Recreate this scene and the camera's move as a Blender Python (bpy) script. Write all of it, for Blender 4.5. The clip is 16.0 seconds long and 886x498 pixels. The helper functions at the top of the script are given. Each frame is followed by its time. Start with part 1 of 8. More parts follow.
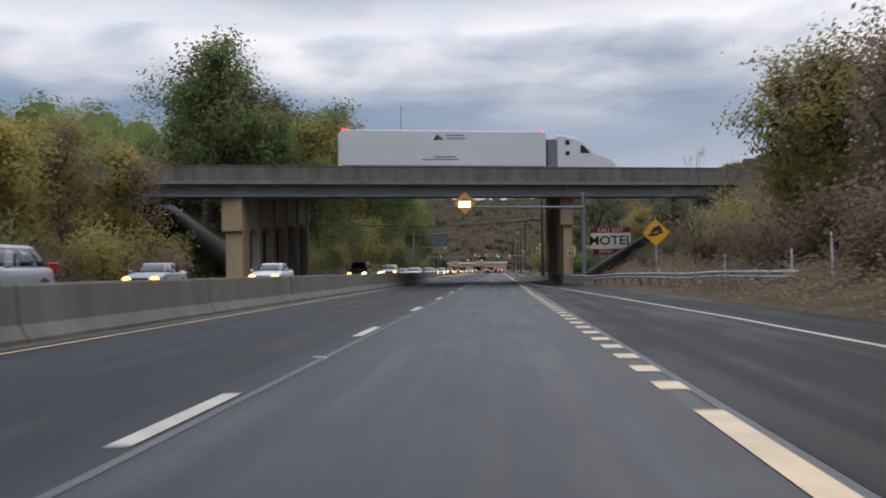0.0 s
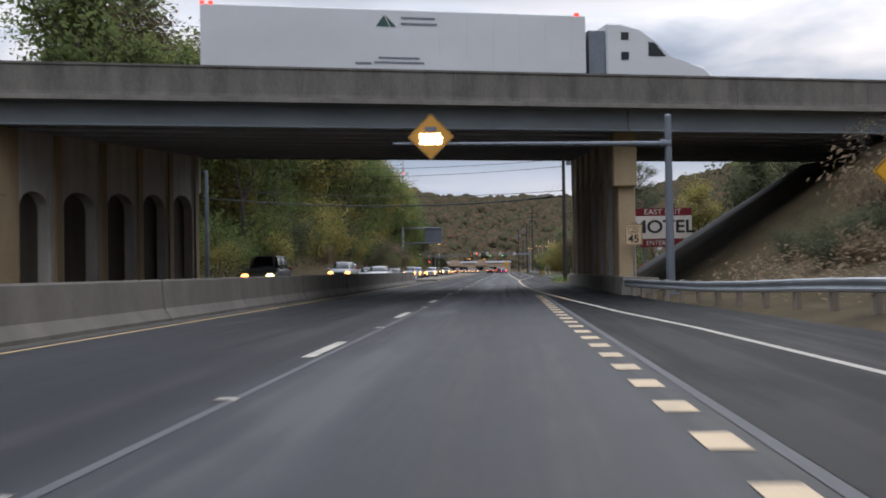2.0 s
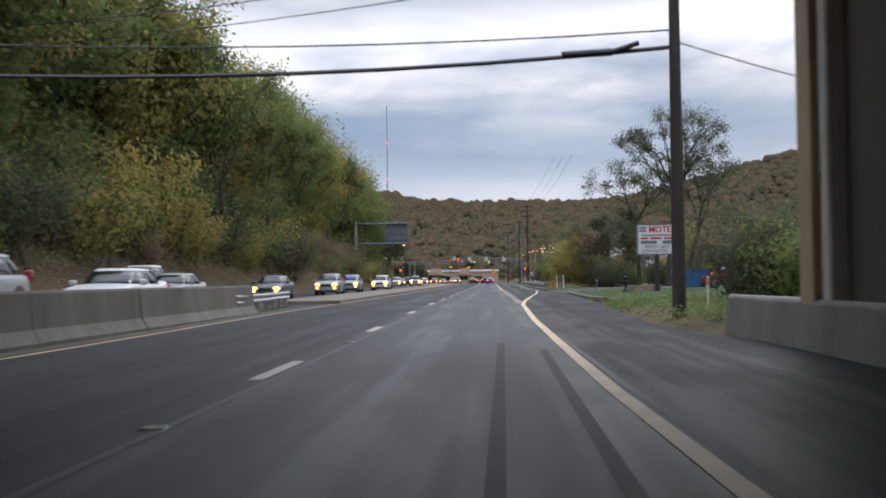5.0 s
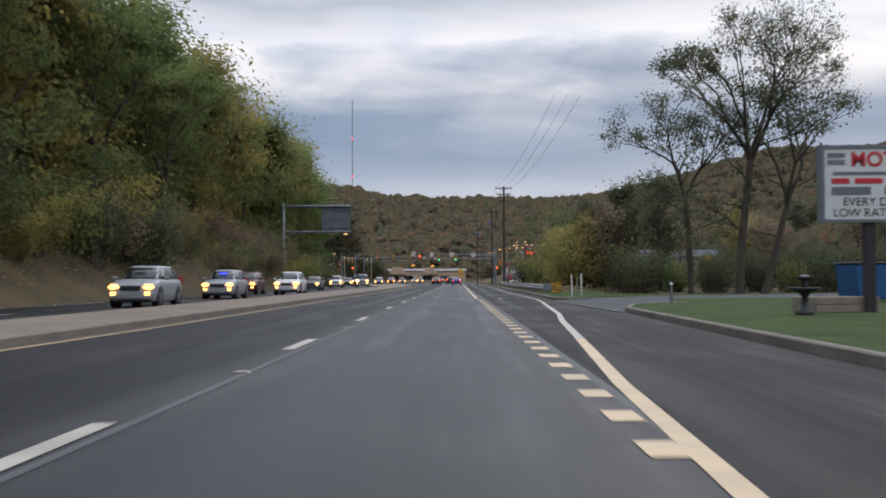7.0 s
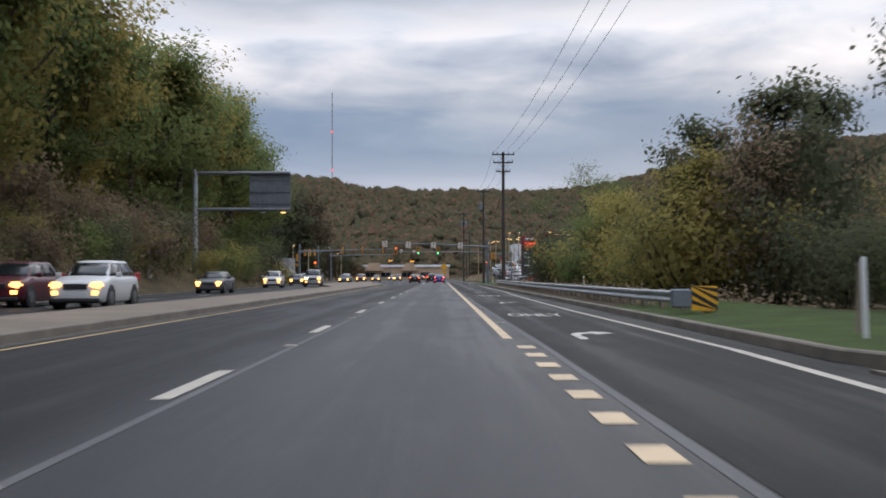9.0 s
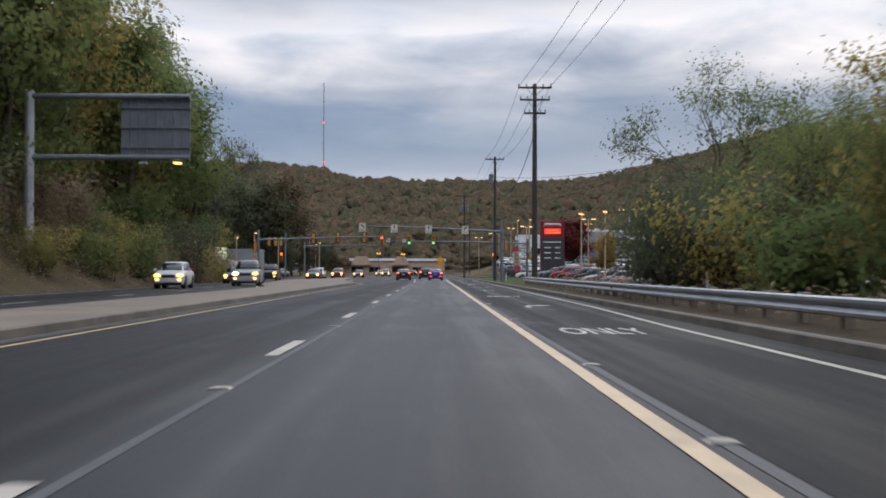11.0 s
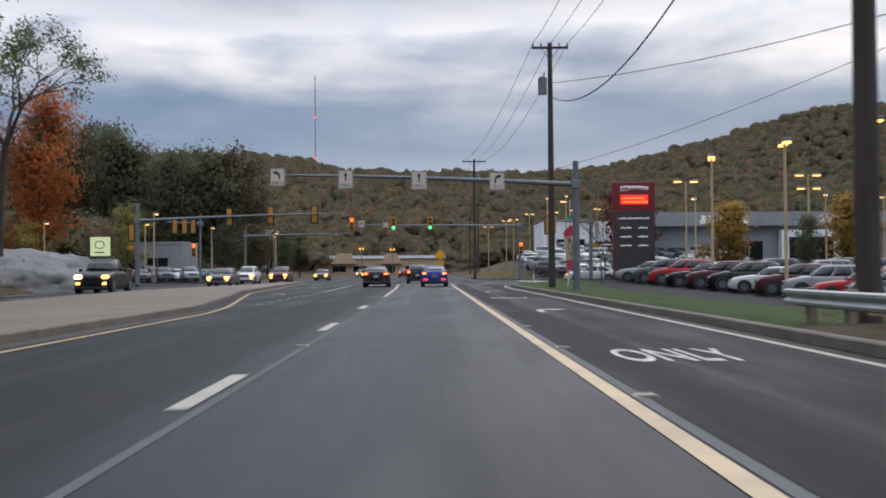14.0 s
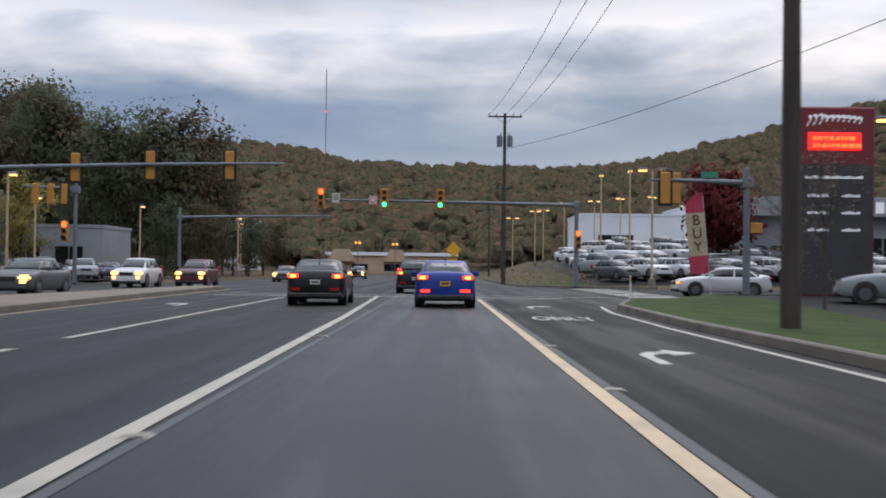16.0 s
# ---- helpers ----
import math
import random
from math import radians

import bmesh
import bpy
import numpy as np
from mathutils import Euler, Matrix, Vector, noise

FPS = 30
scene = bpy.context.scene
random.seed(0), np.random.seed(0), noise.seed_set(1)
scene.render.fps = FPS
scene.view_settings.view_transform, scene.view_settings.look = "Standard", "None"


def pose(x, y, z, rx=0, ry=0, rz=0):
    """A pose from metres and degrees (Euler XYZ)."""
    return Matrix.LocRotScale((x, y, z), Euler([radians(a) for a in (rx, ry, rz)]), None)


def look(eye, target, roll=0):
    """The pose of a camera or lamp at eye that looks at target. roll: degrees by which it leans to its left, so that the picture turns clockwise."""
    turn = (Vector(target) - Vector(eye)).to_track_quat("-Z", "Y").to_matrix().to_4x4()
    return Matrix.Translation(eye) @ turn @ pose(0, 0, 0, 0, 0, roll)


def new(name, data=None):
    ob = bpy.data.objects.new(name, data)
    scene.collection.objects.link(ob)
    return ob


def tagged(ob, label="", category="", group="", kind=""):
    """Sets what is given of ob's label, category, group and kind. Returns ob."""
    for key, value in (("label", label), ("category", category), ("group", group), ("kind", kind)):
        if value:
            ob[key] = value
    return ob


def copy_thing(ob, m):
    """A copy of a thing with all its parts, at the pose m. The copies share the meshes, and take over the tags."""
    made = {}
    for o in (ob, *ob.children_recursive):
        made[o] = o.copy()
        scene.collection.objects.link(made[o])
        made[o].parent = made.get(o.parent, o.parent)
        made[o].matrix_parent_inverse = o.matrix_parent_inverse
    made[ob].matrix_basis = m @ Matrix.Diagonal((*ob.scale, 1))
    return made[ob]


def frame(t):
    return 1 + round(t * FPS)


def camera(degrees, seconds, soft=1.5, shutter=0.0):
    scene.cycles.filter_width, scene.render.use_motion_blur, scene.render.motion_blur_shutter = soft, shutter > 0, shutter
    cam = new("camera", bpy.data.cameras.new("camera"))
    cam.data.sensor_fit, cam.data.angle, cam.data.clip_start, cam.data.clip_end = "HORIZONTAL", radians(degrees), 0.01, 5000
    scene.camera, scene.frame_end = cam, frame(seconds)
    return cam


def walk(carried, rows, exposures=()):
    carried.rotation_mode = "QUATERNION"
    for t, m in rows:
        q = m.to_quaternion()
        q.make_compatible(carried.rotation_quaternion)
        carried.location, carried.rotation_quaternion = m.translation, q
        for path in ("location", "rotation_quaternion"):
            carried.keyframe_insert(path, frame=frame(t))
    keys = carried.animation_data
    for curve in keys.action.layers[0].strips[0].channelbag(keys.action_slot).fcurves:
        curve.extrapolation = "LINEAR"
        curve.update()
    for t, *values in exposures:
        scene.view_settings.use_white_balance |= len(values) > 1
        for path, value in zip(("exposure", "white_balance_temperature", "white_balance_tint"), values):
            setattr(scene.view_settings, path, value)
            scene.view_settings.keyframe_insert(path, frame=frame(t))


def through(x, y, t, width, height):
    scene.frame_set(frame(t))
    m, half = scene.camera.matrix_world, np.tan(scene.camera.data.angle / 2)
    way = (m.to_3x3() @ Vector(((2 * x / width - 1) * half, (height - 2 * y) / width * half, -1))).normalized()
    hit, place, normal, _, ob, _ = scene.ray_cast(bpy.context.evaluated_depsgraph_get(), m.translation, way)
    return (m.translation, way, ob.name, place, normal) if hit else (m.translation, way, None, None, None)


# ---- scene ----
cam = camera(45.0, 16.0, 1.8, 0.3)
PATH = [
    (0.0, pose(0.77, 0.00, 1.141, 91.17, 0.85, 3.08)),
    (0.5, pose(0.78, 10.08, 1.136, 91.17, 0.90, 3.03)),
    (1.0, pose(0.79, 20.15, 1.131, 91.06, 0.95, 3.07)),
    (1.5, pose(0.83, 30.26, 1.143, 91.14, 0.86, 3.12)),
    (2.0, pose(0.86, 40.28, 1.136, 91.16, 0.88, 3.29)),
    (2.5, pose(0.90, 50.30, 1.129, 91.29, 0.70, 3.46)),
    (3.0, pose(0.93, 60.33, 1.132, 91.43, 0.32, 3.48)),
    (3.5, pose(0.97, 70.36, 1.135, 91.58, 0.25, 3.50)),
    (4.0, pose(0.98, 80.52, 1.136, 91.61, 0.45, 3.44)),
    (4.5, pose(1.00, 90.68, 1.137, 91.65, 0.65, 3.08)),
    (7.0, pose(0.94, 141.84, 1.134, 91.64, 0.20, 0.82)),
    (7.5, pose(0.92, 152.06, 1.138, 91.60, 0.12, 0.54)),
    (8.0, pose(0.91, 162.29, 1.142, 91.57, 0.04, 0.26)),
    (8.5, pose(0.85, 172.46, 1.144, 91.52, 0.08, 0.06)),
    (9.0, pose(0.79, 182.63, 1.146, 91.48, 0.13, -0.13)),
    (11.5, pose(0.35, 232.99, 1.132, 91.19, -0.10, -0.53)),
    (12.0, pose(0.35, 243.09, 1.138, 91.18, 0.19, -0.63)),
    (12.5, pose(0.34, 253.18, 1.143, 91.27, 0.48, -0.44)),
    (13.0, pose(0.34, 263.31, 1.134, 91.26, 0.59, -0.47)),
    (13.5, pose(0.35, 273.44, 1.144, 91.17, 0.48, -0.55)),
    (14.0, pose(0.36, 283.56, 1.154, 91.18, 0.46, -0.63)),
    (14.5, pose(0.38, 293.71, 1.146, 91.09, 0.19, -0.59)),
    (15.0, pose(0.41, 303.91, 1.147, 91.16, -0.03, -0.61)),
    (15.5, pose(0.44, 314.10, 1.16, 91.22, -0.25, -0.33)),
    (16.0, pose(0.47, 324.30, 1.19, 91.19, -0.66, -0.05)),
]
walk(cam, PATH, [(0.0, 0.0), (1.3, 0.0), (2.0, 0.15), (2.5, 0.6), (3.0, 1.15), (3.6, 1.65), (4.0, 1.85), (4.5, 1.2), (4.8, 0.6), (5.6, 0.05), (16.0, 0.0)])

# ---------------------------------------------------------------- sky and sun
world = bpy.data.worlds.new("dusk_sky")
scene.world = world
world.use_nodes = True
nt = world.node_tree
nt.nodes.clear()
w_out, w_bg = nt.nodes.new("ShaderNodeOutputWorld"), nt.nodes.new("ShaderNodeBackground")
w_sky = nt.nodes.new("ShaderNodeTexSky")
w_sky.sky_type, w_sky.sun_disc = "NISHITA", False
w_sky.sun_elevation, w_sky.sun_rotation = radians(24), radians(20)
w_co, w_sep = nt.nodes.new("ShaderNodeTexCoord"), nt.nodes.new("ShaderNodeSeparateXYZ")
nt.links.new(w_co.outputs["Generated"], w_sep.inputs[0])


def w_math(op, a, b):
    """One sum of two sockets or numbers."""
    n = nt.nodes.new("ShaderNodeMath")
    n.operation = op
    for k, v in enumerate((a, b)):
        if isinstance(v, (int, float)):
            n.inputs[k].default_value = v
        else:
            nt.links.new(v, n.inputs[k])
    return n.outputs[0]


# long banks of cloud: noise over the direction, flattened towards the horizon
w_comb = nt.nodes.new("ShaderNodeCombineXYZ")
nt.links.new(w_sep.outputs[0], w_comb.inputs[0])
nt.links.new(w_sep.outputs[1], w_comb.inputs[1])
nt.links.new(w_math("MULTIPLY", w_sep.outputs[2], 3.4), w_comb.inputs[2])
w_n1, w_n2 = nt.nodes.new("ShaderNodeTexNoise"), nt.nodes.new("ShaderNodeTexNoise")
for n, sc, de, ro, di in ((w_n1, 3.4, 5.0, 0.46, 0.3), (w_n2, 9.0, 5.0, 0.48, 0.4)):
    n.inputs["Scale"].default_value, n.inputs["Detail"].default_value = sc, de
    n.inputs["Roughness"].default_value, n.inputs["Distortion"].default_value = ro, di
    nt.links.new(w_comb.outputs[0], n.inputs["Vector"])
cloud = w_math("ADD", w_math("MULTIPLY", w_n1.outputs["Fac"], 0.55), w_math("MULTIPLY", w_n2.outputs["Fac"], 0.45))
w_ramp = nt.nodes.new("ShaderNodeValToRGB")
stops = ((0.4, (0.71, 0.78, 0.89, 1)), (0.48, (0.91, 0.95, 1.02, 1)), (0.54, (1.03, 1.03, 1.06, 1)), (0.62, (1.2, 1.16, 1.15, 1)))
while len(w_ramp.color_ramp.elements) < len(stops):
    w_ramp.color_ramp.elements.new(0.5)
for el, (p, c) in zip(w_ramp.color_ramp.elements, stops):
    el.position, el.color = p, c
# the west, off to the right, is the brighter side
nt.links.new(w_math("ADD", cloud, w_math("MULTIPLY", w_sep.outputs[0], 0.04)), w_ramp.inputs[0])
# overcast: a pale rim over the hills, a slate bank, a bright break, then the deck up to the zenith
w_up = nt.nodes.new("ShaderNodeValToRGB")
up_stops = ((0.0, (0.58, 0.61, 0.69, 1)), (0.082, (0.48, 0.51, 0.6, 1)), (0.1, (0.31, 0.37, 0.48, 1)), (0.13, (0.22, 0.29, 0.405, 1)), (0.158, (0.23, 0.3, 0.415, 1)), (0.178, (0.38, 0.425, 0.51, 1)), (0.196, (0.58, 0.6, 0.66, 1)), (0.224, (0.84, 0.83, 0.86, 1)), (0.246, (0.68, 0.69, 0.74, 1)), (0.264, (0.43, 0.475, 0.55, 1)), (0.3, (0.5, 0.535, 0.6, 1)), (0.55, (1.2, 1.27, 1.41, 1)), (1.0, (2.02, 2.14, 2.38, 1)))
while len(w_up.color_ramp.elements) < len(up_stops):
    w_up.color_ramp.elements.new(0.5)
for el, (p, c) in zip(w_up.color_ramp.elements, up_stops):
    el.position, el.color = p, c
w_wob = w_math("ADD", w_sep.outputs[2], w_math("ADD", w_math("MULTIPLY", w_math("SUBTRACT", w_n1.outputs["Fac"], 0.5), 0.12), w_math("MULTIPLY", w_math("SUBTRACT", w_n2.outputs["Fac"], 0.5), 0.05)))
nt.links.new(w_wob, w_up.inputs[0])
w_mul = nt.nodes.new("ShaderNodeMix")
w_mul.data_type, w_mul.blend_type = "RGBA", "MULTIPLY"
w_mul.inputs[0].default_value = 1.0
nt.links.new(w_ramp.outputs[0], w_mul.inputs[6])
nt.links.new(w_up.outputs[0], w_mul.inputs[7])
w_add = nt.nodes.new("ShaderNodeMix")
w_add.data_type, w_add.blend_type = "RGBA", "MIX"
w_add.inputs[0].default_value = 0.006
nt.links.new(w_mul.outputs[2], w_add.inputs[6])
nt.links.new(w_sky.outputs[0], w_add.inputs[7])
nt.links.new(w_add.outputs[2], w_bg.inputs[0])
w_bg.inputs[1].default_value = 1.0
nt.links.new(w_bg.outputs[0], w_out.inputs[0])
sun = new("sun", bpy.data.lights.new("sun", "SUN"))
sun.data.energy, sun.data.angle, sun.data.color = 0.5, radians(40), (1.0, 0.95, 0.9)
sun.matrix_basis = look((0, 0, 50), (-0.35, -1.0, 49.2))
scene.view_settings.exposure = 0.0

# ---------------------------------------------------------------- helpers
RNG = random.Random(7)


def srgb(r, g, b):
    """Linear colour from 0-255 values."""
    out = []
    for c in (r, g, b):
        c /= 255.0
        out.append(c / 12.92 if c <= 0.04045 else ((c + 0.055) / 1.055) ** 2.4)
    return (*out, 1.0)


def mesh_of(bm, name, mat=None, smooth=False):
    me = bpy.data.meshes.new(name)
    bmesh.ops.recalc_face_normals(bm, faces=bm.faces)
    bm.to_mesh(me)
    bm.free()
    if mat:
        me.materials.append(mat)
    if smooth:
        for p in me.polygons:
            p.use_smooth = True
    return me


def part(name, bm, mat, parent, label="", smooth=False):
    ob = new(name, mesh_of(bm, name, mat, smooth))
    ob.parent = parent
    return tagged(ob, label) if label else ob


def solid(name, bm, mat, label="", category="", group="", kind="", smooth=False):
    return tagged(new(name, mesh_of(bm, name, mat, smooth)), label, category, group, kind)


def thing(name, label, category, group="", kind="", m=None):
    ob = new(name)
    ob.empty_display_size = 0.2
    if m is not None:
        ob.matrix_basis = m
    return tagged(ob, label, category, group, kind)


def box(bm, x0, x1, y0, y1, z0, z1):
    v = [bm.verts.new(p) for p in ((x0, y0, z0), (x1, y0, z0), (x1, y1, z0), (x0, y1, z0), (x0, y0, z1), (x1, y0, z1), (x1, y1, z1), (x0, y1, z1))]
    for f in ((0, 3, 2, 1), (4, 5, 6, 7), (0, 1, 5, 4), (1, 2, 6, 5), (2, 3, 7, 6), (3, 0, 4, 7)):
        bm.faces.new([v[i] for i in f])
    return v


def bevelled(bm, width, segments=1):
    bmesh.ops.bevel(bm, geom=bm.edges[:], offset=width, segments=segments, affect="EDGES", clamp_overlap=True)
    return bm


def rod(bm, a, b, r0, r1=None, n=10, caps=True):
    """A tapered round bar from a to b."""
    a, b = Vector(a), Vector(b)
    r1 = r0 if r1 is None else r1
    q = (b - a).to_track_quat("Z", "Y")
    rings = []
    for p, r in ((a, r0), (b, r1)):
        rings.append([bm.verts.new(p + q @ Vector((r * math.cos(2 * math.pi * i / n), r * math.sin(2 * math.pi * i / n), 0))) for i in range(n)])
    for i in range(n):
        bm.faces.new((rings[0][i], rings[0][(i + 1) % n], rings[1][(i + 1) % n], rings[1][i]))
    if caps:
        bm.faces.new(rings[0][::-1])
        bm.faces.new(rings[1])


def extrude_xz(bm, pts, y0, y1):
    """A prism: the outline pts (x, z) swept from y0 to y1."""
    a = [bm.verts.new((x, y0, z)) for x, z in pts]
    b = [bm.verts.new((x, y1, z)) for x, z in pts]
    n = len(pts)
    for i in range(n):
        bm.faces.new((a[i], a[(i + 1) % n], b[(i + 1) % n], b[i]))
    bm.faces.new(a[::-1])
    bm.faces.new(b)


def sweep(bm, section, line, closed=True):
    """A section (offset to the right, height) swept along a line of (x, y) or (x, y, z) points."""
    rows = []
    for i, p in enumerate(line):
        z = p[2] if len(p) > 2 else 0.0
        a, b = line[max(i - 1, 0)], line[min(i + 1, len(line) - 1)]
        d = Vector((b[0] - a[0], b[1] - a[1])).normalized()
        rows.append([bm.verts.new((p[0] + d.y * s, p[1] - d.x * s, z + h)) for s, h in section])
    n = len(section)
    for r0, r1 in zip(rows, rows[1:]):
        for i in range(n if closed else n - 1):
            bm.faces.new((r0[i], r0[(i + 1) % n], r1[(i + 1) % n], r1[i]))
    if closed:
        bm.faces.new(rows[0][::-1])
        bm.faces.new(rows[-1])


def flat_poly(bm, pts, z):
    return bm.faces.new([bm.verts.new((p[0], p[1], z)) for p in pts])


def lerp_line(pts, step):
    """Points every step metres along a polyline."""
    out = [pts[0]]
    for a, b in zip(pts, pts[1:]):
        n = max(1, int(math.dist(a, b) / step))
        out += [tuple(a[k] + (b[k] - a[k]) * i / n for k in range(len(a))) for i in range(1, n + 1)]
    return out


def text_mesh(name, body, size, mat, parent, m, label="", depth=0.004, bold=0.0):
    """Letters as a mesh, centred, in the plane that m gives."""
    cu = bpy.data.curves.new(name, "FONT")
    cu.body, cu.size, cu.align_x, cu.align_y, cu.extrude, cu.offset = body, size, "CENTER", "CENTER", depth, bold
    tmp = bpy.data.objects.new(name, cu)
    scene.collection.objects.link(tmp)
    me = bpy.data.meshes.new_from_object(tmp)
    bpy.data.objects.remove(tmp)
    me.materials.clear()
    me.materials.append(mat)
    ob = new(name, me)
    ob.parent = parent
    ob.matrix_basis = m
    return tagged(ob, label) if label else ob


# ---------------------------------------------------------------- materials
class Nodes:
    """A short way to write a node tree."""

    def __init__(self, tree):
        self.t = tree
        tree.nodes.clear()

    def add(self, kind, **values):
        n = self.t.nodes.new(kind)
        for k, v in values.items():
            if k in n.inputs:
                n.inputs[k].default_value = v
        return n

    def join(self, a, out, b, into):
        self.t.links.new(a.outputs[out], b.inputs[into])

    def ramp(self, stops):
        n = self.t.nodes.new("ShaderNodeValToRGB")
        e = n.color_ramp.elements
        while len(e) < len(stops):
            e.new(0.5)
        for el, (pos, col) in zip(e, stops):
            el.position, el.color = pos, col
        return n


def rough_paint(name, dark, light, scale=1.0, rough=(0.6, 0.85), metal=0.0, bump=0.15, grain=40.0, spec=0.4, stretch=(1, 1, 1), stops=(0.3, 0.7), object_space=False):
    """A surface that varies at two scales: large stains and fine grain, with fine relief."""
    mat = bpy.data.materials.new(name)
    mat.use_nodes = True
    g = Nodes(mat.node_tree)
    out, b = g.add("ShaderNodeOutputMaterial"), g.add("ShaderNodeBsdfPrincipled", Metallic=metal)
    b.inputs["Specular IOR Level"].default_value = spec
    co, mp = g.add("ShaderNodeTexCoord"), g.add("ShaderNodeMapping", Scale=stretch)
    if object_space:
        g.join(co, "Object", mp, "Vector")
    else:
        geo = g.add("ShaderNodeNewGeometry")
        g.join(geo, "Position", mp, "Vector")
    big = g.add("ShaderNodeTexNoise", Scale=scale, Detail=5.0, Roughness=0.6)
    fine = g.add("ShaderNodeTexNoise", Scale=grain, Detail=3.0, Roughness=0.6)
    g.join(mp, "Vector", big, "Vector")
    g.join(mp, "Vector", fine, "Vector")
    mixv = g.add("ShaderNodeMix")
    mixv.inputs[0].default_value = 0.32
    g.join(big, "Fac", mixv, 2)
    g.join(fine, "Fac", mixv, 3)
    r = g.ramp([(stops[0], dark), (stops[1], light)])
    g.join(mixv, 0, r, "Fac")
    g.join(r, "Color", b, "Base Color")
    rr = g.add("ShaderNodeMapRange")
    rr.inputs[3].default_value, rr.inputs[4].default_value = rough
    g.join(big, "Fac", rr, 0)
    g.join(rr, 0, b, "Roughness")
    if bump:
        bp = g.add("ShaderNodeBump", Strength=bump, Distance=0.01)
        g.join(fine, "Fac", bp, "Height")
        g.join(bp, "Normal", b, "Normal")
    g.join(b, "BSDF", out, "Surface")
    return mat


def plain(name, colour, rough=0.5, metal=0.0, spec=0.5, coat=0.0):
    mat = bpy.data.materials.new(name)
    mat.use_nodes = True
    b = mat.node_tree.nodes["Principled BSDF"]
    b.inputs["Base Color"].default_value = colour
    b.inputs["Roughness"].default_value, b.inputs["Metallic"].default_value = rough, metal
    b.inputs["Specular IOR Level"].default_value, b.inputs["Coat Weight"].default_value = spec, coat
    return mat


def lit(name, colour, strength):
    """A surface that gives off light of its own."""
    mat = bpy.data.materials.new(name)
    mat.use_nodes = True
    b = mat.node_tree.nodes["Principled BSDF"]
    b.inputs["Base Color"].default_value = (0.03, 0.03, 0.03, 1)
    b.inputs["Emission Color"].default_value, b.inputs["Emission Strength"].default_value = colour, strength
    return mat


def leaf_paint(name, stops, through=0.46, island=0.2, patch=0.35, mottle=0.0):
    """Leaves: each one of its own tint, a little light passing through."""
    mat = bpy.data.materials.new(name)
    mat.use_nodes = True
    g = Nodes(mat.node_tree)
    out = g.add("ShaderNodeOutputMaterial")
    geo, info = g.add("ShaderNodeNewGeometry"), g.add("ShaderNodeObjectInfo")
    pos = g.add("ShaderNodeTexNoise", Scale=patch, Detail=2.0)
    g.join(geo, "Position", pos, "Vector")
    add = g.add("ShaderNodeMath")
    add.operation = "MULTIPLY_ADD"
    add.inputs[1].default_value = island
    g.join(geo, "Random Per Island", add, 0)
    half = g.add("ShaderNodeMath")
    half.operation = "MULTIPLY_ADD"
    half.inputs[1].default_value, half.inputs[2].default_value = 0.25, -0.12
    g.join(info, "Random", half, 0)
    add2 = g.add("ShaderNodeMath")
    g.join(half, 0, add2, 0)
    g.join(pos, "Fac", add2, 1)
    sc = g.add("ShaderNodeMath")
    sc.operation = "MULTIPLY"
    sc.inputs[1].default_value = 0.78
    g.join(add2, 0, sc, 0)
    g.join(sc, 0, add, 2)
    mean = [sum(c[k] for _, c in stops) / len(stops) for k in range(3)]
    r = g.ramp([(p, (*[1.55 * (0.52 * c[k] + 0.48 * mean[k]) for k in range(3)], 1)) for p, c in stops])
    g.join(add, 0, r, "Fac")
    tint = (r, "Color")
    if mottle:
        # sprays of leaf too small to build at that distance
        spray, shade, mul = g.add("ShaderNodeTexNoise", Scale=0.75, Detail=5.0, Roughness=0.65), g.add("ShaderNodeMapRange"), g.add("ShaderNodeMix")
        g.join(geo, "Position", spray, "Vector")
        for k, v in zip((1, 2, 3, 4), (0.3, 0.7, 1 - mottle, 1 + mottle)):
            shade.inputs[k].default_value = v
        g.join(spray, "Fac", shade, 0)
        mul.data_type, mul.blend_type = "RGBA", "MULTIPLY"
        mul.inputs[0].default_value = 1.0
        g.join(r, "Color", mul, 6)
        g.join(shade, 0, mul, 7)
        tint = (mul, 2)
    d, tr, mx = g.add("ShaderNodeBsdfDiffuse"), g.add("ShaderNodeBsdfTranslucent"), g.add("ShaderNodeMixShader")
    mx.inputs[0].default_value = through
    g.join(*tint, d, "Color")
    g.join(*tint, tr, "Color")
    g.join(d, "BSDF", mx, 1)
    g.join(tr, "BSDF", mx, 2)
    g.join(mx, "Shader", out, "Surface")
    return mat


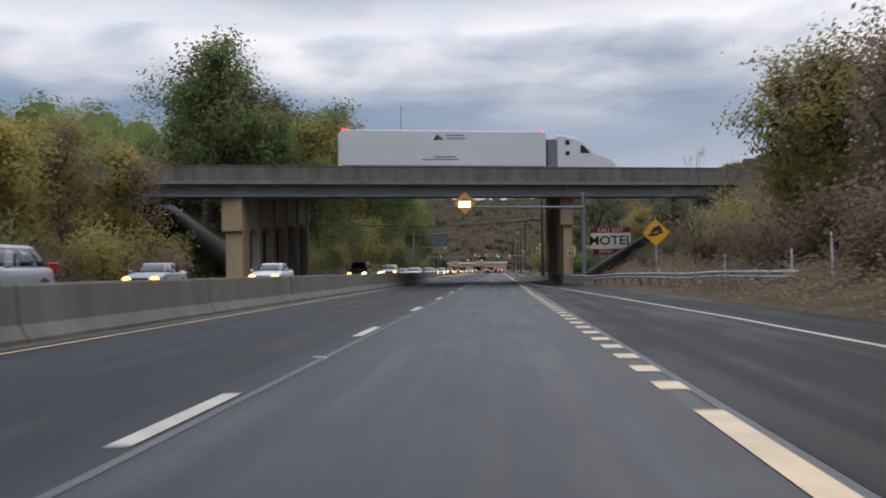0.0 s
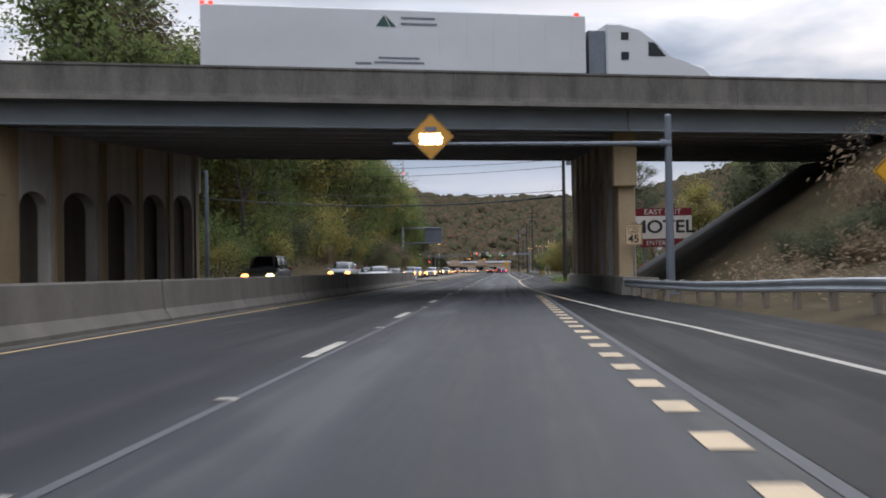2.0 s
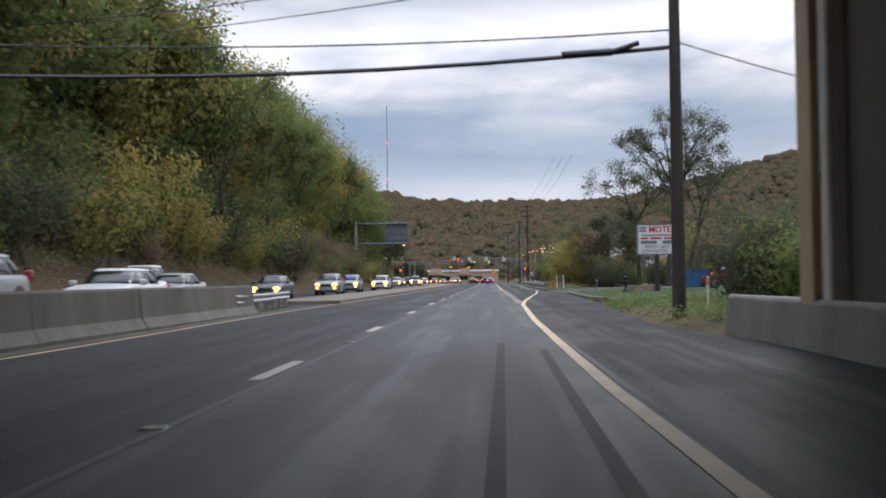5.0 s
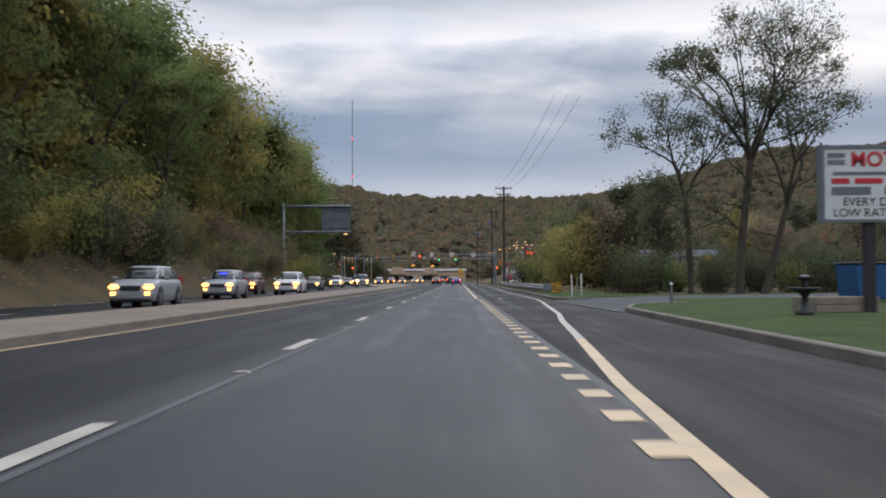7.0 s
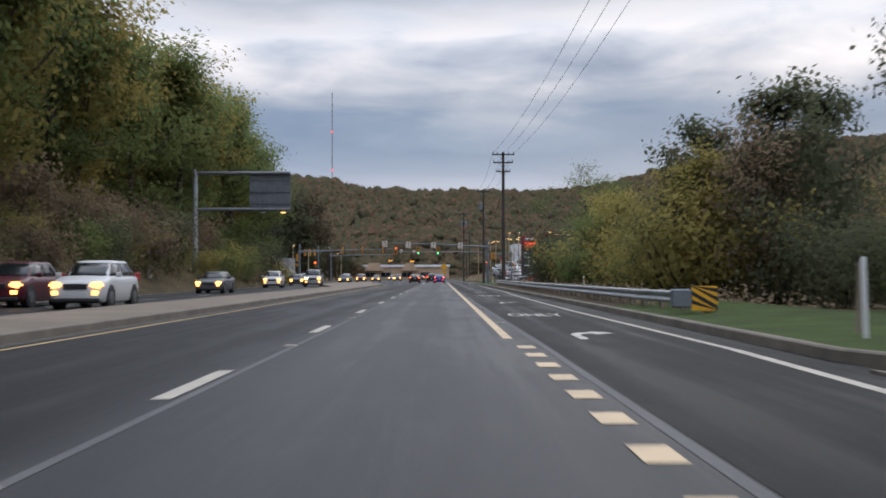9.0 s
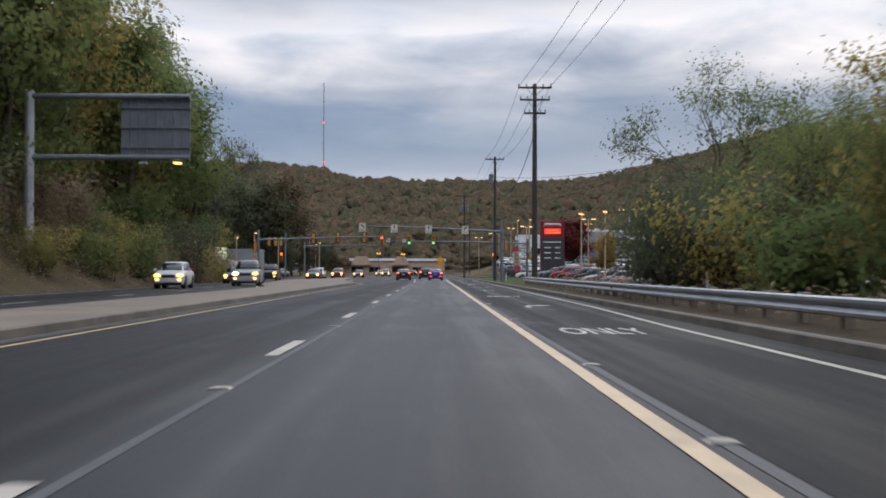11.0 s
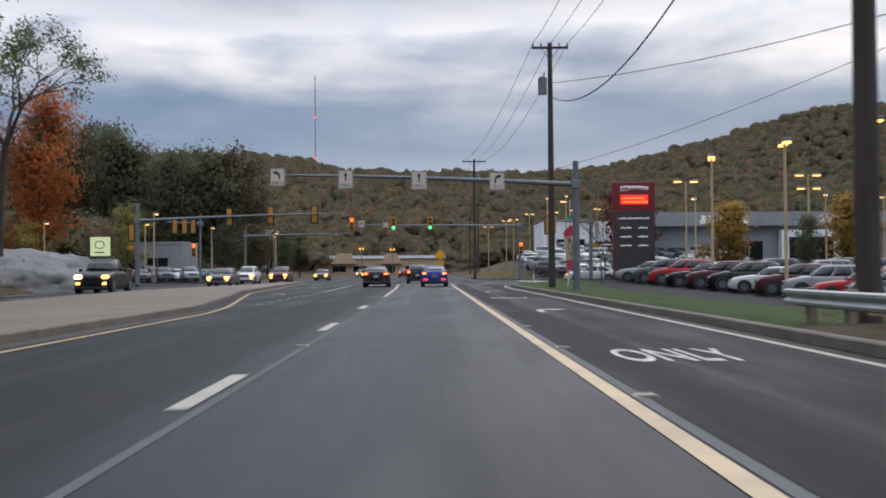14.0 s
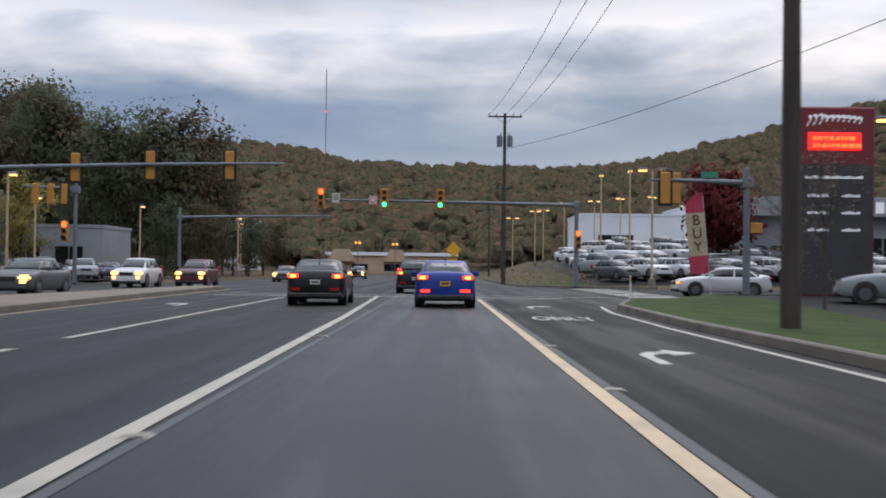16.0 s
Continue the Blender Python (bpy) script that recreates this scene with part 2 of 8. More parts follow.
def car_paint():
    """Glossy paint in the colour that each car's body carries."""
    mat = bpy.data.materials.new("car_paint")
    mat.use_nodes = True
    g = Nodes(mat.node_tree)
    out, b = g.add("ShaderNodeOutputMaterial"), g.add("ShaderNodeBsdfPrincipled", Roughness=0.34, Metallic=0.0)
    b.inputs["Coat Weight"].default_value, b.inputs["Coat Roughness"].default_value = 0.16, 0.08
    b.inputs["Specular IOR Level"].default_value = 0.22
    info, geo = g.add("ShaderNodeObjectInfo"), g.add("ShaderNodeNewGeometry")
    n = g.add("ShaderNodeTexNoise", Scale=3.0, Detail=4.0)
    g.join(geo, "Position", n, "Vector")
    mx = g.add("ShaderNodeMix")
    mx.data_type = "RGBA"
    mr = g.add("ShaderNodeMapRange")
    mr.inputs[3].default_value, mr.inputs[4].default_value = 0.0, 0.06
    g.join(n, "Fac", mr, 0)
    g.join(mr, 0, mx, 0)
    g.join(info, "Color", mx, 6)
    mx.inputs[7].default_value = (0.12, 0.11, 0.1, 1)
    g.join(mx, 2, b, "Base Color")
    g.join(b, "BSDF", out, "Surface")
    return mat


def road_surface(name="asphalt", gain=1.0, spec=0.22, lanes=True):
    """Worn asphalt: long wheel paths and drips along the lanes, patches, fine aggregate."""
    mat = bpy.data.materials.new(name)
    mat.use_nodes = True
    g = Nodes(mat.node_tree)
    out, b = g.add("ShaderNodeOutputMaterial"), g.add("ShaderNodeBsdfPrincipled")
    b.inputs["Specular IOR Level"].default_value = spec
    geo = g.add("ShaderNodeNewGeometry")
    layers = []
    for stretch, scale, detail, weight in (((1.0, 0.006, 1), 0.85, 3.0, 1.0), ((1.0, 0.03, 1), 1.6, 5.0, 0.62), ((1, 0.3, 1), 0.45, 6.0, 0.75), ((1, 1, 1), 38.0, 3.0, 0.42)):
        mp = g.add("ShaderNodeMapping", Scale=stretch)
        g.join(geo, "Position", mp, "Vector")
        n = g.add("ShaderNodeTexNoise", Scale=scale, Detail=detail, Roughness=0.6, Distortion=0.15)
        g.join(mp, "Vector", n, "Vector")
        m = g.add("ShaderNodeMath")
        m.operation = "MULTIPLY_ADD"
        m.inputs[1].default_value = weight
        m.inputs[2].default_value = -0.5 * weight
        g.join(n, "Fac", m, 0)
        if layers:
            g.join(layers[-1], 0, m, 2)
            off = g.add("ShaderNodeMath")
            off.operation = "SUBTRACT"
            off.inputs[1].default_value = 0.5 * weight
            g.join(m, 0, off, 0)
            m = off
        layers.append(m)
    base = g.add("ShaderNodeMath")
    base.inputs[1].default_value = 0.5
    g.join(layers[-1], 0, base, 0)
    r = g.ramp([(p, (c[0] * gain, c[1] * gain, c[2] * gain, 1)) for p, c in ((0.3, (0.012, 0.012, 0.0135)), (0.46, (0.019, 0.019, 0.021)), (0.55, (0.027, 0.027, 0.0285)), (0.7, (0.06, 0.059, 0.058)))])
    g.join(base, 0, r, "Fac")
    if lanes:
        # middle lane paler and more polished; sides darkened to paint the lens vignette
        sep, across = g.add("ShaderNodeSeparateXYZ"), g.add("ShaderNodeMapRange")
        across.inputs[1].default_value, across.inputs[2].default_value = -10.0, 10.0
        g.join(geo, "Position", sep, "Vector")
        g.join(sep, "X", across, 0)
        tone = g.ramp([(p, (v, v, v, 1)) for p, v in ((0.0, 0.62), (0.33, 0.5), (0.395, 0.56), (0.425, 0.9), (0.475, 1.12), (0.53, 0.98), (0.58, 1.12), (0.62, 0.95), (0.632, 0.55), (1.0, 0.5))])
        g.join(across, 0, tone, "Fac")
        mul = g.add("ShaderNodeMix")
        mul.data_type, mul.blend_type = "RGBA", "MULTIPLY"
        mul.inputs[0].default_value = 1.0
        g.join(r, "Color", mul, 6)
        g.join(tone, "Color", mul, 7)
        g.join(mul, 2, b, "Base Color")
        polish = g.add("ShaderNodeMath")
        polish.operation = "MULTIPLY"
        polish.inputs[1].default_value = spec
        g.join(tone, "Color", polish, 0)
        g.join(polish, 0, b, "Specular IOR Level")
    else:
        g.join(r, "Color", b, "Base Color")
    rr = g.add("ShaderNodeMapRange")
    rr.inputs[1].default_value, rr.inputs[2].default_value, rr.inputs[3].default_value, rr.inputs[4].default_value = 0.35, 0.65, 0.5, 0.72
    g.join(base, 0, rr, 0)
    g.join(rr, 0, b, "Roughness")
    bp = g.add("ShaderNodeBump", Strength=0.25, Distance=0.008)
    g.join(n, "Fac", bp, "Height")
    g.join(bp, "Normal", b, "Normal")
    g.join(b, "BSDF", out, "Surface")
    return mat


ASPHALT = road_surface()
# Newer turning-lane asphalt; also darkens the merging lane and shoulder for the lens vignette
ASPHALT_NEW_VIGNETTE = road_surface("newer_and_vignette_asphalt", 0.4, 0.07, False)
ASPHALT_OLD = rough_paint("asphalt_shoulder", (0.011, 0.011, 0.011, 1), (0.026, 0.025, 0.0245, 1), 0.5, (0.65, 0.85), bump=0.35, grain=50, stretch=(1, 0.3, 1), spec=0.1)
ASPHALT_PALE = rough_paint("pale_drive_asphalt", (0.034, 0.035, 0.037, 1), (0.085, 0.086, 0.088, 1), 0.4, (0.7, 0.9), bump=0.35, grain=40, spec=0.15)
SEAM = rough_paint("worn_joint", (0.03, 0.03, 0.032, 1), (0.1, 0.098, 0.097, 1), 1.2, bump=0.1, stretch=(1, 0.2, 1))
# Pole colour carries the warm glow of its own lamp
LAMP_POLE = rough_paint("glow_tinted_lamp_pole", (0.36, 0.27, 0.16, 1), (0.48, 0.37, 0.23, 1), 1.0, (0.5, 0.7), bump=0.02)
TAR = rough_paint("tar_patch", (0.014, 0.014, 0.015, 1), (0.026, 0.026, 0.027, 1), 2.5, (0.6, 0.8), spec=0.18)
LINE_GREY = rough_paint("greyed_road_paint", (0.17, 0.155, 0.13, 1), (0.38, 0.34, 0.28, 1), 1.2, (0.5, 0.7), bump=0.1, grain=60, stops=(0.25, 0.55))
# White paint with the headlights' warm glow put into its colour
LINE_HEADLIT = rough_paint("headlit_white_road_paint", (0.22, 0.17, 0.115, 1), (0.5, 0.37, 0.225, 1), 1.2, (0.5, 0.7), bump=0.1, grain=60, stops=(0.25, 0.55))
LINE_WORN = rough_paint("worn_road_paint", (0.09, 0.09, 0.09, 1), (0.55, 0.51, 0.45, 1), 2.5, (0.6, 0.8), bump=0.1, grain=60, stops=(0.3, 0.6))
LINE_YELLOW = rough_paint("yellow_road_paint", (0.24, 0.16, 0.075, 1), (0.48, 0.32, 0.14, 1), 1.5, (0.5, 0.7), bump=0.1, grain=60)
CONCRETE = rough_paint("weathered_concrete", (0.095, 0.084, 0.07, 1), (0.26, 0.232, 0.195, 1), 0.7, (0.75, 0.92), bump=0.3, grain=24, stretch=(1, 1, 0.45))
BARRIER_CONCRETE = rough_paint("stained_barrier_concrete", (0.058, 0.05, 0.041, 1), (0.16, 0.141, 0.117, 1), 0.9, (0.75, 0.92), bump=0.3, grain=24, stretch=(1, 1, 0.3))
PARAPET = rough_paint("weather_stained_parapet", (0.06, 0.054, 0.046, 1), (0.2, 0.178, 0.15, 1), 1.1, (0.75, 0.92), bump=0.3, grain=24, stretch=(1, 1, 0.25))
CONCRETE_TAN = rough_paint("tan_median_concrete", (0.1, 0.077, 0.056, 1), (0.21, 0.167, 0.126, 1), 0.4, (0.75, 0.9), bump=0.3, grain=22)
PIER_TAN = rough_paint("tan_concrete", (0.3, 0.21, 0.11, 1), (0.5, 0.37, 0.22, 1), 0.5, (0.6, 0.85), bump=0.2, grain=18, stretch=(1, 1, 0.35))
PIER_NICHE = rough_paint("dark_brown_concrete", (0.05, 0.039, 0.03, 1), (0.13, 0.104, 0.08, 1), 0.7, (0.7, 0.9), bump=0.25, grain=16, stretch=(1, 1, 0.2))
# Pale concrete: brightness put into the colour to offset shade under the deck
PIER_LIFTED = rough_paint("shade_lifted_concrete", (0.4, 0.36, 0.31, 1), (0.74, 0.67, 0.59, 1), 0.8, (0.5, 0.75), bump=0.25, grain=18, stretch=(1, 1, 0.18))
KERB = rough_paint("kerb_concrete", (0.07, 0.06, 0.048, 1), (0.2, 0.17, 0.135, 1), 0.9, (0.75, 0.92), bump=0.35, grain=18)
DIRT = rough_paint("gutter_grit", (0.03, 0.027, 0.023, 1), (0.08, 0.07, 0.055, 1), 1.8, (0.85, 0.95), bump=0.4, grain=30)
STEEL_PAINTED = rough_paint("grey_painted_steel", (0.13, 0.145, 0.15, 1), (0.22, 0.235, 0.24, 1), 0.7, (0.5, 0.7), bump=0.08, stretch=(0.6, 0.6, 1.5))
# Inner girders: paler grey, brightness put in against the deck's shade
STEEL_LIFTED = rough_paint("shade_lifted_girder_steel", (0.5, 0.5, 0.52, 1), (0.64, 0.64, 0.66, 1), 0.7, (0.6, 0.8), bump=0.1)
GALV = rough_paint("galvanised_steel", (0.28, 0.29, 0.3, 1), (0.46, 0.47, 0.48, 1), 2.0, (0.4, 0.6), metal=0.75, bump=0.08, grain=25)
GALV_DARK = rough_paint("weathered_galvanised", (0.12, 0.13, 0.145, 1), (0.2, 0.215, 0.235, 1), 1.4, (0.5, 0.7), metal=0.4, bump=0.08, grain=25)
WOOD_POLE = rough_paint("creosoted_wood", (0.025, 0.02, 0.016, 1), (0.075, 0.06, 0.05, 1), 1.5, (0.8, 0.95), bump=0.4, grain=20, stretch=(4, 4, 0.3))
WOOD_POST = rough_paint("grey_wood_post", (0.14, 0.11, 0.08, 1), (0.3, 0.25, 0.2, 1), 2.0, (0.8, 0.95), bump=0.4, stretch=(4, 4, 0.4))
BARK = rough_paint("bark", (0.03, 0.024, 0.018, 1), (0.1, 0.08, 0.06, 1), 2.0, (0.85, 0.95), bump=0.6, grain=14, stretch=(2, 2, 0.4), object_space=True)
GRASS_GROUND = rough_paint("grass_ground", (0.018, 0.028, 0.008, 1), (0.06, 0.085, 0.025, 1), 0.8, (0.9, 1.0), bump=0.6, grain=18, spec=0.1)
LEAF_LITTER = rough_paint("leaf_litter", (0.035, 0.028, 0.017, 1), (0.12, 0.09, 0.05, 1), 0.35, (0.9, 1.0), bump=0.7, grain=10, spec=0.1)
EARTH = rough_paint("bare_earth", (0.026, 0.02, 0.013, 1), (0.085, 0.062, 0.038, 1), 1.2, (0.9, 1.0), bump=0.6, grain=14, spec=0.1)
GRAVEL = rough_paint("gravel_heap", (0.1, 0.1, 0.1, 1), (0.24, 0.235, 0.23, 1), 0.8, (0.85, 0.95), bump=0.8, grain=9)
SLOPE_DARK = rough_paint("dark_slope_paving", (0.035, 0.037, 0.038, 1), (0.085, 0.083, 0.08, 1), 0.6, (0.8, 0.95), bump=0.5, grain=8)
SIGN_YELLOW = rough_paint("yellow_sign_sheet", (0.62, 0.3, 0.015, 1), (0.75, 0.38, 0.02, 1), 1.0, (0.4, 0.5), bump=0.0)
SIGN_ORANGE = rough_paint("amber_sign_sheet", (0.5, 0.24, 0.03, 1), (0.62, 0.3, 0.05, 1), 1.0, (0.4, 0.5), bump=0.0)
SIGN_WHITE = rough_paint("white_sign_sheet", (0.52, 0.46, 0.4, 1), (0.68, 0.6, 0.52, 1), 1.0, (0.4, 0.5), bump=0.0)
SIGN_RED = rough_paint("dark_red_sign_face", (0.12, 0.012, 0.016, 1), (0.18, 0.018, 0.022, 1), 0.6, (0.35, 0.5), bump=0.0)
BLACK_PAINT = plain("black_paint", (0.012, 0.012, 0.012, 1), 0.5)
WHITE_PLASTIC = rough_paint("white_panel", (0.5, 0.5, 0.5, 1), (0.66, 0.66, 0.65, 1), 0.7, (0.35, 0.5), bump=0.02)
TRAILER_WHITE = rough_paint("trailer_white", (0.5, 0.49, 0.48, 1), (0.62, 0.61, 0.6, 1), 0.3, (0.4, 0.55), bump=0.03, stretch=(0.4, 1, 1))
SIGNAL_YELLOW = rough_paint("signal_housing_yellow", (0.36, 0.16, 0.025, 1), (0.5, 0.23, 0.04, 1), 2.0, (0.4, 0.6), bump=0.02)
GREY_WALL = rough_paint("grey_cladding", (0.2, 0.21, 0.225, 1), (0.3, 0.31, 0.32, 1), 0.3, (0.5, 0.7), bump=0.04)
WHITE_WALL = rough_paint("white_cladding", (0.62, 0.64, 0.67, 1), (0.78, 0.79, 0.82, 1), 0.3, (0.5, 0.7), bump=0.04)
TAN_WALL = rough_paint("tan_wall", (0.36, 0.25, 0.17, 1), (0.5, 0.37, 0.26, 1), 0.4, (0.7, 0.85), bump=0.05)
ROOF = rough_paint("flat_roof", (0.1, 0.1, 0.1, 1), (0.2, 0.2, 0.2, 1), 0.5)
GLASS_DARK = plain("tinted_glass", (0.01, 0.012, 0.014, 1), 0.1, 0.0, 0.42, 0.0)
RUBBER = plain("tyre_rubber", (0.015, 0.015, 0.016, 1), 0.8)
RIM = plain("alloy_rim", (0.13, 0.135, 0.145, 1), 0.45, 0.6)
TRIM_BLACK = plain("black_plastic_trim", (0.02, 0.02, 0.021, 1), 0.55)
CHROME = plain("bright_trim", (0.55, 0.56, 0.58, 1), 0.2, 0.9)
LENS_RED = lit("tail_lamp", (1.0, 0.03, 0.015, 1), 3.0)
LENS_AMBER = lit("brake_lamp_glow", (1.0, 0.26, 0.04, 1), 6.0)
LENS_RED_OFF = plain("red_lens", (0.3, 0.01, 0.01, 1), 0.15, 0, 0.6, 0.5)
LENS_CLEAR = plain("clear_lens", (0.5, 0.5, 0.52, 1), 0.12, 0.3, 0.7, 0.5)
HEADLAMP = lit("headlamp_glow", (1.0, 0.68, 0.28, 1), 9.0)
HEADLAMP_WARM = lit("warm_headlamp_glow", (1.0, 0.42, 0.1, 1), 5.0)
MARKER_AMBER = lit("amber_marker", (1.0, 0.42, 0.05, 1), 2.0)
PLATE_ORANGE = plain("amber_plate", (0.55, 0.3, 0.03, 1), 0.5)
PLATE_WHITE = plain("white_plate", (0.5, 0.48, 0.46, 1), 0.5)
DASH_BLUE = lit("blue_dash_light", (0.02, 0.04, 1.0, 1), 3.0)
SIG_RED = lit("red_signal", (1.0, 0.08, 0.015, 1), 5.0)
SIG_GREEN = lit("green_signal", (0.05, 1.0, 0.42, 1), 2.2)
SIG_OFF = plain("dark_signal_lens", (0.03, 0.02, 0.015, 1), 0.3)
LED_RED = lit("red_led_panel", (1.0, 0.012, 0.005, 1), 1.3)
LED_AMBER = lit("amber_led_text", (1.0, 0.2, 0.03, 1), 1.5)
LED_WHITE = lit("white_led_text", (1.0, 0.9, 0.72, 1), 10.0)
LOT_LAMP = lit("sodium_lot_lamp", (1.0, 0.56, 0.17, 1), 2.2)
SIGN_GLOW = lit("lit_sign_face", (0.75, 0.85, 0.5, 1), 0.7)
LIT_LETTER = lit("lit_white_letter", (0.85, 0.9, 1.0, 1), 0.55)
PAINT = car_paint()
LEAF = {
    "green": leaf_paint("green_leaves", [(0.25, (0.04, 0.06, 0.027, 1)), (0.45, (0.083, 0.112, 0.044, 1)), (0.62, (0.135, 0.16, 0.057, 1)), (0.8, (0.2, 0.19, 0.068, 1))]),
    "yellow": leaf_paint("yellowing_leaves", [(0.25, (0.072, 0.078, 0.031, 1)), (0.45, (0.155, 0.148, 0.05, 1)), (0.62, (0.25, 0.205, 0.067, 1)), (0.8, (0.34, 0.23, 0.075, 1))]),
    "gold": leaf_paint("golden_leaves", [(0.25, (0.12, 0.085, 0.03, 1)), (0.5, (0.24, 0.15, 0.042, 1)), (0.8, (0.34, 0.2, 0.05, 1))]),
    "rust": leaf_paint("rust_leaves", [(0.25, (0.1, 0.04, 0.02, 1)), (0.5, (0.27, 0.085, 0.03, 1)), (0.8, (0.36, 0.13, 0.04, 1))]),
    "dark": leaf_paint("dark_green_leaves", [(0.25, (0.042, 0.052, 0.033, 1)), (0.5, (0.07, 0.079, 0.047, 1)), (0.8, (0.108, 0.104, 0.058, 1))]),
    "brown": leaf_paint("brown_leaves", [(0.25, (0.06, 0.048, 0.035, 1)), (0.45, (0.125, 0.092, 0.063, 1)), (0.62, (0.185, 0.132, 0.085, 1)), (0.8, (0.24, 0.185, 0.12, 1))]),
    "crimson": leaf_paint("crimson_leaves", [(0.2, (0.03, 0.012, 0.013, 1)), (0.6, (0.085, 0.02, 0.02, 1)), (0.95, (0.13, 0.03, 0.025, 1))]),
    "forest": leaf_paint("hillside_leaves", [(0.34, (0.03, 0.041, 0.024, 1)), (0.43, (0.05, 0.05, 0.03, 1)), (0.5, (0.076, 0.055, 0.038, 1)), (0.56, (0.14, 0.066, 0.042, 1)), (0.62, (0.068, 0.055, 0.035, 1)), (0.7, (0.034, 0.047, 0.026, 1))], 0.3, 0.4, 0.03, 0.3),
    "hill_green": leaf_paint("dark_hillside_leaves", [(0.3, (0.038, 0.048, 0.03, 1)), (0.5, (0.062, 0.068, 0.04, 1)), (0.75, (0.095, 0.088, 0.05, 1))], 0.3, 0.3, 0.05, 0.4),
}

# ---------------------------------------------------------------- the lie of the land
def smooth(a, b, v):
    t = min(1.0, max(0.0, (v - a) / (b - a)))
    return t * t * (3 - 2 * t)


def along(table, y):
    """A value read off a table of (y, value), straight between rows."""
    for (y0, v0), (y1, v1) in zip(table, table[1:]):
        if y <= y1:
            return v0 + (v1 - v0) * min(1, max(0, (y - y0) / (y1 - y0)))
    return table[-1][1]


def crest(y):
    """The road climbs a little past the overpass."""
    return 0.075 * smooth(118, 146, y)


def camber(x, y):
    """The other carriageway lies a little higher behind the barrier."""
    return 0.28 * smooth(8.6, 11.5, -x) * (1 - smooth(126, 152, y))


ROAD_LEFT = [(-80, -17.8), (120, -17.6), (189, -16.9), (225, -17.2), (303, -19.4), (345, -22.0), (369, -23.0), (404, -20.5), (470, -18.5), (560, -18.5), (640, -19.5)]
ROAD_RIGHT = [(-80, 8.4), (20, 8.2), (50, 7.4), (80, 5.9), (88, 5.75), (118, 5.75), (126, 4.6), (140, 5.0), (154, 5.9), (179, 6.25), (196, 5.7), (300, 5.8), (352, 5.6), (366, 8.6), (401, 8.6), (412, 5.9), (640, 5.9)]


def lot_level(y):
    """The car lot falls away before the junction."""
    return max(-1.1, 0.35 - 0.03 * max(0, 362 - y))


def land(x, y):
    """Height of the ground."""
    l, r = along(ROAD_LEFT, y), along(ROAD_RIGHT, y)
    n = noise.noise((x * 0.05, y * 0.05, 0.0))
    out = max(l - x, x - r, 0.0)
    z = -0.1
    cross = smooth(359, 368, y) * (1 - smooth(402, 412, y))
    if x < l:
        z = smooth(0.3, 1.8, out) * 0.25 - 0.1 + camber(x, y)
        woods = (1 - smooth(338, 372, y)) * smooth(120, 150, y)
        z += woods * (min(out, 42) * 0.34 + 2.6 * smooth(2, 8, out)) * (1 + 0.25 * n)
        bank = smooth(20, 78, y) * (1 - smooth(116, 150, y))
        z += bank * min(7.0, max(0, out - 4.5) * 0.55)
        z += (1 - smooth(20, 78, y)) * min(9, max(0, out - 4) * 0.25)
        z += smooth(425, 480, y) * min(11.5, max(0, out - 24) * 0.33) * (1 - smooth(900, 1100, y))
        z += smooth(340, 372, y) * (1 - smooth(425, 480, y)) * min(30, max(0, out - 55) * 0.4)
    elif x > r:
        z = smooth(0.2, 1.4, out) * (0.25 + 0.11 * smooth(2.5, 4.5, out) * smooth(172, 184, y) * (1 - smooth(200, 212, y))) - 0.1
        first = 1 - smooth(78, 100, y)
        z += first * (min(7.5, max(0, out - 2.0) * (0.3 + 0.12 * n)))
        bank = smooth(80, 92, y) * (1 - smooth(112, 128, y))
        z += bank * min(7.0, max(0, out - 3.2) * 0.62)
        z += smooth(118, 140, y) * (1 - smooth(285, 310, y)) * max(0, out - 30) * 0.055
        z += smooth(290, 310, y) * (1 - cross) * min(29, max(0, out - 78) * 0.21) * (1 - smooth(900, 1100, y))
        z += smooth(404, 445, y) * min(3.2, max(0, out - 3) * 0.3) * (1 - smooth(560, 640, y))
        if 296 < y < 369:
            z = min(z, lot_level(y) - 0.12) if 4.2 < out < 74 else z
    z = z * (1 - 0.9 * cross) if out < 60 else z
    ridge = smooth(540, 1000, y) * 57 * (1 + 0.10 * noise.noise((x * 0.006, y * 0.004, 3.0)) + 0.05 * noise.noise((x * 0.02, 0, 5.0)))
    ridge *= smooth(-30, 60, max(abs(x) - (60 if y < 620 else 0), smooth(600, 700, y) * 100))
    ridge += smooth(560, 900, y) * (12 if x > 0 else 3) * smooth(80, 400, abs(x))
    return z + ridge


def spaced(*runs):
    out = []
    for a, b, n in runs:
        out += [a + (b - a) * i / n for i in range(n)]
    return out + [runs[-1][1]]


gx = spaced((-2500, -700, 6), (-700, -200, 16), (-200, -60, 20), (-60, -26, 20), (-26, -16, 16), (-16, 3, 5), (3, 12, 22), (12, 40, 26), (40, 100, 14), (100, 300, 14), (300, 700, 12), (700, 2500, 6))
gy = spaced((-600, -80, 6), (-80, 0, 14), (0, 130, 52), (130, 430, 90), (430, 640, 34), (640, 1100, 34), (1100, 2600, 10))
verts = [(x, y, land(x, y)) for y in gy for x in gx]
nx = len(gx)
faces = [(j * nx + i, j * nx + i + 1, (j + 1) * nx + i + 1, (j + 1) * nx + i) for j in range(len(gy) - 1) for i in range(nx - 1)]
me = bpy.data.meshes.new("ground")
me.from_pydata(verts, [], faces)
for p in me.polygons:
    p.use_smooth = True
me.materials.append(LEAF_LITTER)
me.materials.append(GRASS_GROUND)
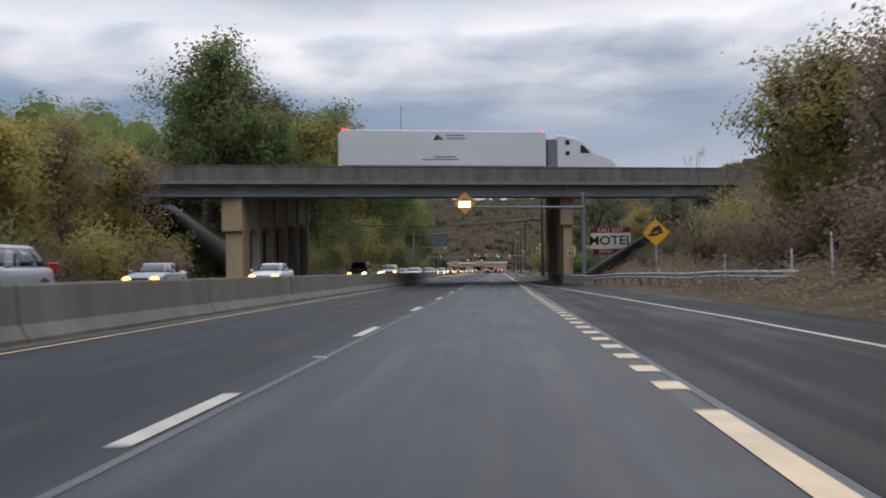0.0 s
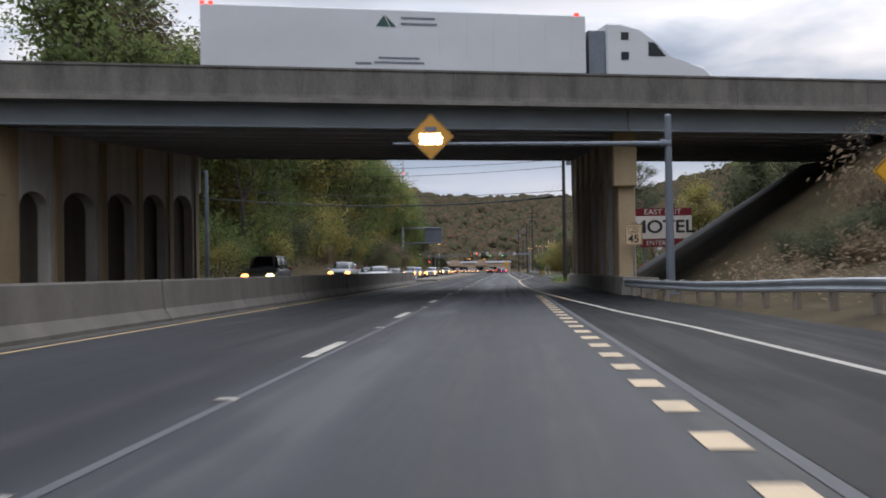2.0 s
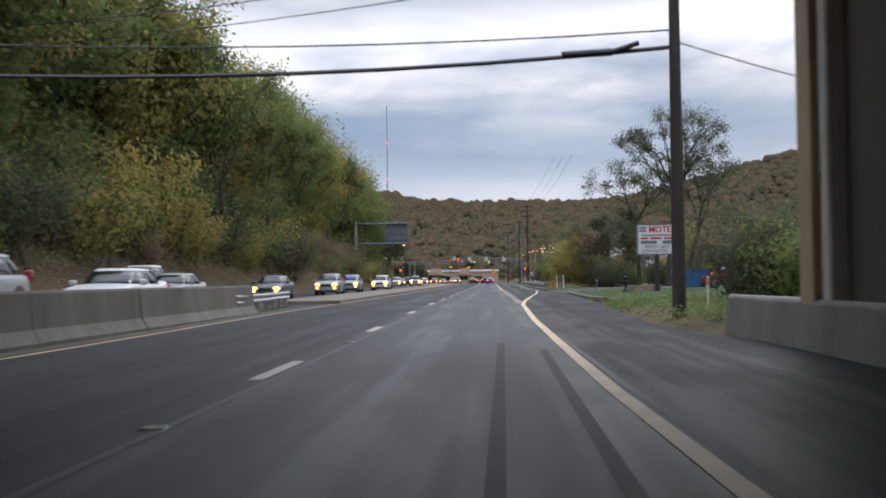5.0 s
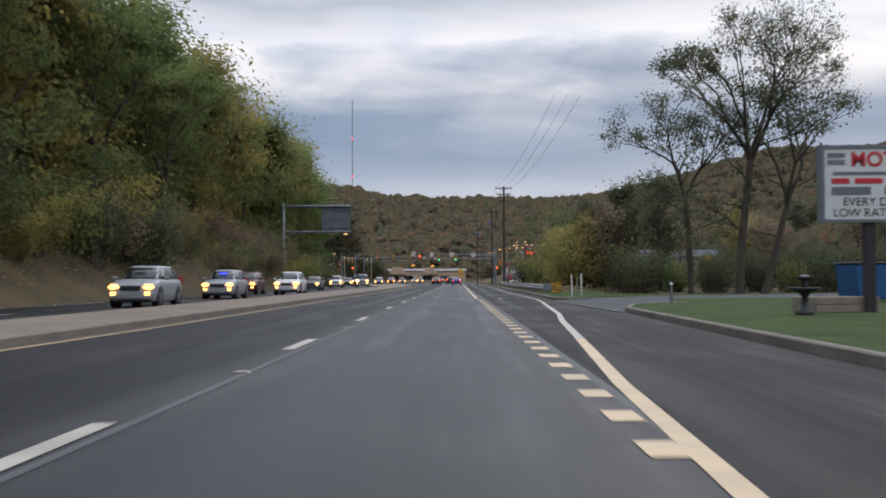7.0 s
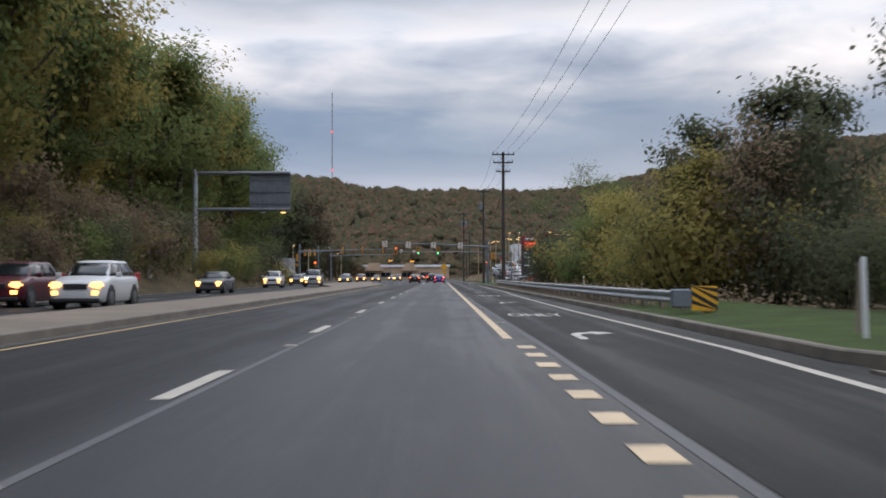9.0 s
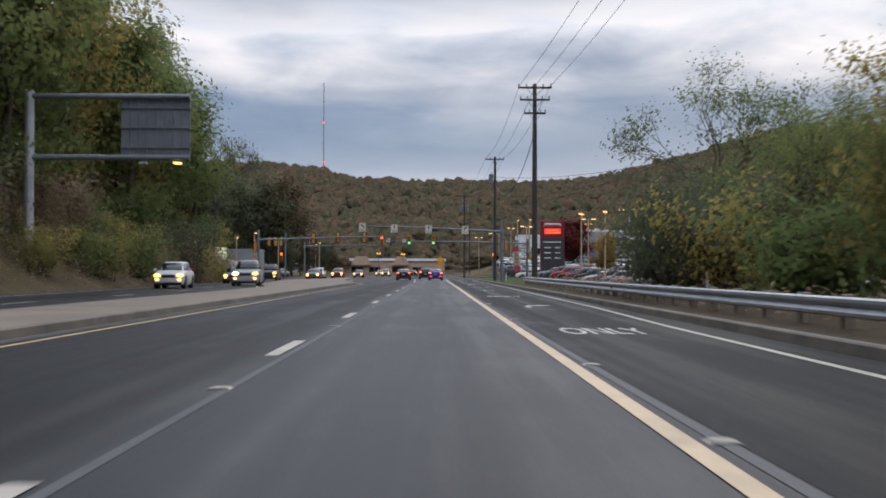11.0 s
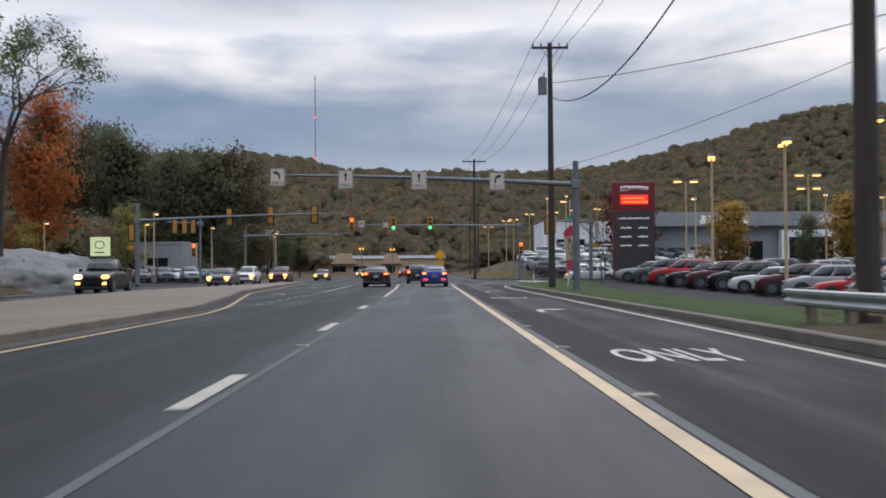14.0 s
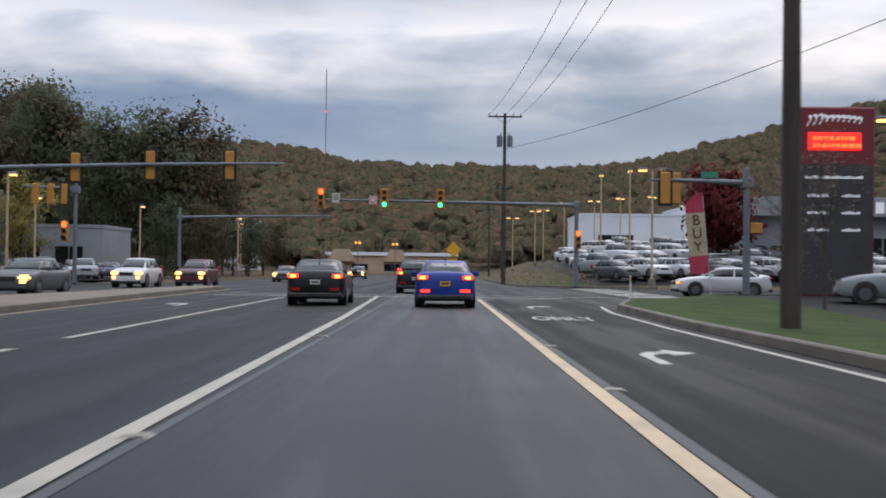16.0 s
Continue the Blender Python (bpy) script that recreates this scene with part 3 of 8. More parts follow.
for p in me.polygons:
    c = p.center
    if c.x > 5 and ((140 < c.y < 212 and c.x < 30) or 296 < c.y < 372 and c.x < 12 or 404 < c.y < 470 and c.x < 14):
        p.material_index = 1
tagged(new("ground", me), "leaf-strewn brown and grassy ground with wooded banks", "ground", kind="structure")

# ---------------------------------------------------------------- carriageways
bm = bmesh.new()
ys = spaced((-80, 640, 240))
rows = [[bm.verts.new((along(ROAD_LEFT, y) + (along(ROAD_RIGHT, y) - along(ROAD_LEFT, y)) * k / 16, y, 0.0)) for k in range(17)] for y in ys]
for v in bm.verts:
    v.co.z = crest(v.co.y) + camber(v.co.x, v.co.y)
for a, b in zip(rows, rows[1:]):
    for i in range(16):
        bm.faces.new((a[i], a[i + 1], b[i + 1], b[i]))
solid("road", bm, ASPHALT, "grey worn asphalt dual carriageway", "road", kind="structure")
bm = bmesh.new()
flat_poly(bm, [(-90, 369), (-22.6, 369), (-20.7, 401), (-90, 401)], 0.08)
flat_poly(bm, [(8.5, 369), (80, 369), (80, 401), (8.5, 401)], 0.08)
flat_poly(bm, [(8.5, 362.5), (12.5, 369), (8.5, 369)], 0.08)
solid("cross_street", bm, ASPHALT_OLD, "grey asphalt side street at the junction", "road", kind="structure")
# shoulder beside the merging lane, darkened for the lens vignette
EDGE = [(6.2, -80), (6.15, 10), (5.92, 24), (5.42, 36.7), (4.4, 60.5), (3.78, 68.6), (3.2, 80), (2.82, 88), (2.45, 100), (2.22, 112), (2.14, 130), (2.26, 145), (2.58, 152.7), (3.1, 161), (3.58, 169.2), (4.0, 174.5), (4.5, 185), (4.88, 192.5), (5.03, 198.1), (4.85, 216), (4.95, 244), (5.2, 255), (5.3, 300), (5.28, 311), (5.25, 330), (5.08, 346), (5.2, 354), (5.7, 359.5), (7.4, 365)]
bm = bmesh.new()
edge_fine = lerp_line(EDGE, 3.0)
rows = []
for x, y in edge_fine:
    if y < 150:
        rows.append((bm.verts.new((x + 0.1, y, crest(y) + 0.004)), bm.verts.new((max(x + 0.3, along(ROAD_RIGHT, y) + 0.2), y, crest(y) + 0.004))))
for a, b in zip(rows, rows[1:]):
    bm.faces.new((a[0], a[1], b[1], b[0]))
solid("shoulder", bm, ASPHALT_NEW_VIGNETTE, "dark asphalt shoulder", "road", kind="structure")


def stripe(name, line, w, mat, label, z=0.008):
    bm = bmesh.new()
    sweep(bm, [(-w / 2, 0), (w / 2, 0)], [(p[0], p[1], z + crest(p[1]) + camber(p[0], p[1])) for p in line], closed=False)
    return solid(name, bm, mat, label, "road marking", kind="structure")


DASH_X = [(-80, -1.8), (105, -1.78), (158, -1.66), (400, -1.65)]
stripe("edge_line", [p for p in edge_fine if p[1] <= 80.1], 0.14, LINE_GREY, "thin solid white edge line")
# this stretch is coloured cream for the headlight glow on it
stripe("edge_line", [p for p in edge_fine if 79.9 <= p[1] <= 161.1], 0.17, LINE_HEADLIT, "solid white edge line tinted cream for headlight glow")
stripe("edge_line", [p for p in edge_fine if 160.9 <= p[1] <= 198.2], 0.16, LINE_GREY, "solid white edge line")
stripe("edge_line", [p for p in edge_fine if 198.0 <= p[1] < 363], 0.13, LINE_GREY, "thin solid white edge line")
stripe("old_line", lerp_line([(3.1, 85), (2.98, 88), (2.62, 100), (2.4, 112), (2.32, 122)], 3.0), 0.08, SEAM, "half-worn old edge line beside the new one", 0.006)
stripe("joint", [(along(DASH_X, y) + 0.19, y) for y in spaced((-60, 560, 60))], 0.09, SEAM, "pale worn lane joint", 0.004)
stripe("joint", [(2.55, y) for y in spaced((-60, 100, 20))], 0.11, SEAM, "pale worn lane joint", 0.005)
stripe("joint", [(2.38, 142), (2.36, 200), (2.12, 240), (2.08, 372)], 0.1, SEAM, "pale worn lane joint", 0.005)
stripe("lane_line", [(1.94, y) for y in spaced((201, 367, 40))], 0.165, LINE_HEADLIT, "solid white turn lane line")
stripe("lane_line", [(2.4, y) for y in spaced((-60, 8.6, 20))], 0.24, LINE_HEADLIT, "solid white lane line")
stripe("lane_line", [(-1.62, 329.3), (-1.85, 350), (-2.3, 371)], 0.17, LINE_GREY, "solid white lane line before the junction")
stripe("lane_line", [(-5.38, 341), (-5.86, 367)], 0.14, LINE_GREY, "solid white turn lane line")
YELLOW = [(-6.7, -80), (-6.6, 60), (-6.5, 130), (-5.85, 165), (-5.65, 200), (-5.58, 280), (-5.58, 312), (-6.0, 317), (-7.3, 326.5), (-8.95, 338.5), (-9.6, 349.5), (-10.35, 364), (-11.1, 383)]
stripe("edge_line", lerp_line(YELLOW, 3.0), 0.13, LINE_YELLOW, "faded yellow edge line")
stripe("edge_line", [(-9.95, 150), (-9.98, 286), (-12.85, 303), (-15.6, 331)], 0.13, LINE_YELLOW, "faded yellow edge line of the other carriageway")
stripe("edge_line", [(-17.1, -60), (-17.0, 120), (-16.3, 189), (-16.5, 225), (-18.4, 303), (-21, 345)], 0.13, LINE_WORN, "worn white edge line of the other carriageway")


def quad_mark(name, quads, mat, label, z=0.008):
    bm = bmesh.new()
    for q in quads:
        flat_poly(bm, q, z + crest(q[0][1]) + camber(*q[0]))
    return solid(name, bm, mat, label, "road marking", "lane marks", kind="structure")


# broken lane line: ten-foot marks
marks = [7 + 11.87 * k for k in range(-4, 9)] + [113.2, 124.4, 135.7, 146.9, 158.1, 169.4, 180.8, 192.0, 203.2, 214.3, 225.4, 236.4, 247.5, 258.8, 269.9, 281.0, 292.0, 303.2]
for y in marks:
    x = along(DASH_X, y)
    n = 3.05 if y < 110 else 2.85
    quad_mark("lane_mark", [[(x - 0.09, y), (x + 0.09, y), (x + 0.09, y + n), (x - 0.09, y + n)]], LINE_GREY, "broken white lane mark")
quad_mark("lane_mark", [[(-1.8, 314.5), (-1.6, 314.5), (-1.6, 317.4), (-1.8, 317.4)]], LINE_WORN, "worn white lane mark")
for k in range(28):
    y = 137 + 12 * k
    if y > 360:
        break
    x = along([(130, -13.4), (280, -13.4), (303, -15.8), (340, -18.5), (372, -19)], y)
    quad_mark("lane_mark", [[(x, y), (x + 0.14, y), (x + 0.14, y + 3), (x, y + 3)]], LINE_WORN, "broken white lane mark")
for k in range(9):
    y = 408 + 14 * k
    quad_mark("lane_mark", [[(-2.5, y), (-2.3, y), (-2.3, y + 3), (-2.5, y + 3)]], LINE_WORN, "broken white lane mark")
# short dotted marks of the merging and turning lanes
for k in range(44):
    y = 10.1 + 1.757 * k
    x = along([(10, 2.38), (30, 2.34), (50, 2.22), (70, 2.26), (85, 2.3)], y)
    quad_mark("dotted_mark", [[(x - 0.14, y), (x + 0.14, y), (x + 0.14, y + 0.7), (x - 0.14, y + 0.7)]], LINE_HEADLIT, "short white dotted lane mark")
for k in range(32):
    y = 148.2 + 1.622 * k
    x = along([(150, 2.2), (165, 2.16), (190, 2.08)], y)
    quad_mark("dotted_mark", [[(x - 0.13, y), (x + 0.13, y), (x + 0.13, y + 0.65), (x - 0.13, y + 0.65)]], LINE_HEADLIT, "short white dotted lane mark")
for k in range(9):
    y = 319.5 + 2.3 * k
    x = -5.55 + 0.02 * k
    quad_mark("dotted_mark", [[(x, y), (x + 0.17, y), (x + 0.17, y + 0.8), (x, y + 0.8)]], LINE_GREY, "short white dotted lane mark")


def stud(x, y):
    bm = bmesh.new()
    z = crest(y)
    extrude_xz(bm, [(x - 0.11, z + 0.004), (x + 0.11, z + 0.004), (x + 0.07, z + 0.022), (x - 0.07, z + 0.022)], y, y + 0.12)
    solid("road_stud", bm, LINE_GREY, "small white raised road stud", "road stud", "road studs")


for y in [m + 7.1 for m in marks if m > 0] + [331.3, 342.1, 353]:
    stud(along(DASH_X, y) + 0.12, y)
for y in (207, 218, 229.5, 235, 246.5, 258, 269.4, 274.9, 280.5, 292.6, 298.3, 304, 315, 326, 334.4, 340.3, 351.5):
    stud(2.18 if y < 310 else 2.12, y)


def turn_arrow(x, y, flip=1):
    """A right-turn arrow painted on the lane, 2.6 m long."""
    bm = bmesh.new()
    s = flip
    pts = [(-0.34 * s, -1.1), (-0.18 * s, -1.1), (-0.18 * s, 0.15), (-0.1 * s, 0.5), (0.13 * s, 0.7), (0.13 * s, 0.3), (0.56 * s, 0.85), (0.13 * s, 1.45), (0.13 * s, 1.1), (-0.16 * s, 0.92), (-0.33 * s, 0.45)]
    for q in ((0, 1, 2, 10), (10, 2, 3, 9), (3, 4, 8, 9), (5, 6, 7)):
        bm.faces.new([bm.verts.new((x + pts[i][0], y + pts[i][1], crest(y) + 0.008)) for i in q])
    solid("turn_arrow", bm, LINE_WORN, "worn white painted turn arrow", "road marking", "turn arrows", kind="structure")


def only_word(x, y):
    """The word ONLY, stretched along the lane."""
    holder = thing("road_word", "worn white painted lane word", "road marking", "lane words", "structure", Matrix.Translation((x, y, crest(y) + 0.008)))
    text_mesh("letters", "ONLY", 1.0, LINE_WORN, holder, Matrix.Diagonal((0.56, 2.7, 1, 1)), depth=0.0, bold=0.015)


for y in (201.9, 226.0, 255.7, 283.6, 312.0, 338.5, 358):
    turn_arrow(3.5, y)
for y in (212.2, 242.0, 268.8, 296.9, 325.2, 350.0):
    only_word(3.4, y)
turn_arrow(-7.2, 336.5, -1)
turn_arrow(-7.7, 357, -1)
quad_mark("stop_line", [[(-9.2, 369.5), (5.6, 369.5), (5.6, 370), (-9.2, 370)]], LINE_WORN, "worn white stop line")
quad_mark("crosswalk_line", [[(-9.2, 372.8), (8, 372.8), (8, 373.1), (-9.2, 373.1)]], LINE_WORN, "worn white crossing line")
quad_mark("crosswalk_line", [[(9.0, 373 + 3.2 * k), (11.8, 373 + 3.2 * k), (11.8, 374.4 + 3.2 * k), (9.0, 374.4 + 3.2 * k)] for k in range(8)], LINE_WORN, "worn white crossing bars", 0.015)
# grime along the barrier and dark tyre tracks
stripe("gutter_dirt", lerp_line([(-7.2, -80), (-7.1, 60), (-6.95, 140), (-6.2, 152), (-6.08, 313)], 4), 0.45, DIRT, "dark grit in the gutter", 0.004)
for x0, x1, ya, yb in ((1.0, 1.35, 84, 120), (1.75, 2.0, 84, 118)):
    stripe("skid_mark", [(x0, ya), (x0 - 0.05, (ya + yb) / 2), (x1 - 0.2, yb)], 0.12, TAR, "dark tyre skid mark", 0.004)
# darker, newer asphalt of the turning lane; the merging lane's dark paints the vignette
bm = bmesh.new()
rows = []
EDGE_T = [(y, x) for x, y in EDGE]
for y in spaced((-80, 118, 60), (118, 366, 84)):
    side = along(EDGE_T, y) + 0.1 if y < 150 else min(along(ROAD_RIGHT, y), 5.72) + 0.02
    start = min(along([(-80, 2.62), (90, 2.62), (142, 2.46), (200, 2.44), (240, 2.2), (372, 2.16)], y), side - 0.02)
    rows.append((bm.verts.new((start, y, crest(y) + 0.003)), bm.verts.new((side, y, crest(y) + 0.003))))
for a, b in zip(rows, rows[1:]):
    bm.faces.new((a[0], a[1], b[1], b[0]))
solid("turning_lane", bm, ASPHALT_NEW_VIGNETTE, "newer turning lane asphalt with a vignette-darkened merging lane", "road", kind="structure")
# ---------------------------------------------------------------- median and kerbs
near = lerp_line([(-6.24, 151), (-6.24, 313.5), (-6.7, 317.5), (-7.75, 326.8), (-9.4, 338.6), (-10.0, 349.5), (-10.8, 364.3), (-11.6, 384)], 2.0)
far = [(-9.65, 151), (-9.7, 287), (-12.56, 303), (-15.3, 331), (-15.6, 349), (-14.0, 361), (-13.2, 384)]
FAR_T = [(y, x) for x, y in far]
bm = bmesh.new()
rows = [(bm.verts.new((x - 0.16, y, 0.24)), bm.verts.new((along(FAR_T, y), y, 0.24))) for x, y in near]
for a, b in zip(rows, rows[1:]):
    bm.faces.new((a[0], b[0], b[1], a[1]))
solid("median", bm, CONCRETE_TAN, "tan concrete median strip", "median", kind="structure")
KERB_SEC = [(-0.16, 0.245), (-0.16, -0.1), (0.02, -0.1), (0.0, 0.22), (-0.03, 0.245)]


def kerb(line, side, length=3.0, label="weathered concrete kerb"):
    """A run of kerb stones, each a piece of its own; side is +1 where the road lies to the right of the line."""
    holder = thing("kerb", label, "kerb", kind="structure")
    pts = lerp_line(line, 1.0)
    n = max(1, int(length))
    sec = [(s * side, h) for s, h in KERB_SEC]
    for i in range(0, len(pts) - 1, n):
        seg = list(pts[i:i + n + 1])
        if len(seg) < 2:
            break
        a, b = Vector(seg[-2]), Vector(seg[-1])
        seg[-1] = tuple(b - (b - a).normalized() * 0.015)
        bm = bmesh.new()
        sweep(bm, sec, seg)
        part("kerb_stone", bm, KERB, holder)
    return holder


kerb([p for p in near], 1)
kerb([(-9.8, 150.9), (-6.1, 150.9)], 1)
kerb([(x, y) for x, y in far], -1)
KERB_R1 = [(7.2, 149.5), (6.1, 151.5), (5.87, 154.5), (6.0, 164), (6.25, 176), (7.2, 180.5), (10.0, 184.5)]
KERB_R2 = [(11, 195.6), (7.7, 193.4), (6.3, 193.9), (5.7, 196), (5.75, 205.5), (5.78, 219), (5.75, 300), (5.65, 335), (5.5, 346), (5.85, 357), (7.3, 363.7), (10.8, 368), (16, 369)]
kerb(KERB_R1, -1)
kerb(KERB_R2, -1)
kerb([(16, 401.3), (8.5, 402.8), (6.2, 407), (6.1, 470)], -1)


def verge(pts_in, pts_out, label, mat=GRASS_GROUND):
    bm = bmesh.new()
    a = [bm.verts.new((x, y, 0.235)) for x, y in pts_in]
    b = [bm.verts.new((x, y, z)) for x, y, z in pts_out]
    for i in range(len(a) - 1):
        bm.faces.new((a[i], b[i], b[i + 1], a[i + 1]))
    return solid("verge", bm, mat, label, "grass", kind="structure")


VERGE1 = lerp_line(KERB_R1, 1.5)
verge([(x + 0.14, y) for x, y in VERGE1], [(max(x + 0.6, 22), min(y + 0.3, 185), 0.34) for x, y in VERGE1], "mown green grass lawn beside the kerb")
VERGE2 = lerp_line([p for p in KERB_R2 if p[1] > 296], 2.0)
verge([(x + 0.14, y + (0.0 if y < 358 else -0.1)) for x, y in VERGE2], [(max(11.6, x + 0.8), y - (0.4 if y > 358 else 0), lot_level(y) + 0.03) for x, y in VERGE2], "mown green grass strip beside the car lot")
VERGE3 = lerp_line([p for p in KERB_R2 if 186 < p[1] <= 300], 3.0)
for y0, y1, lab, mat in ((193.5, 216, "mown green grass beside the driveway mouth", GRASS_GROUND), (213, 301, "bare brown earth bank behind the kerb", EARTH)):
    run = [p for p in VERGE3 if y0 < p[1] < y1 and p[0] < 7.0]
    verge([(x + 0.14, y) for x, y in run], [(max(9.4, x + 0.6), y + (1.5 if y < 195 else 0), 0.28 if y < 203 else 0.4) for x, y in run], lab, mat)
bm = bmesh.new()
south = [(6.2, 175.6, 0.09), (7.0, 180.2, 0.19), (10, 184.9, 0.22), (30, 190, 0.3), (60, 198, 0.5)]
north = [(5.6, 194.5, 0.085), (7.7, 193.3, 0.22), (11, 195.5, 0.3), (30, 203, 0.34), (60, 214, 0.5)]
sv, nv = [bm.verts.new(p) for p in south], [bm.verts.new(p) for p in north]
for k in range(4):
    bm.faces.new((sv[k], sv[k + 1], nv[k + 1], nv[k]))
rim = [(x, y, z) for x, y, z in south[::-1] + north]
top, low = sv[::-1] + nv, [bm.verts.new((x, y, z - 0.7)) for x, y, z in rim]
for k in range(9):
    bm.faces.new((top[k], top[k + 1], low[k + 1], low[k]))
solid("driveway", bm, ASPHALT_PALE, "pale grey worn asphalt side driveway", "driveway", kind="structure")
bm = bmesh.new()
sweep(bm, [(-0.12, -0.2), (0.1, -0.2), (0.09, 0.012), (-0.12, 0.035)], [(6.12, 175.6, 0.08), (5.95, 180, 0.08), (5.72, 188, 0.08), (5.62, 194.4, 0.08)])
solid("driveway_lip", bm, KERB, "worn concrete lip across the driveway mouth", "kerb", kind="structure")

# ---------------------------------------------------------------- concrete barrier
def barrier():
    holder = thing("concrete_barrier", "weathered concrete median barrier with stained panels", "barrier", kind="structure")
    sec = [(-0.3, -0.02), (0.3, -0.02), (0.3, 0.08), (0.14, 0.32), (0.085, 0.98), (0.06, 1.03), (-0.06, 1.03), (-0.085, 0.98), (-0.14, 0.32), (-0.3, 0.08)]
    y = -60.0
    while y < 136:
        x0, x1 = along([(-60, -7.72), (60, -7.6), (136, -7.45)], y), along([(-60, -7.72), (60, -7.6), (136, -7.45)], y + 5.97)
        bm = bmesh.new()
        w = RNG.uniform(-0.012, 0.012)
        sweep(bm, [(s + w, h + RNG.uniform(-0.004, 0.004)) for s, h in sec], [(x0, y), (x1, y + 5.97)])
        part("barrier_panel", bm, BARRIER_CONCRETE, holder)
        y += 6.0


barrier()

W_BEAM = [(0.0, 0.0), (0.045, 0.03), (0.05, 0.08), (0.0, 0.125), (-0.03, 0.155), (0.0, 0.185), (0.05, 0.23), (0.045, 0.28), (0.0, 0.31), (-0.012, 0.31), (0.033, 0.275), (0.038, 0.235), (-0.012, 0.19), (-0.042, 0.155), (-0.012, 0.12), (0.038, 0.078), (0.033, 0.035), (-0.012, 0.0)]


def guardrail(line, side, label, post_step=1.9, low=0.42, wooden=True, ground=None):
    """Steel W-beam lengths on wooden posts; side -1 where the road lies to the left of the line."""
    holder = thing("guardrail", label, "guardrail")
    pts = lerp_line(line, 0.95)
    z = [ground(p[0], p[1]) if ground else 0.05 for p in pts]
    for i in range(0, len(pts) - 1, 4):
        seg = [(p[0], p[1], z[k] + low) for k, p in list(enumerate(pts))[i:i + 5]]
        if len(seg) > 1:
            bm = bmesh.new()
            sweep(bm, [(s * side, h) for s, h in W_BEAM], seg)
            part("rail", bm, GALV, holder)
    for i in range(0, len(pts), 2):
        bm = bmesh.new()
        x, y = pts[i][0] - 0.17 * side, pts[i][1]
        box(bm, x - 0.08, x + 0.08, y - 0.1, y + 0.1, z[i] - 0.4, z[i] + low + 0.34)
        bevelled(bm, 0.012)
        part("post", bm, WOOD_POST if wooden else GALV_DARK, holder)
    return holder


guardrail([(11.2, 38.0), (9.8, 46), (8.6, 58), (7.2, 69), (6.15, 80), (5.85, 85.2)], -1, "weathered steel guardrail on posts beside the merging lane", ground=lambda x, y: max(-0.05, min(0.25, land(x, y))))
guardrail([(-7.35, 135.5), (-7.5, 141), (-8.0, 148)], 1, "steel guardrail at the end of the barrier", low=0.35)
guardrail([(6.9, 207.8), (6.6, 214), (6.55, 250), (6.75, 280), (7.15, 304.0)], -1, "long steel guardrail behind the kerb", low=0.26, ground=lambda x, y: 0.2)
guardrail([(-20.6, 20), (-20.4, 60), (-20.2, 78)], 1, "steel guardrail below the wooded bank", ground=lambda x, y: 0.1)

# ---------------------------------------------------------------- overpass
SKEW, TILT, FRONT, WIDE = 0.26, 0.062, 83.9, 33.4


def on_bridge(x, d, z):
    """A point of the overpass: x across the road, d in from its near edge, z the height at that edge."""
    return (x, FRONT + SKEW * x + d, z + TILT * d)


def bridge_bar(bm, x0, x1, outline):
    """A bar along the overpass with the outline (d, z)."""
    a = [bm.verts.new(on_bridge(x0, d, z)) for d, z in outline]
    b = [bm.verts.new(on_bridge(x1, d, z)) for d, z in outline]
    n = len(outline)
    for i in range(n):
        bm.faces.new((a[i], a[(i + 1) % n], b[(i + 1) % n], b[i]))
    bm.faces.new(a)
    bm.faces.new(b[::-1])


bridge = thing("overpass", "concrete and grey steel girder highway overpass", "bridge", kind="structure")
x = -70.0
while x < 52:
    for d0, d1, name in ((0.0, 0.32, "parapet_panel"), (WIDE - 0.32, WIDE, "parapet_panel")):
        bm = bmesh.new()
        w = RNG.uniform(-0.012, 0.012)
        if d0 == 0:
            outline = [(0.0 + w, 8.06), (0.35, 8.06), (0.35, 9.28), (-0.03 + w, 9.28), (-0.03 + w, 9.2), (0.02 + w, 9.15), (0.02 + w, 8.2)]
        else:
            outline = [(d0, 8.06), (d1 + w, 8.06), (d1 + w, 9.28), (d0, 9.28)]
        bridge_bar(bm, x + 0.004, x + 2.996, outline)
        part(name, bm, PARAPET, bridge)
    x += 3.0
bm = bmesh.new()
bridge_bar(bm, -70, 52, [(-0.12, 7.86), (WIDE + 0.12, 7.86), (WIDE + 0.12, 8.055), (-0.12, 8.055)])
part("deck", bm, CONCRETE, bridge, "stained concrete deck slab")
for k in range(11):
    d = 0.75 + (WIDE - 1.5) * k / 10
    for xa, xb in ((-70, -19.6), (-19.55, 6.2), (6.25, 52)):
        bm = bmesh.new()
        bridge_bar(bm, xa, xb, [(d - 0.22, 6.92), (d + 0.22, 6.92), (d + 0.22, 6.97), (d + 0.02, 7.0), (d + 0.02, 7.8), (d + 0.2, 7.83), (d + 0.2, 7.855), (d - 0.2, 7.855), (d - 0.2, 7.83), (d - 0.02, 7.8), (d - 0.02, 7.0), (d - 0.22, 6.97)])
        part("girder", bm, STEEL_PAINTED if k in (0, 10) else STEEL_LIFTED, bridge, "grey painted steel edge girder" if k in (0, 10) else "grey steel girder in the shade")
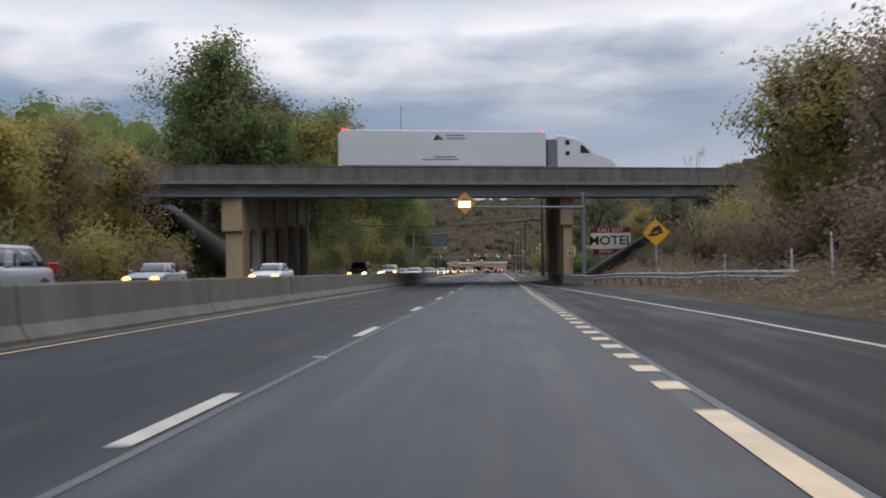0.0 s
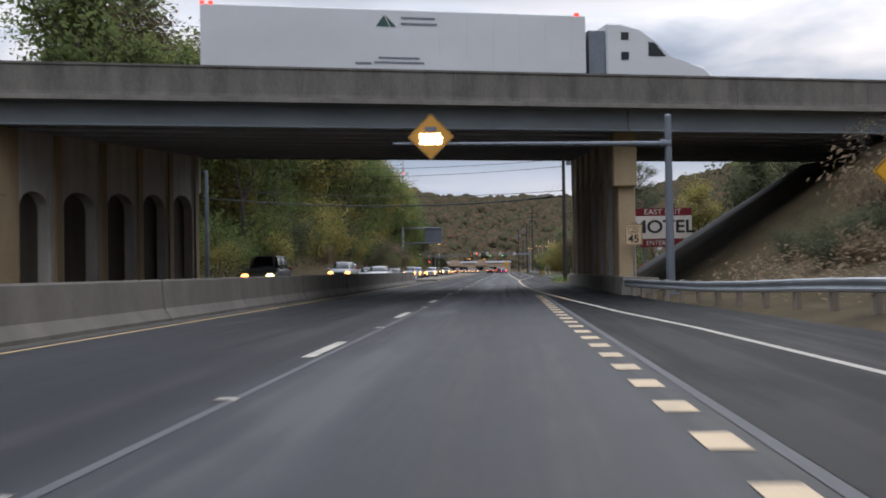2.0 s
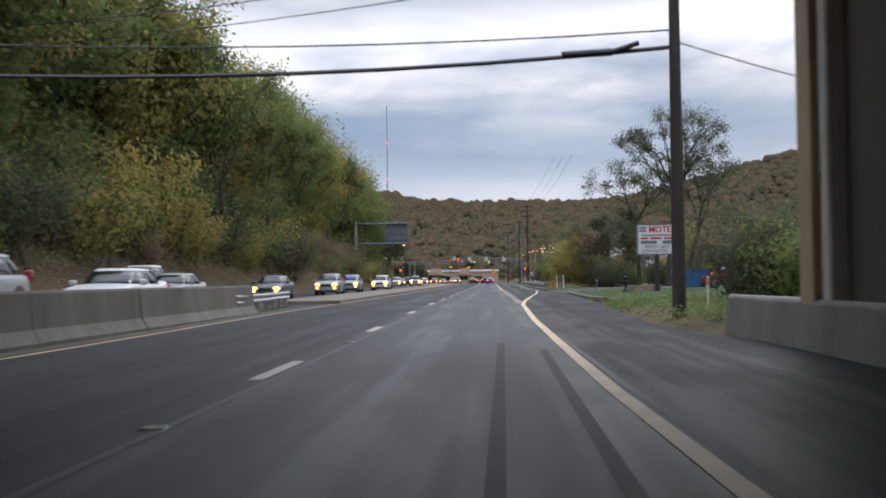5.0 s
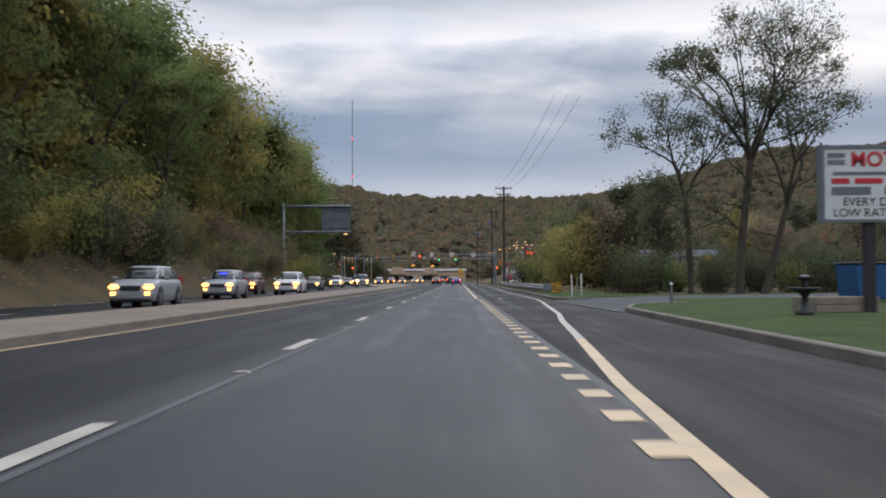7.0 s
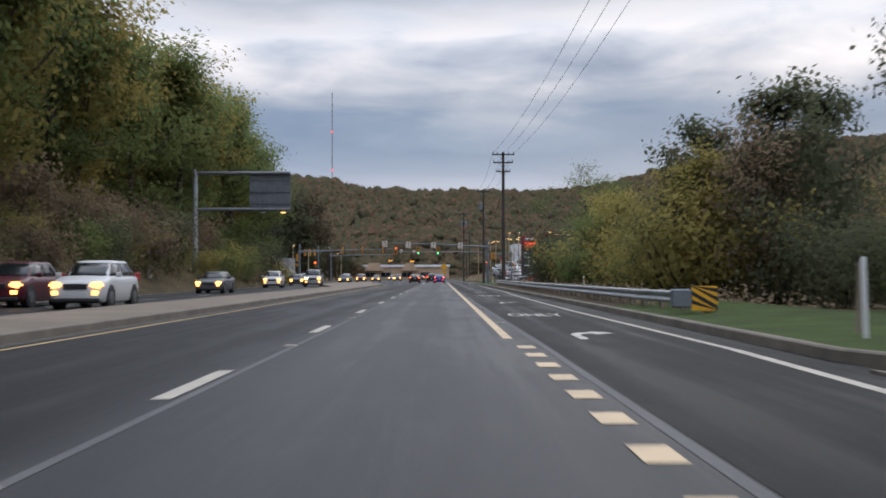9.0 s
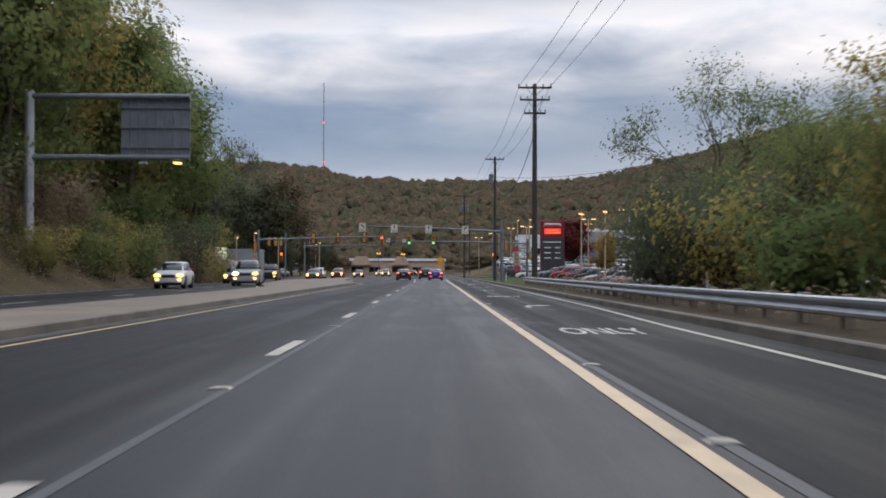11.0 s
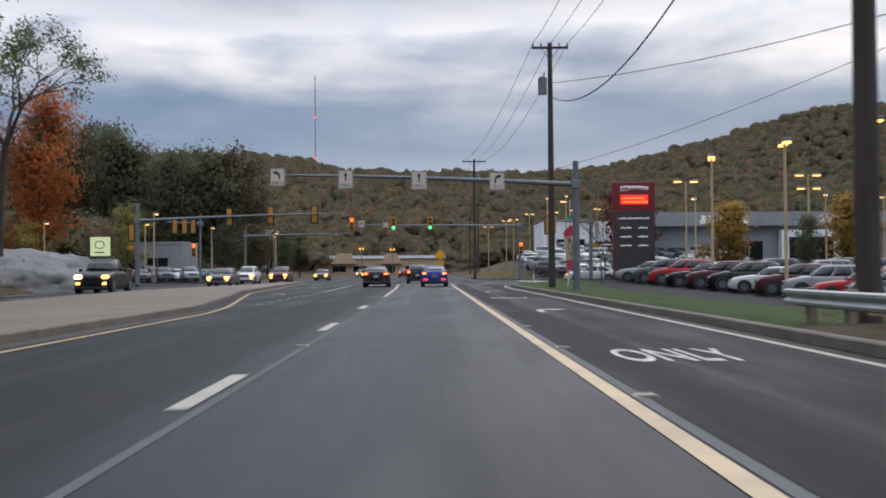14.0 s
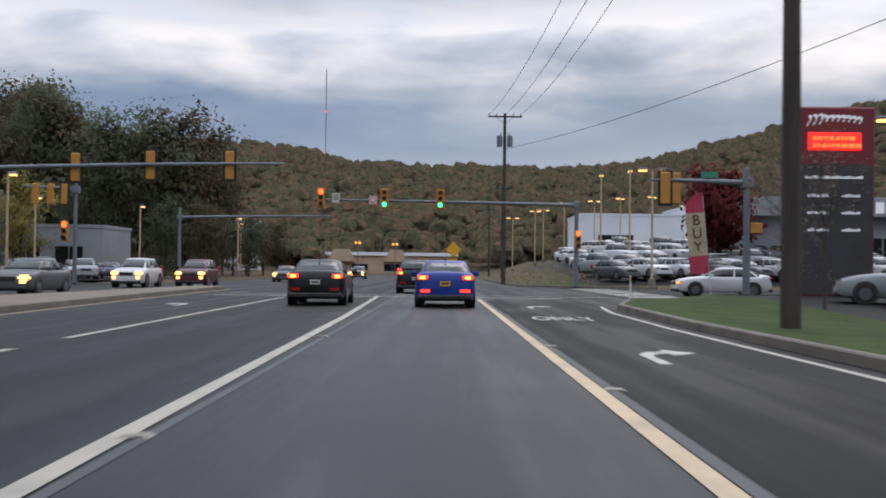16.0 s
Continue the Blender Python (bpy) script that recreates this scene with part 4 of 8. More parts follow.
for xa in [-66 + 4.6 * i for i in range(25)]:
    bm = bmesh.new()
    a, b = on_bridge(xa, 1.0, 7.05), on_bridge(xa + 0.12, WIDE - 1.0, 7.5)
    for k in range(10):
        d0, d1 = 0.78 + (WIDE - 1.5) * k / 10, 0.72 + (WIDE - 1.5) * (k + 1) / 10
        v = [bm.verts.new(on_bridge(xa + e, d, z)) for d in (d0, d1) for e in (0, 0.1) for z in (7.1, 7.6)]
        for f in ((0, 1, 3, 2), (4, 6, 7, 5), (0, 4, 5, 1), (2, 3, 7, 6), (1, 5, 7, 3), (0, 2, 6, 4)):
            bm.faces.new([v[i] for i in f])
    part("cross_frame", bm, STEEL_LIFTED, bridge)


def pier(x0, x1, y0, y1, openings, label, corbel, base_z, lower=0.0):
    """A pier wall pierced by round-headed openings, with a fin on each column and a corbel block at its near end."""
    top = lambda y: 6.95 + TILT * (y - FRONT - SKEW * (x0 + x1) / 2)
    holder = thing("bridge_pier", label, "bridge pier", "bridge piers", kind="structure")
    col = 1.5
    gap = (y1 - y0 - col * (openings + 1)) / openings
    for i in range(openings + 1):
        a = y0 + i * (col + gap)
        bm = bmesh.new()
        extra = 0.9 if i == 0 else 0.0
        v = box(bm, x0, x1, a, a + col + extra, base_z, 5.0)
        for q in v[4:]:
            q.co.z = top(q.co.y) - 0.02
        bevelled(bm, 0.04)
        part("column", bm, PIER_TAN if i == 0 else PIER_LIFTED, holder, "tan end column" if i == 0 else "pale concrete column brightened against the deck shade")
        if i:
            bm = bmesh.new()
            for xa, xb in ((x0 - 0.12, x0 + 0.002), (x1 - 0.002, x1 + 0.12)):
                v = box(bm, xa, xb, a + 0.4, a + col - 0.4, base_z, 5.0)
                for q in v[4:]:
                    q.co.z = top(q.co.y) - 0.1
            part("fin", bm, PIER_TAN, holder, "tan concrete fin")
    for i in range(openings):
        a = y0 + col + i * (col + gap) + (0.9 if i == 0 else 0)
        b = y0 + (i + 1) * (col + gap)
        spring = top(a) - 2.5 - lower
        bm = bmesh.new()
        n, r = 14, (b - a) / 2
        under = [(a + r - r * math.cos(math.pi * k / n), spring + 0.8 * math.sin(math.pi * k / n)) for k in range(n + 1)]
        xa, xb = x0 + 0.03, x1 - 0.03
        for (ya, za), (yb, zb) in zip(under, under[1:]):
            c = [bm.verts.new(p) for p in ((xa, ya, za), (xa, yb, zb), (xa, yb, top(yb) - 0.03), (xa, ya, top(ya) - 0.03), (xb, ya, za), (xb, yb, zb), (xb, yb, top(yb) - 0.03), (xb, ya, top(ya) - 0.03))]
            for f in ((0, 1, 2, 3), (7, 6, 5, 4), (0, 4, 5, 1), (3, 2, 6, 7)):
                bm.faces.new([c[j] for j in f])
        part("arch", bm, PIER_LIFTED, holder, "pale concrete arch panel brightened against the deck shade")
        bm = bmesh.new()
        v = box(bm, (x0 + x1) / 2 - 0.1, (x0 + x1) / 2 + 0.1, a + 0.003, b - 0.003, base_z, 5.0)
        for q in v[4:]:
            q.co.z = spring + 0.85
        part("niche_wall", bm, PIER_NICHE, holder, "dark brown recessed wall")
    bm = bmesh.new()
    box(bm, x0 - 0.22, x1 + 0.06, y0 - 0.35, y0 + 1.2, corbel, 7.15)
    bevelled(bm, 0.05)
    part("corbel", bm, PIER_TAN, holder, "tan corbel block under the girders")
    bm = bmesh.new()
    box(bm, x0 - 0.1, x1 + 0.06, y1 - 1.3, y1 + 0.3, corbel + 2.0, top(y1) - 0.03)
    bevelled(bm, 0.05)
    part("corbel", bm, PIER_LIFTED, holder)
    return holder


pier(5.92, 6.68, 87.9, 118.2, 6, "tan and shade-brightened concrete bridge pier with arched openings", 4.72, 0.7)
pier(-20.05, -18.75, 80.2, 108.2, 5, "tan and shade-brightened concrete bridge pier with arched openings", 4.35, 0.0, 0.75)
bm = bmesh.new()
extrude_xz(bm, [(5.72, -0.1), (7.3, -0.1), (7.3, 0.7), (5.86, 0.78), (5.8, 0.72)], 85.4, 123.0)
bevelled(bm, 0.02)
solid("plinth_wall", bm, CONCRETE, "low stained concrete wall at the pier foot", "wall", kind="structure")
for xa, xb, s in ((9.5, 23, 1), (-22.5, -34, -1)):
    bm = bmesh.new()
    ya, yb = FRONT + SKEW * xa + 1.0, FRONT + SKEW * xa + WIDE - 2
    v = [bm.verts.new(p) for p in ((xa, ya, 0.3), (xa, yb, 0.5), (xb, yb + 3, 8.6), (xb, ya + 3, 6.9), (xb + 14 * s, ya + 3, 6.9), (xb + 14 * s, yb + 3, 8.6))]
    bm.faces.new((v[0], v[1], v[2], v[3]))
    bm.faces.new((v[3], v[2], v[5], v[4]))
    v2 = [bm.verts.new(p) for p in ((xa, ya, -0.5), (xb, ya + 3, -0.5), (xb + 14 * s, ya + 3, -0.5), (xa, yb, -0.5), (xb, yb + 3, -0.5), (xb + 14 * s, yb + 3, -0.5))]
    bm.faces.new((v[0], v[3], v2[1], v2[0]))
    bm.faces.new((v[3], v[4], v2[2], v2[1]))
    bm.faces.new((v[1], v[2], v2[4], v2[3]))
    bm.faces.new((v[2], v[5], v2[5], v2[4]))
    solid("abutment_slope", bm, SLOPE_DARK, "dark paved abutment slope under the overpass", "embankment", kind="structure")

# ---------------------------------------------------------------- trees
def wander(p, d, length, r, steps, rng, bend, out):
    """A limb as a run of tapered pieces; returns its points."""
    pts = [Vector(p)]
    d = Vector(d).normalized()
    for i in range(steps):
        d = (d + Vector((rng.uniform(-bend, bend), rng.uniform(-bend, bend), rng.uniform(-bend * 0.4, bend * 0.7)))).normalized()
        q = pts[-1] + d * (length / steps)
        out.append((pts[-1], q, r * (1 - i / (steps + 0.6)), r * (1 - (i + 1) / (steps + 0.6))))
        pts.append(q)
    return pts


def limb_mesh(bits, name, mat, sides=6):
    verts, faces = [], []
    for a, b, r0, r1 in bits:
        q = (b - a).to_track_quat("Z", "Y")
        n = sides if r0 > 0.06 else 3
        k = len(verts)
        for p, r in ((a, r0), (b, max(r1, 0.008))):
            verts += [tuple(p + q @ Vector((r * math.cos(2 * math.pi * i / n), r * math.sin(2 * math.pi * i / n), 0))) for i in range(n)]
        faces += [(k + i, k + (i + 1) % n, k + n + (i + 1) % n, k + n + i) for i in range(n)]
    me = bpy.data.meshes.new(name)
    me.from_pydata(verts, [], faces)
    me.materials.append(mat)
    for p in me.polygons:
        p.use_smooth = True
    return me


def leaf_mesh(centres, per, spread, size, rng, name, mat):
    """Leaf sprays: bent quads scattered round each twig end."""
    verts, faces, normals = [], [], []
    heart = sum(centres, Vector()) / len(centres)
    if name == "undergrowth":
        heart.z -= 200
    for c in centres:
        for _ in range(per):
            o = Vector((rng.gauss(0, spread), rng.gauss(0, spread), rng.gauss(0, spread * 0.7)))
            s = size * rng.uniform(0.6, 1.4)
            p = c + o
            # leaves turn their faces outwards and up, to the light
            n = (p - heart).normalized() * 0.9 + Vector((rng.gauss(0, 0.5), rng.gauss(0, 0.5), rng.gauss(0.45, 0.45)))
            u = n.cross(Vector((rng.uniform(-1, 1), rng.uniform(-1, 1), rng.uniform(-1, 1)))).normalized()
            w = u.cross(n).normalized()
            k = len(verts)
            dip = Vector((0, 0, -0.25 * s))
            verts += [tuple(p - u * s), tuple(p + w * s * 0.55 + dip * 0.3), tuple(p + u * s + dip), tuple(p - w * s * 0.55 + dip * 0.3)]
            faces.append((k, k + 1, k + 2, k + 3))
            soft = ((p - heart).normalized() + n.normalized() * 0.55 + Vector((0, 0, 0.35))).normalized()
            normals += [soft] * 4
    me = bpy.data.meshes.new(name)
    me.from_pydata(verts, [], faces)
    me.materials.append(mat)
    me.normals_split_custom_set_from_vertices(normals)
    return me


def make_tree(seed, height, base, radius, leaf, per, size=0.2, spread=0.55, limbs=9, twigs=5, trunk=0.28, label="", lean=0.0, bare=0.0, name="tree"):
    """A tapered trunk with limbs and twigs, and a crown of many leaf sprays with gaps."""
    rng = random.Random(seed)
    bits, ends = [], []
    spine = wander((0, 0, -0.6), (lean, 0, 1), height * 0.86, trunk, 8, rng, 0.045, bits)
    for i in range(limbs):
        f = base / height + (0.97 - base / height) * (i + rng.random()) / limbs
        k = f * 8 / 0.9
        a = spine[min(8, int(k))].lerp(spine[min(8, int(k) + 1)], k - int(k))
        ang = i * 2.4 + rng.uniform(-0.5, 0.5)
        g = (f - base / height) / (1 - base / height)
        reach = radius * (0.35 + 1.25 * math.sin(math.pi * min(1, 0.22 + 0.72 * g))) * rng.uniform(0.65, 1.1) * 0.72
        rise = rng.uniform(0.3, 0.9) + 0.7 * g
        limb = wander(a, (math.cos(ang), math.sin(ang), rise), reach, trunk * (0.5 - 0.3 * f), 4, rng, 0.25, bits)
        for j in range(twigs):
            s = limb[1 + j % 4].lerp(limb[max(1, j % 4)], rng.random())
            ang2 = rng.uniform(0, 6.283)
            t = wander(s, (math.cos(ang2), math.sin(ang2), rng.uniform(-0.1, 0.9)), reach * rng.uniform(0.25, 0.5), trunk * 0.1, 3, rng, 0.4, bits)
            if rng.random() > bare:
                ends += t[1:]
        if rng.random() > bare:
            ends += limb[2:]
    ends += [spine[-1], spine[-2]]
    holder = thing(name, label, "tree" if name == "tree" else "shrub", "roadside trees" if name == "tree" else "roadside shrubs")
    t = new("trunk", limb_mesh(bits, "trunk", BARK))
    t.parent = holder
    c = new("crown", leaf_mesh(ends, per, spread, size, rng, "crown", LEAF[leaf]))
    c.parent = holder
    return holder


def make_open_tree(seed, height, base, leaf, per, size, label, lean=0.0, levels=5, trunk=0.24, wide=0.55, spread=0.28, leaders=3, bare=0.0):
    """A tree whose clear trunk forks again and again, with leaves only out on the twigs, so that the sky shows through."""
    rng = random.Random(seed)
    bits, ends = [], []

    def run(p, d, length, r0, r1, steps, bend):
        pts, d = [Vector(p)], Vector(d).normalized()
        for i in range(steps):
            d = (d + Vector((rng.uniform(-bend, bend), rng.uniform(-bend, bend), rng.uniform(-bend, bend) * 0.5))).normalized()
            q = pts[-1] + d * (length / steps)
            bits.append((pts[-1], q, r0 + (r1 - r0) * i / steps, r0 + (r1 - r0) * (i + 1) / steps))
            pts.append(q)
        return pts, d

    def grow(p, d, length, r, level):
        pts, d = run(p, d, length, r, r * 0.66, 3, 0.17)
        if level <= 0:
            if rng.random() >= bare:
                ends.extend(pts[1:])
            return
        for k in range(2 if rng.random() < 0.55 else 3):
            side = Vector((rng.gauss(0, 1), rng.gauss(0, 1), rng.gauss(0, 0.45))).normalized()
            grow(pts[-1], d + side * wide * rng.uniform(0.7, 1.3) + Vector((0, 0, 0.1)), length * rng.uniform(0.66, 0.86), r * 0.58, level - 1)
        if level > 1:
            side = Vector((rng.gauss(0, 1), rng.gauss(0, 1), 0.1)).normalized()
            grow(pts[1], d * 0.5 + side, length * 0.7, r * 0.4, max(0, level - 3))

    low, d = run((0, 0, -0.5), (lean, 0, 1), base + 0.5, trunk, trunk * 0.8, 6, 0.03)
    step = (height - base) / 3.5
    for k in range(leaders):
        a = k * 6.283 / leaders + rng.uniform(-0.5, 0.5)
        grow(low[-1], d + Vector((math.cos(a), math.sin(a), 0)) * (0.22 if k == 0 else 0.5), step * rng.uniform(0.85, 1.1), trunk * 0.6, levels - 1)
    for k in range(3):
        a = rng.uniform(0, 6.283)
        grow(low[3 + k], (math.cos(a), math.sin(a), 0.35), step * 0.8, trunk * 0.25, levels - 3)
    holder = thing("tree", label, "tree", "roadside trees")
    new("trunk", limb_mesh(bits, "trunk", BARK)).parent = holder
    new("crown", leaf_mesh(ends, per, spread, size, rng, "crown", LEAF[leaf])).parent = holder
    return holder


def make_shrub(seed, height, radius, leaf, per, label, size=0.16):
    rng = random.Random(seed)
    bits, ends = [], []
    for i in range(9):
        ang = i * 0.7 + rng.random()
        st = wander((rng.uniform(-0.3, 0.3) * radius, rng.uniform(-0.3, 0.3) * radius, -0.3), (math.cos(ang) * 0.55, math.sin(ang) * 0.55, 1), height * rng.uniform(0.6, 1.05), 0.05, 5, rng, 0.22, bits)
        for j in range(4):
            a2 = rng.uniform(0, 6.283)
            ends += wander(st[1 + j], (math.cos(a2), math.sin(a2), 0.4), radius * rng.uniform(0.3, 0.6), 0.02, 3, rng, 0.4, bits)[1:]
        ends += st[2:]
    holder = thing("shrub", label, "shrub", "roadside shrubs")
    t = new("stem", limb_mesh(bits, "stem", BARK, 5))
    t.parent = holder
    c = new("foliage", leaf_mesh(ends, per, 0.38, size, rng, "foliage", LEAF[leaf]))
    c.parent = holder
    return holder


FAR_AWAY = Matrix.Translation((0, 0, -80))
KINDS = {
    "green_a": make_tree(1, 14, 2.5, 4.6, "green", 24, 0.165, 0.62, 13, 6, label="tall green deciduous tree on the bank"),
    "green_b": make_tree(2, 15, 2.0, 4.2, "green", 24, 0.165, 0.6, 13, 6, label="tall green deciduous tree on the bank", lean=0.06),
    "yellow_a": make_tree(3, 13, 1.8, 4.4, "yellow", 24, 0.165, 0.6, 12, 6, label="tall yellow-green autumn tree on the bank"),
    "yellow_b": make_tree(4, 12, 2.0, 4.0, "yellow", 22, 0.165, 0.6, 11, 6, label="yellow-green autumn tree on the bank", lean=-0.05),
    "dark_a": make_tree(5, 14, 2.0, 4.3, "dark", 18, 0.2, 0.62, 12, 6, label="dense dark green broadleaf tree"),
    "brown_a": make_tree(6, 11, 2.2, 3.8, "brown", 15, 0.14, 0.6, 12, 6, label="brown autumn tree with thinning leaves", bare=0.25),
    "rust_a": make_tree(8, 17, 2.5, 5.6, "rust", 30, 0.19, 0.8, 13, 6, label="large rust-orange autumn tree"),
    "thin_a": make_open_tree(9, 17, 8.0, "dark", 8, 0.08, "tall thin-leaved tree with a bare lower trunk", 0.02, 6, 0.28, 0.46, 0.3, 4),
    "thin_b": make_open_tree(10, 14, 6.0, "dark", 10, 0.085, "tall slender tree with sparse leaves", 0.05, 5, 0.2, 0.6, 0.3, 3),
    "leaning": make_open_tree(18, 15, 5.5, "dark", 10, 0.085, "leaning forked tree with sparse leaves", 0.3, 5, 0.22, 0.6, 0.3, 3),
    "forked": make_open_tree(19, 17, 6.5, "green", 17, 0.15, "tall forked tree with a visible dark trunk", 0.06, 5, 0.27, 0.6, 0.5, 3),
    "airy": make_open_tree(11, 9.5, 1.6, "green", 10, 0.065, "airy green tree behind the guardrail", 0.03, 5, 0.12, 0.6, 0.3, 4),
    "bare": make_open_tree(12, 9, 2.5, "brown", 3, 0.06, "slender almost leafless roadside tree", 0.0, 5, 0.09, 0.5, 0.25, 3, 0.5),
    "crimson": make_tree(13, 6.5, 1.5, 3.0, "crimson", 22, 0.2, 0.5, 11, 6, 0.16, label="rounded crimson tree in the car lot"),
    "lot_yellow": make_tree(14, 6.5, 1.6, 2.4, "gold", 22, 0.15, 0.45, 10, 6, 0.12, label="small golden autumn tree in the car lot"),
    "far_dark": make_tree(15, 14, 2.0, 4.6, "dark", 20, 0.21, 0.75, 11, 5, label="tall dark green tree on the far hillside"),
    "far_green": make_tree(16, 14, 2.0, 4.4, "forest", 20, 0.21, 0.75, 11, 5, label="tall green tree on the far hillside"),
    "far_brown": make_tree(17, 12, 2.0, 4.2, "forest", 16, 0.2, 0.75, 11, 5, label="brown autumn tree on the far hillside"),
    "shrub_a": make_shrub(21, 3.4, 2.2, "green", 23, "leafy green shrub at the roadside", 0.09),
    "shrub_b": make_shrub(22, 4.2, 2.4, "yellow", 23, "yellow-green leafy shrub at the roadside", 0.09),
    "shrub_c": make_shrub(23, 3.0, 2.2, "brown", 21, "dry brown shrub at the roadside", 0.09),
    "shrub_d": make_shrub(24, 4.5, 2.6, "dark", 24, "dense dark green shrub on the bank", 0.09),
}
for k in KINDS.values():
    k.matrix_basis = FAR_AWAY
USED = set()


def plant(kind, x, y, scale=1.0, z=None, turn=None):
    """One more tree of a kind; the first of each kind is the pattern itself."""
    turn = RNG.uniform(0, 360) if turn is None else turn
    m = pose(x, y, land(x, y) - 0.05 if z is None else z, 0, 0, turn) @ Matrix.Scale(scale, 4)
    if kind in USED:
        ob = copy_thing(KINDS[kind], m)
        ob.matrix_basis = m
        return ob
    USED.add(kind)
    KINDS[kind].matrix_basis = m
    return KINDS[kind]


def strip(kinds, x0, x1, y0, y1, n, s0=0.85, s1=1.2, seed=1):
    """n plants scattered over a stretch of ground."""
    rng = random.Random(seed)
    for i in range(n):
        plant(rng.choice(kinds), rng.uniform(x0, x1), y0 + (y1 - y0) * (i + rng.random()) / n, rng.uniform(s0, s1))


# wooded bank beyond the other carriageway
strip(["green_a", "yellow_a", "green_b", "yellow_b", "green_a"], -28, -23.8, 124, 338, 44, 1.15, 1.45, 2)
strip(["green_a", "green_b", "far_dark", "far_green", "yellow_b"], -38, -30, 120, 340, 34, 1.25, 1.6, 3)
strip(["shrub_a", "shrub_b", "shrub_c", "shrub_b"], -23.4, -20.8, 122, 332, 44, 0.7, 1.1, 4)
strip(["shrub_c", "shrub_c", "shrub_b", "shrub_a"], -29, -22, 124, 332, 56, 0.7, 1.15, 41)
for x, y, k in ((-24, 182, 1.0), (-25, 171, 0.9), (-24.5, 196, 0.85), (-26, 157, 1.05), (-25.5, 214, 0.9), (-24.6, 240, 0.95)):
    plant("forked", x, y, k)
plant("thin_b", -31, 176, 1.6)
plant("thin_b", -28, 205, 1.3)
strip(["shrub_a", "shrub_b", "shrub_d", "shrub_a"], -25, -20.6, 122, 215, 30, 1.1, 1.8, 42)
strip(["shrub_c", "shrub_d", "shrub_c", "shrub_a"], -25, -20.6, 205, 336, 32, 1.0, 1.6, 43)
for x, y, k in ((-21.4, 190, 1.05), (-20.9, 206, 1.0), (-21.3, 222, 0.95), (-22, 134, 0.9), (-22.3, 147, 1.0)):
    plant("forked", x, y, k)
# before the overpass, far side
strip(["yellow_b", "yellow_a", "brown_a"], -26.5, -22.6, 40, 74, 10, 0.6, 0.78, 5)
strip(["shrub_d", "shrub_a"], -24.5, -22, 76, 86, 5, 0.5, 0.8, 61)
strip(["shrub_b", "shrub_a", "shrub_c"], -23.5, -21.2, 26, 77, 16, 0.8, 1.25, 6)
strip(["green_a", "green_b", "yellow_a"], -42, -33, 44, 76, 8, 0.3, 0.42, 7)
plant("green_a", -39, 141, 1.55, 5.0)
plant("green_b", -44, 146, 1.6, 5)
plant("green_a", -35.5, 146, 1.5, 5.0)
plant("green_b", -33, 150, 1.25, 5.0)
plant("yellow_b", -29, 158, 1.3, 5.0)
# wooded cutting before the overpass, near side
strip(["brown_a", "yellow_b", "brown_a", "brown_a"], 14.5, 19, 22, 56, 14, 0.65, 0.9, 8)
strip(["shrub_c", "shrub_b", "shrub_d", "shrub_c"], 12.2, 15.5, 22, 80, 22, 0.7, 1.2, 9)
strip(["brown_a", "brown_a", "dark_a"], 20, 30, 16, 66, 12, 0.55, 0.75, 10)
strip(["shrub_c", "shrub_d"], 9.6, 12.5, 70, 82, 6, 0.3, 0.5, 91)
plant("bare", 12.6, 66, 0.6)
plant("bare", 14.8, 71, 0.75)
plant("bare", 13.5, 74, 0.5)
# added shrubs that close the bright gap behind the pier openings
strip(["shrub_d", "shrub_a", "shrub_d"], 10, 12, 134, 143, 8, 0.7, 1.1, 92)
plant("dark_a", 22, 131, 0.9)
plant("dark_a", 26, 134, 0.8)
plant("green_a", 24.5, 142, 0.85)
plant("yellow_b", 19.5, 146, 0.8)
# by the motel drive
plant("thin_a", 18.9, 210.5, 1.08, turn=40)
plant("thin_b", 16.4, 213, 1.08, turn=200)
plant("leaning", 20.5, 211, 1.1, turn=0)
strip(["brown_a", "yellow_b", "dark_a", "brown_a"], 15, 34, 222, 250, 12, 0.5, 0.75, 11)
strip(["shrub_d", "shrub_d", "shrub_a"], 13, 32, 214, 226, 12, 0.75, 1.15, 12)
strip(["dark_a", "brown_a"], 10.8, 14.5, 217, 232, 5, 0.52, 0.64, 13)
strip(["shrub_b", "shrub_b", "shrub_a", "shrub_d"], 9.4, 13, 220, 264, 20, 0.9, 1.35, 14)
strip(["yellow_b", "yellow_a"], 10.5, 15, 222, 262, 9, 0.4, 0.52, 140)
strip(["airy"], 10.5, 16, 240, 262, 4, 0.55, 0.75, 15)
plant("airy", 12.3, 269, 1.15)
plant("airy", 15.5, 276, 0.8)
# past the woods
plant("thin_b", -25.2, 347, 1.25)
plant("yellow_b", -34, 358, 0.8)
plant("rust_a", -51.5, 426, 1.5)
strip(["yellow_b", "lot_yellow", "brown_a"], -60, -40, 418, 436, 7, 0.6, 0.9, 16)
strip(["far_dark", "far_dark", "far_green"], -78, -34, 466, 520, 30, 1.2, 1.7, 17)
strip(["far_dark", "far_green"], -30, -24, 436, 500, 9, 0.55, 0.75, 18)
strip(["far_dark", "far_dark", "far_brown", "far_green"], 92, 135, 320, 460, 34, 0.9, 1.3, 19)
strip(["far_brown", "thin_b", "far_dark", "rust_a", "forked"], 118, 165, 330, 520, 16, 0.55, 0.95, 191)
strip(["far_brown", "far_dark", "far_brown", "far_green", "thin_b"], 135, 235, 340, 570, 36, 1.1, 1.7, 192)
strip(["far_brown", "far_dark", "far_brown", "far_green"], 52, 110, 470, 560, 30, 0.45, 0.75, 20)

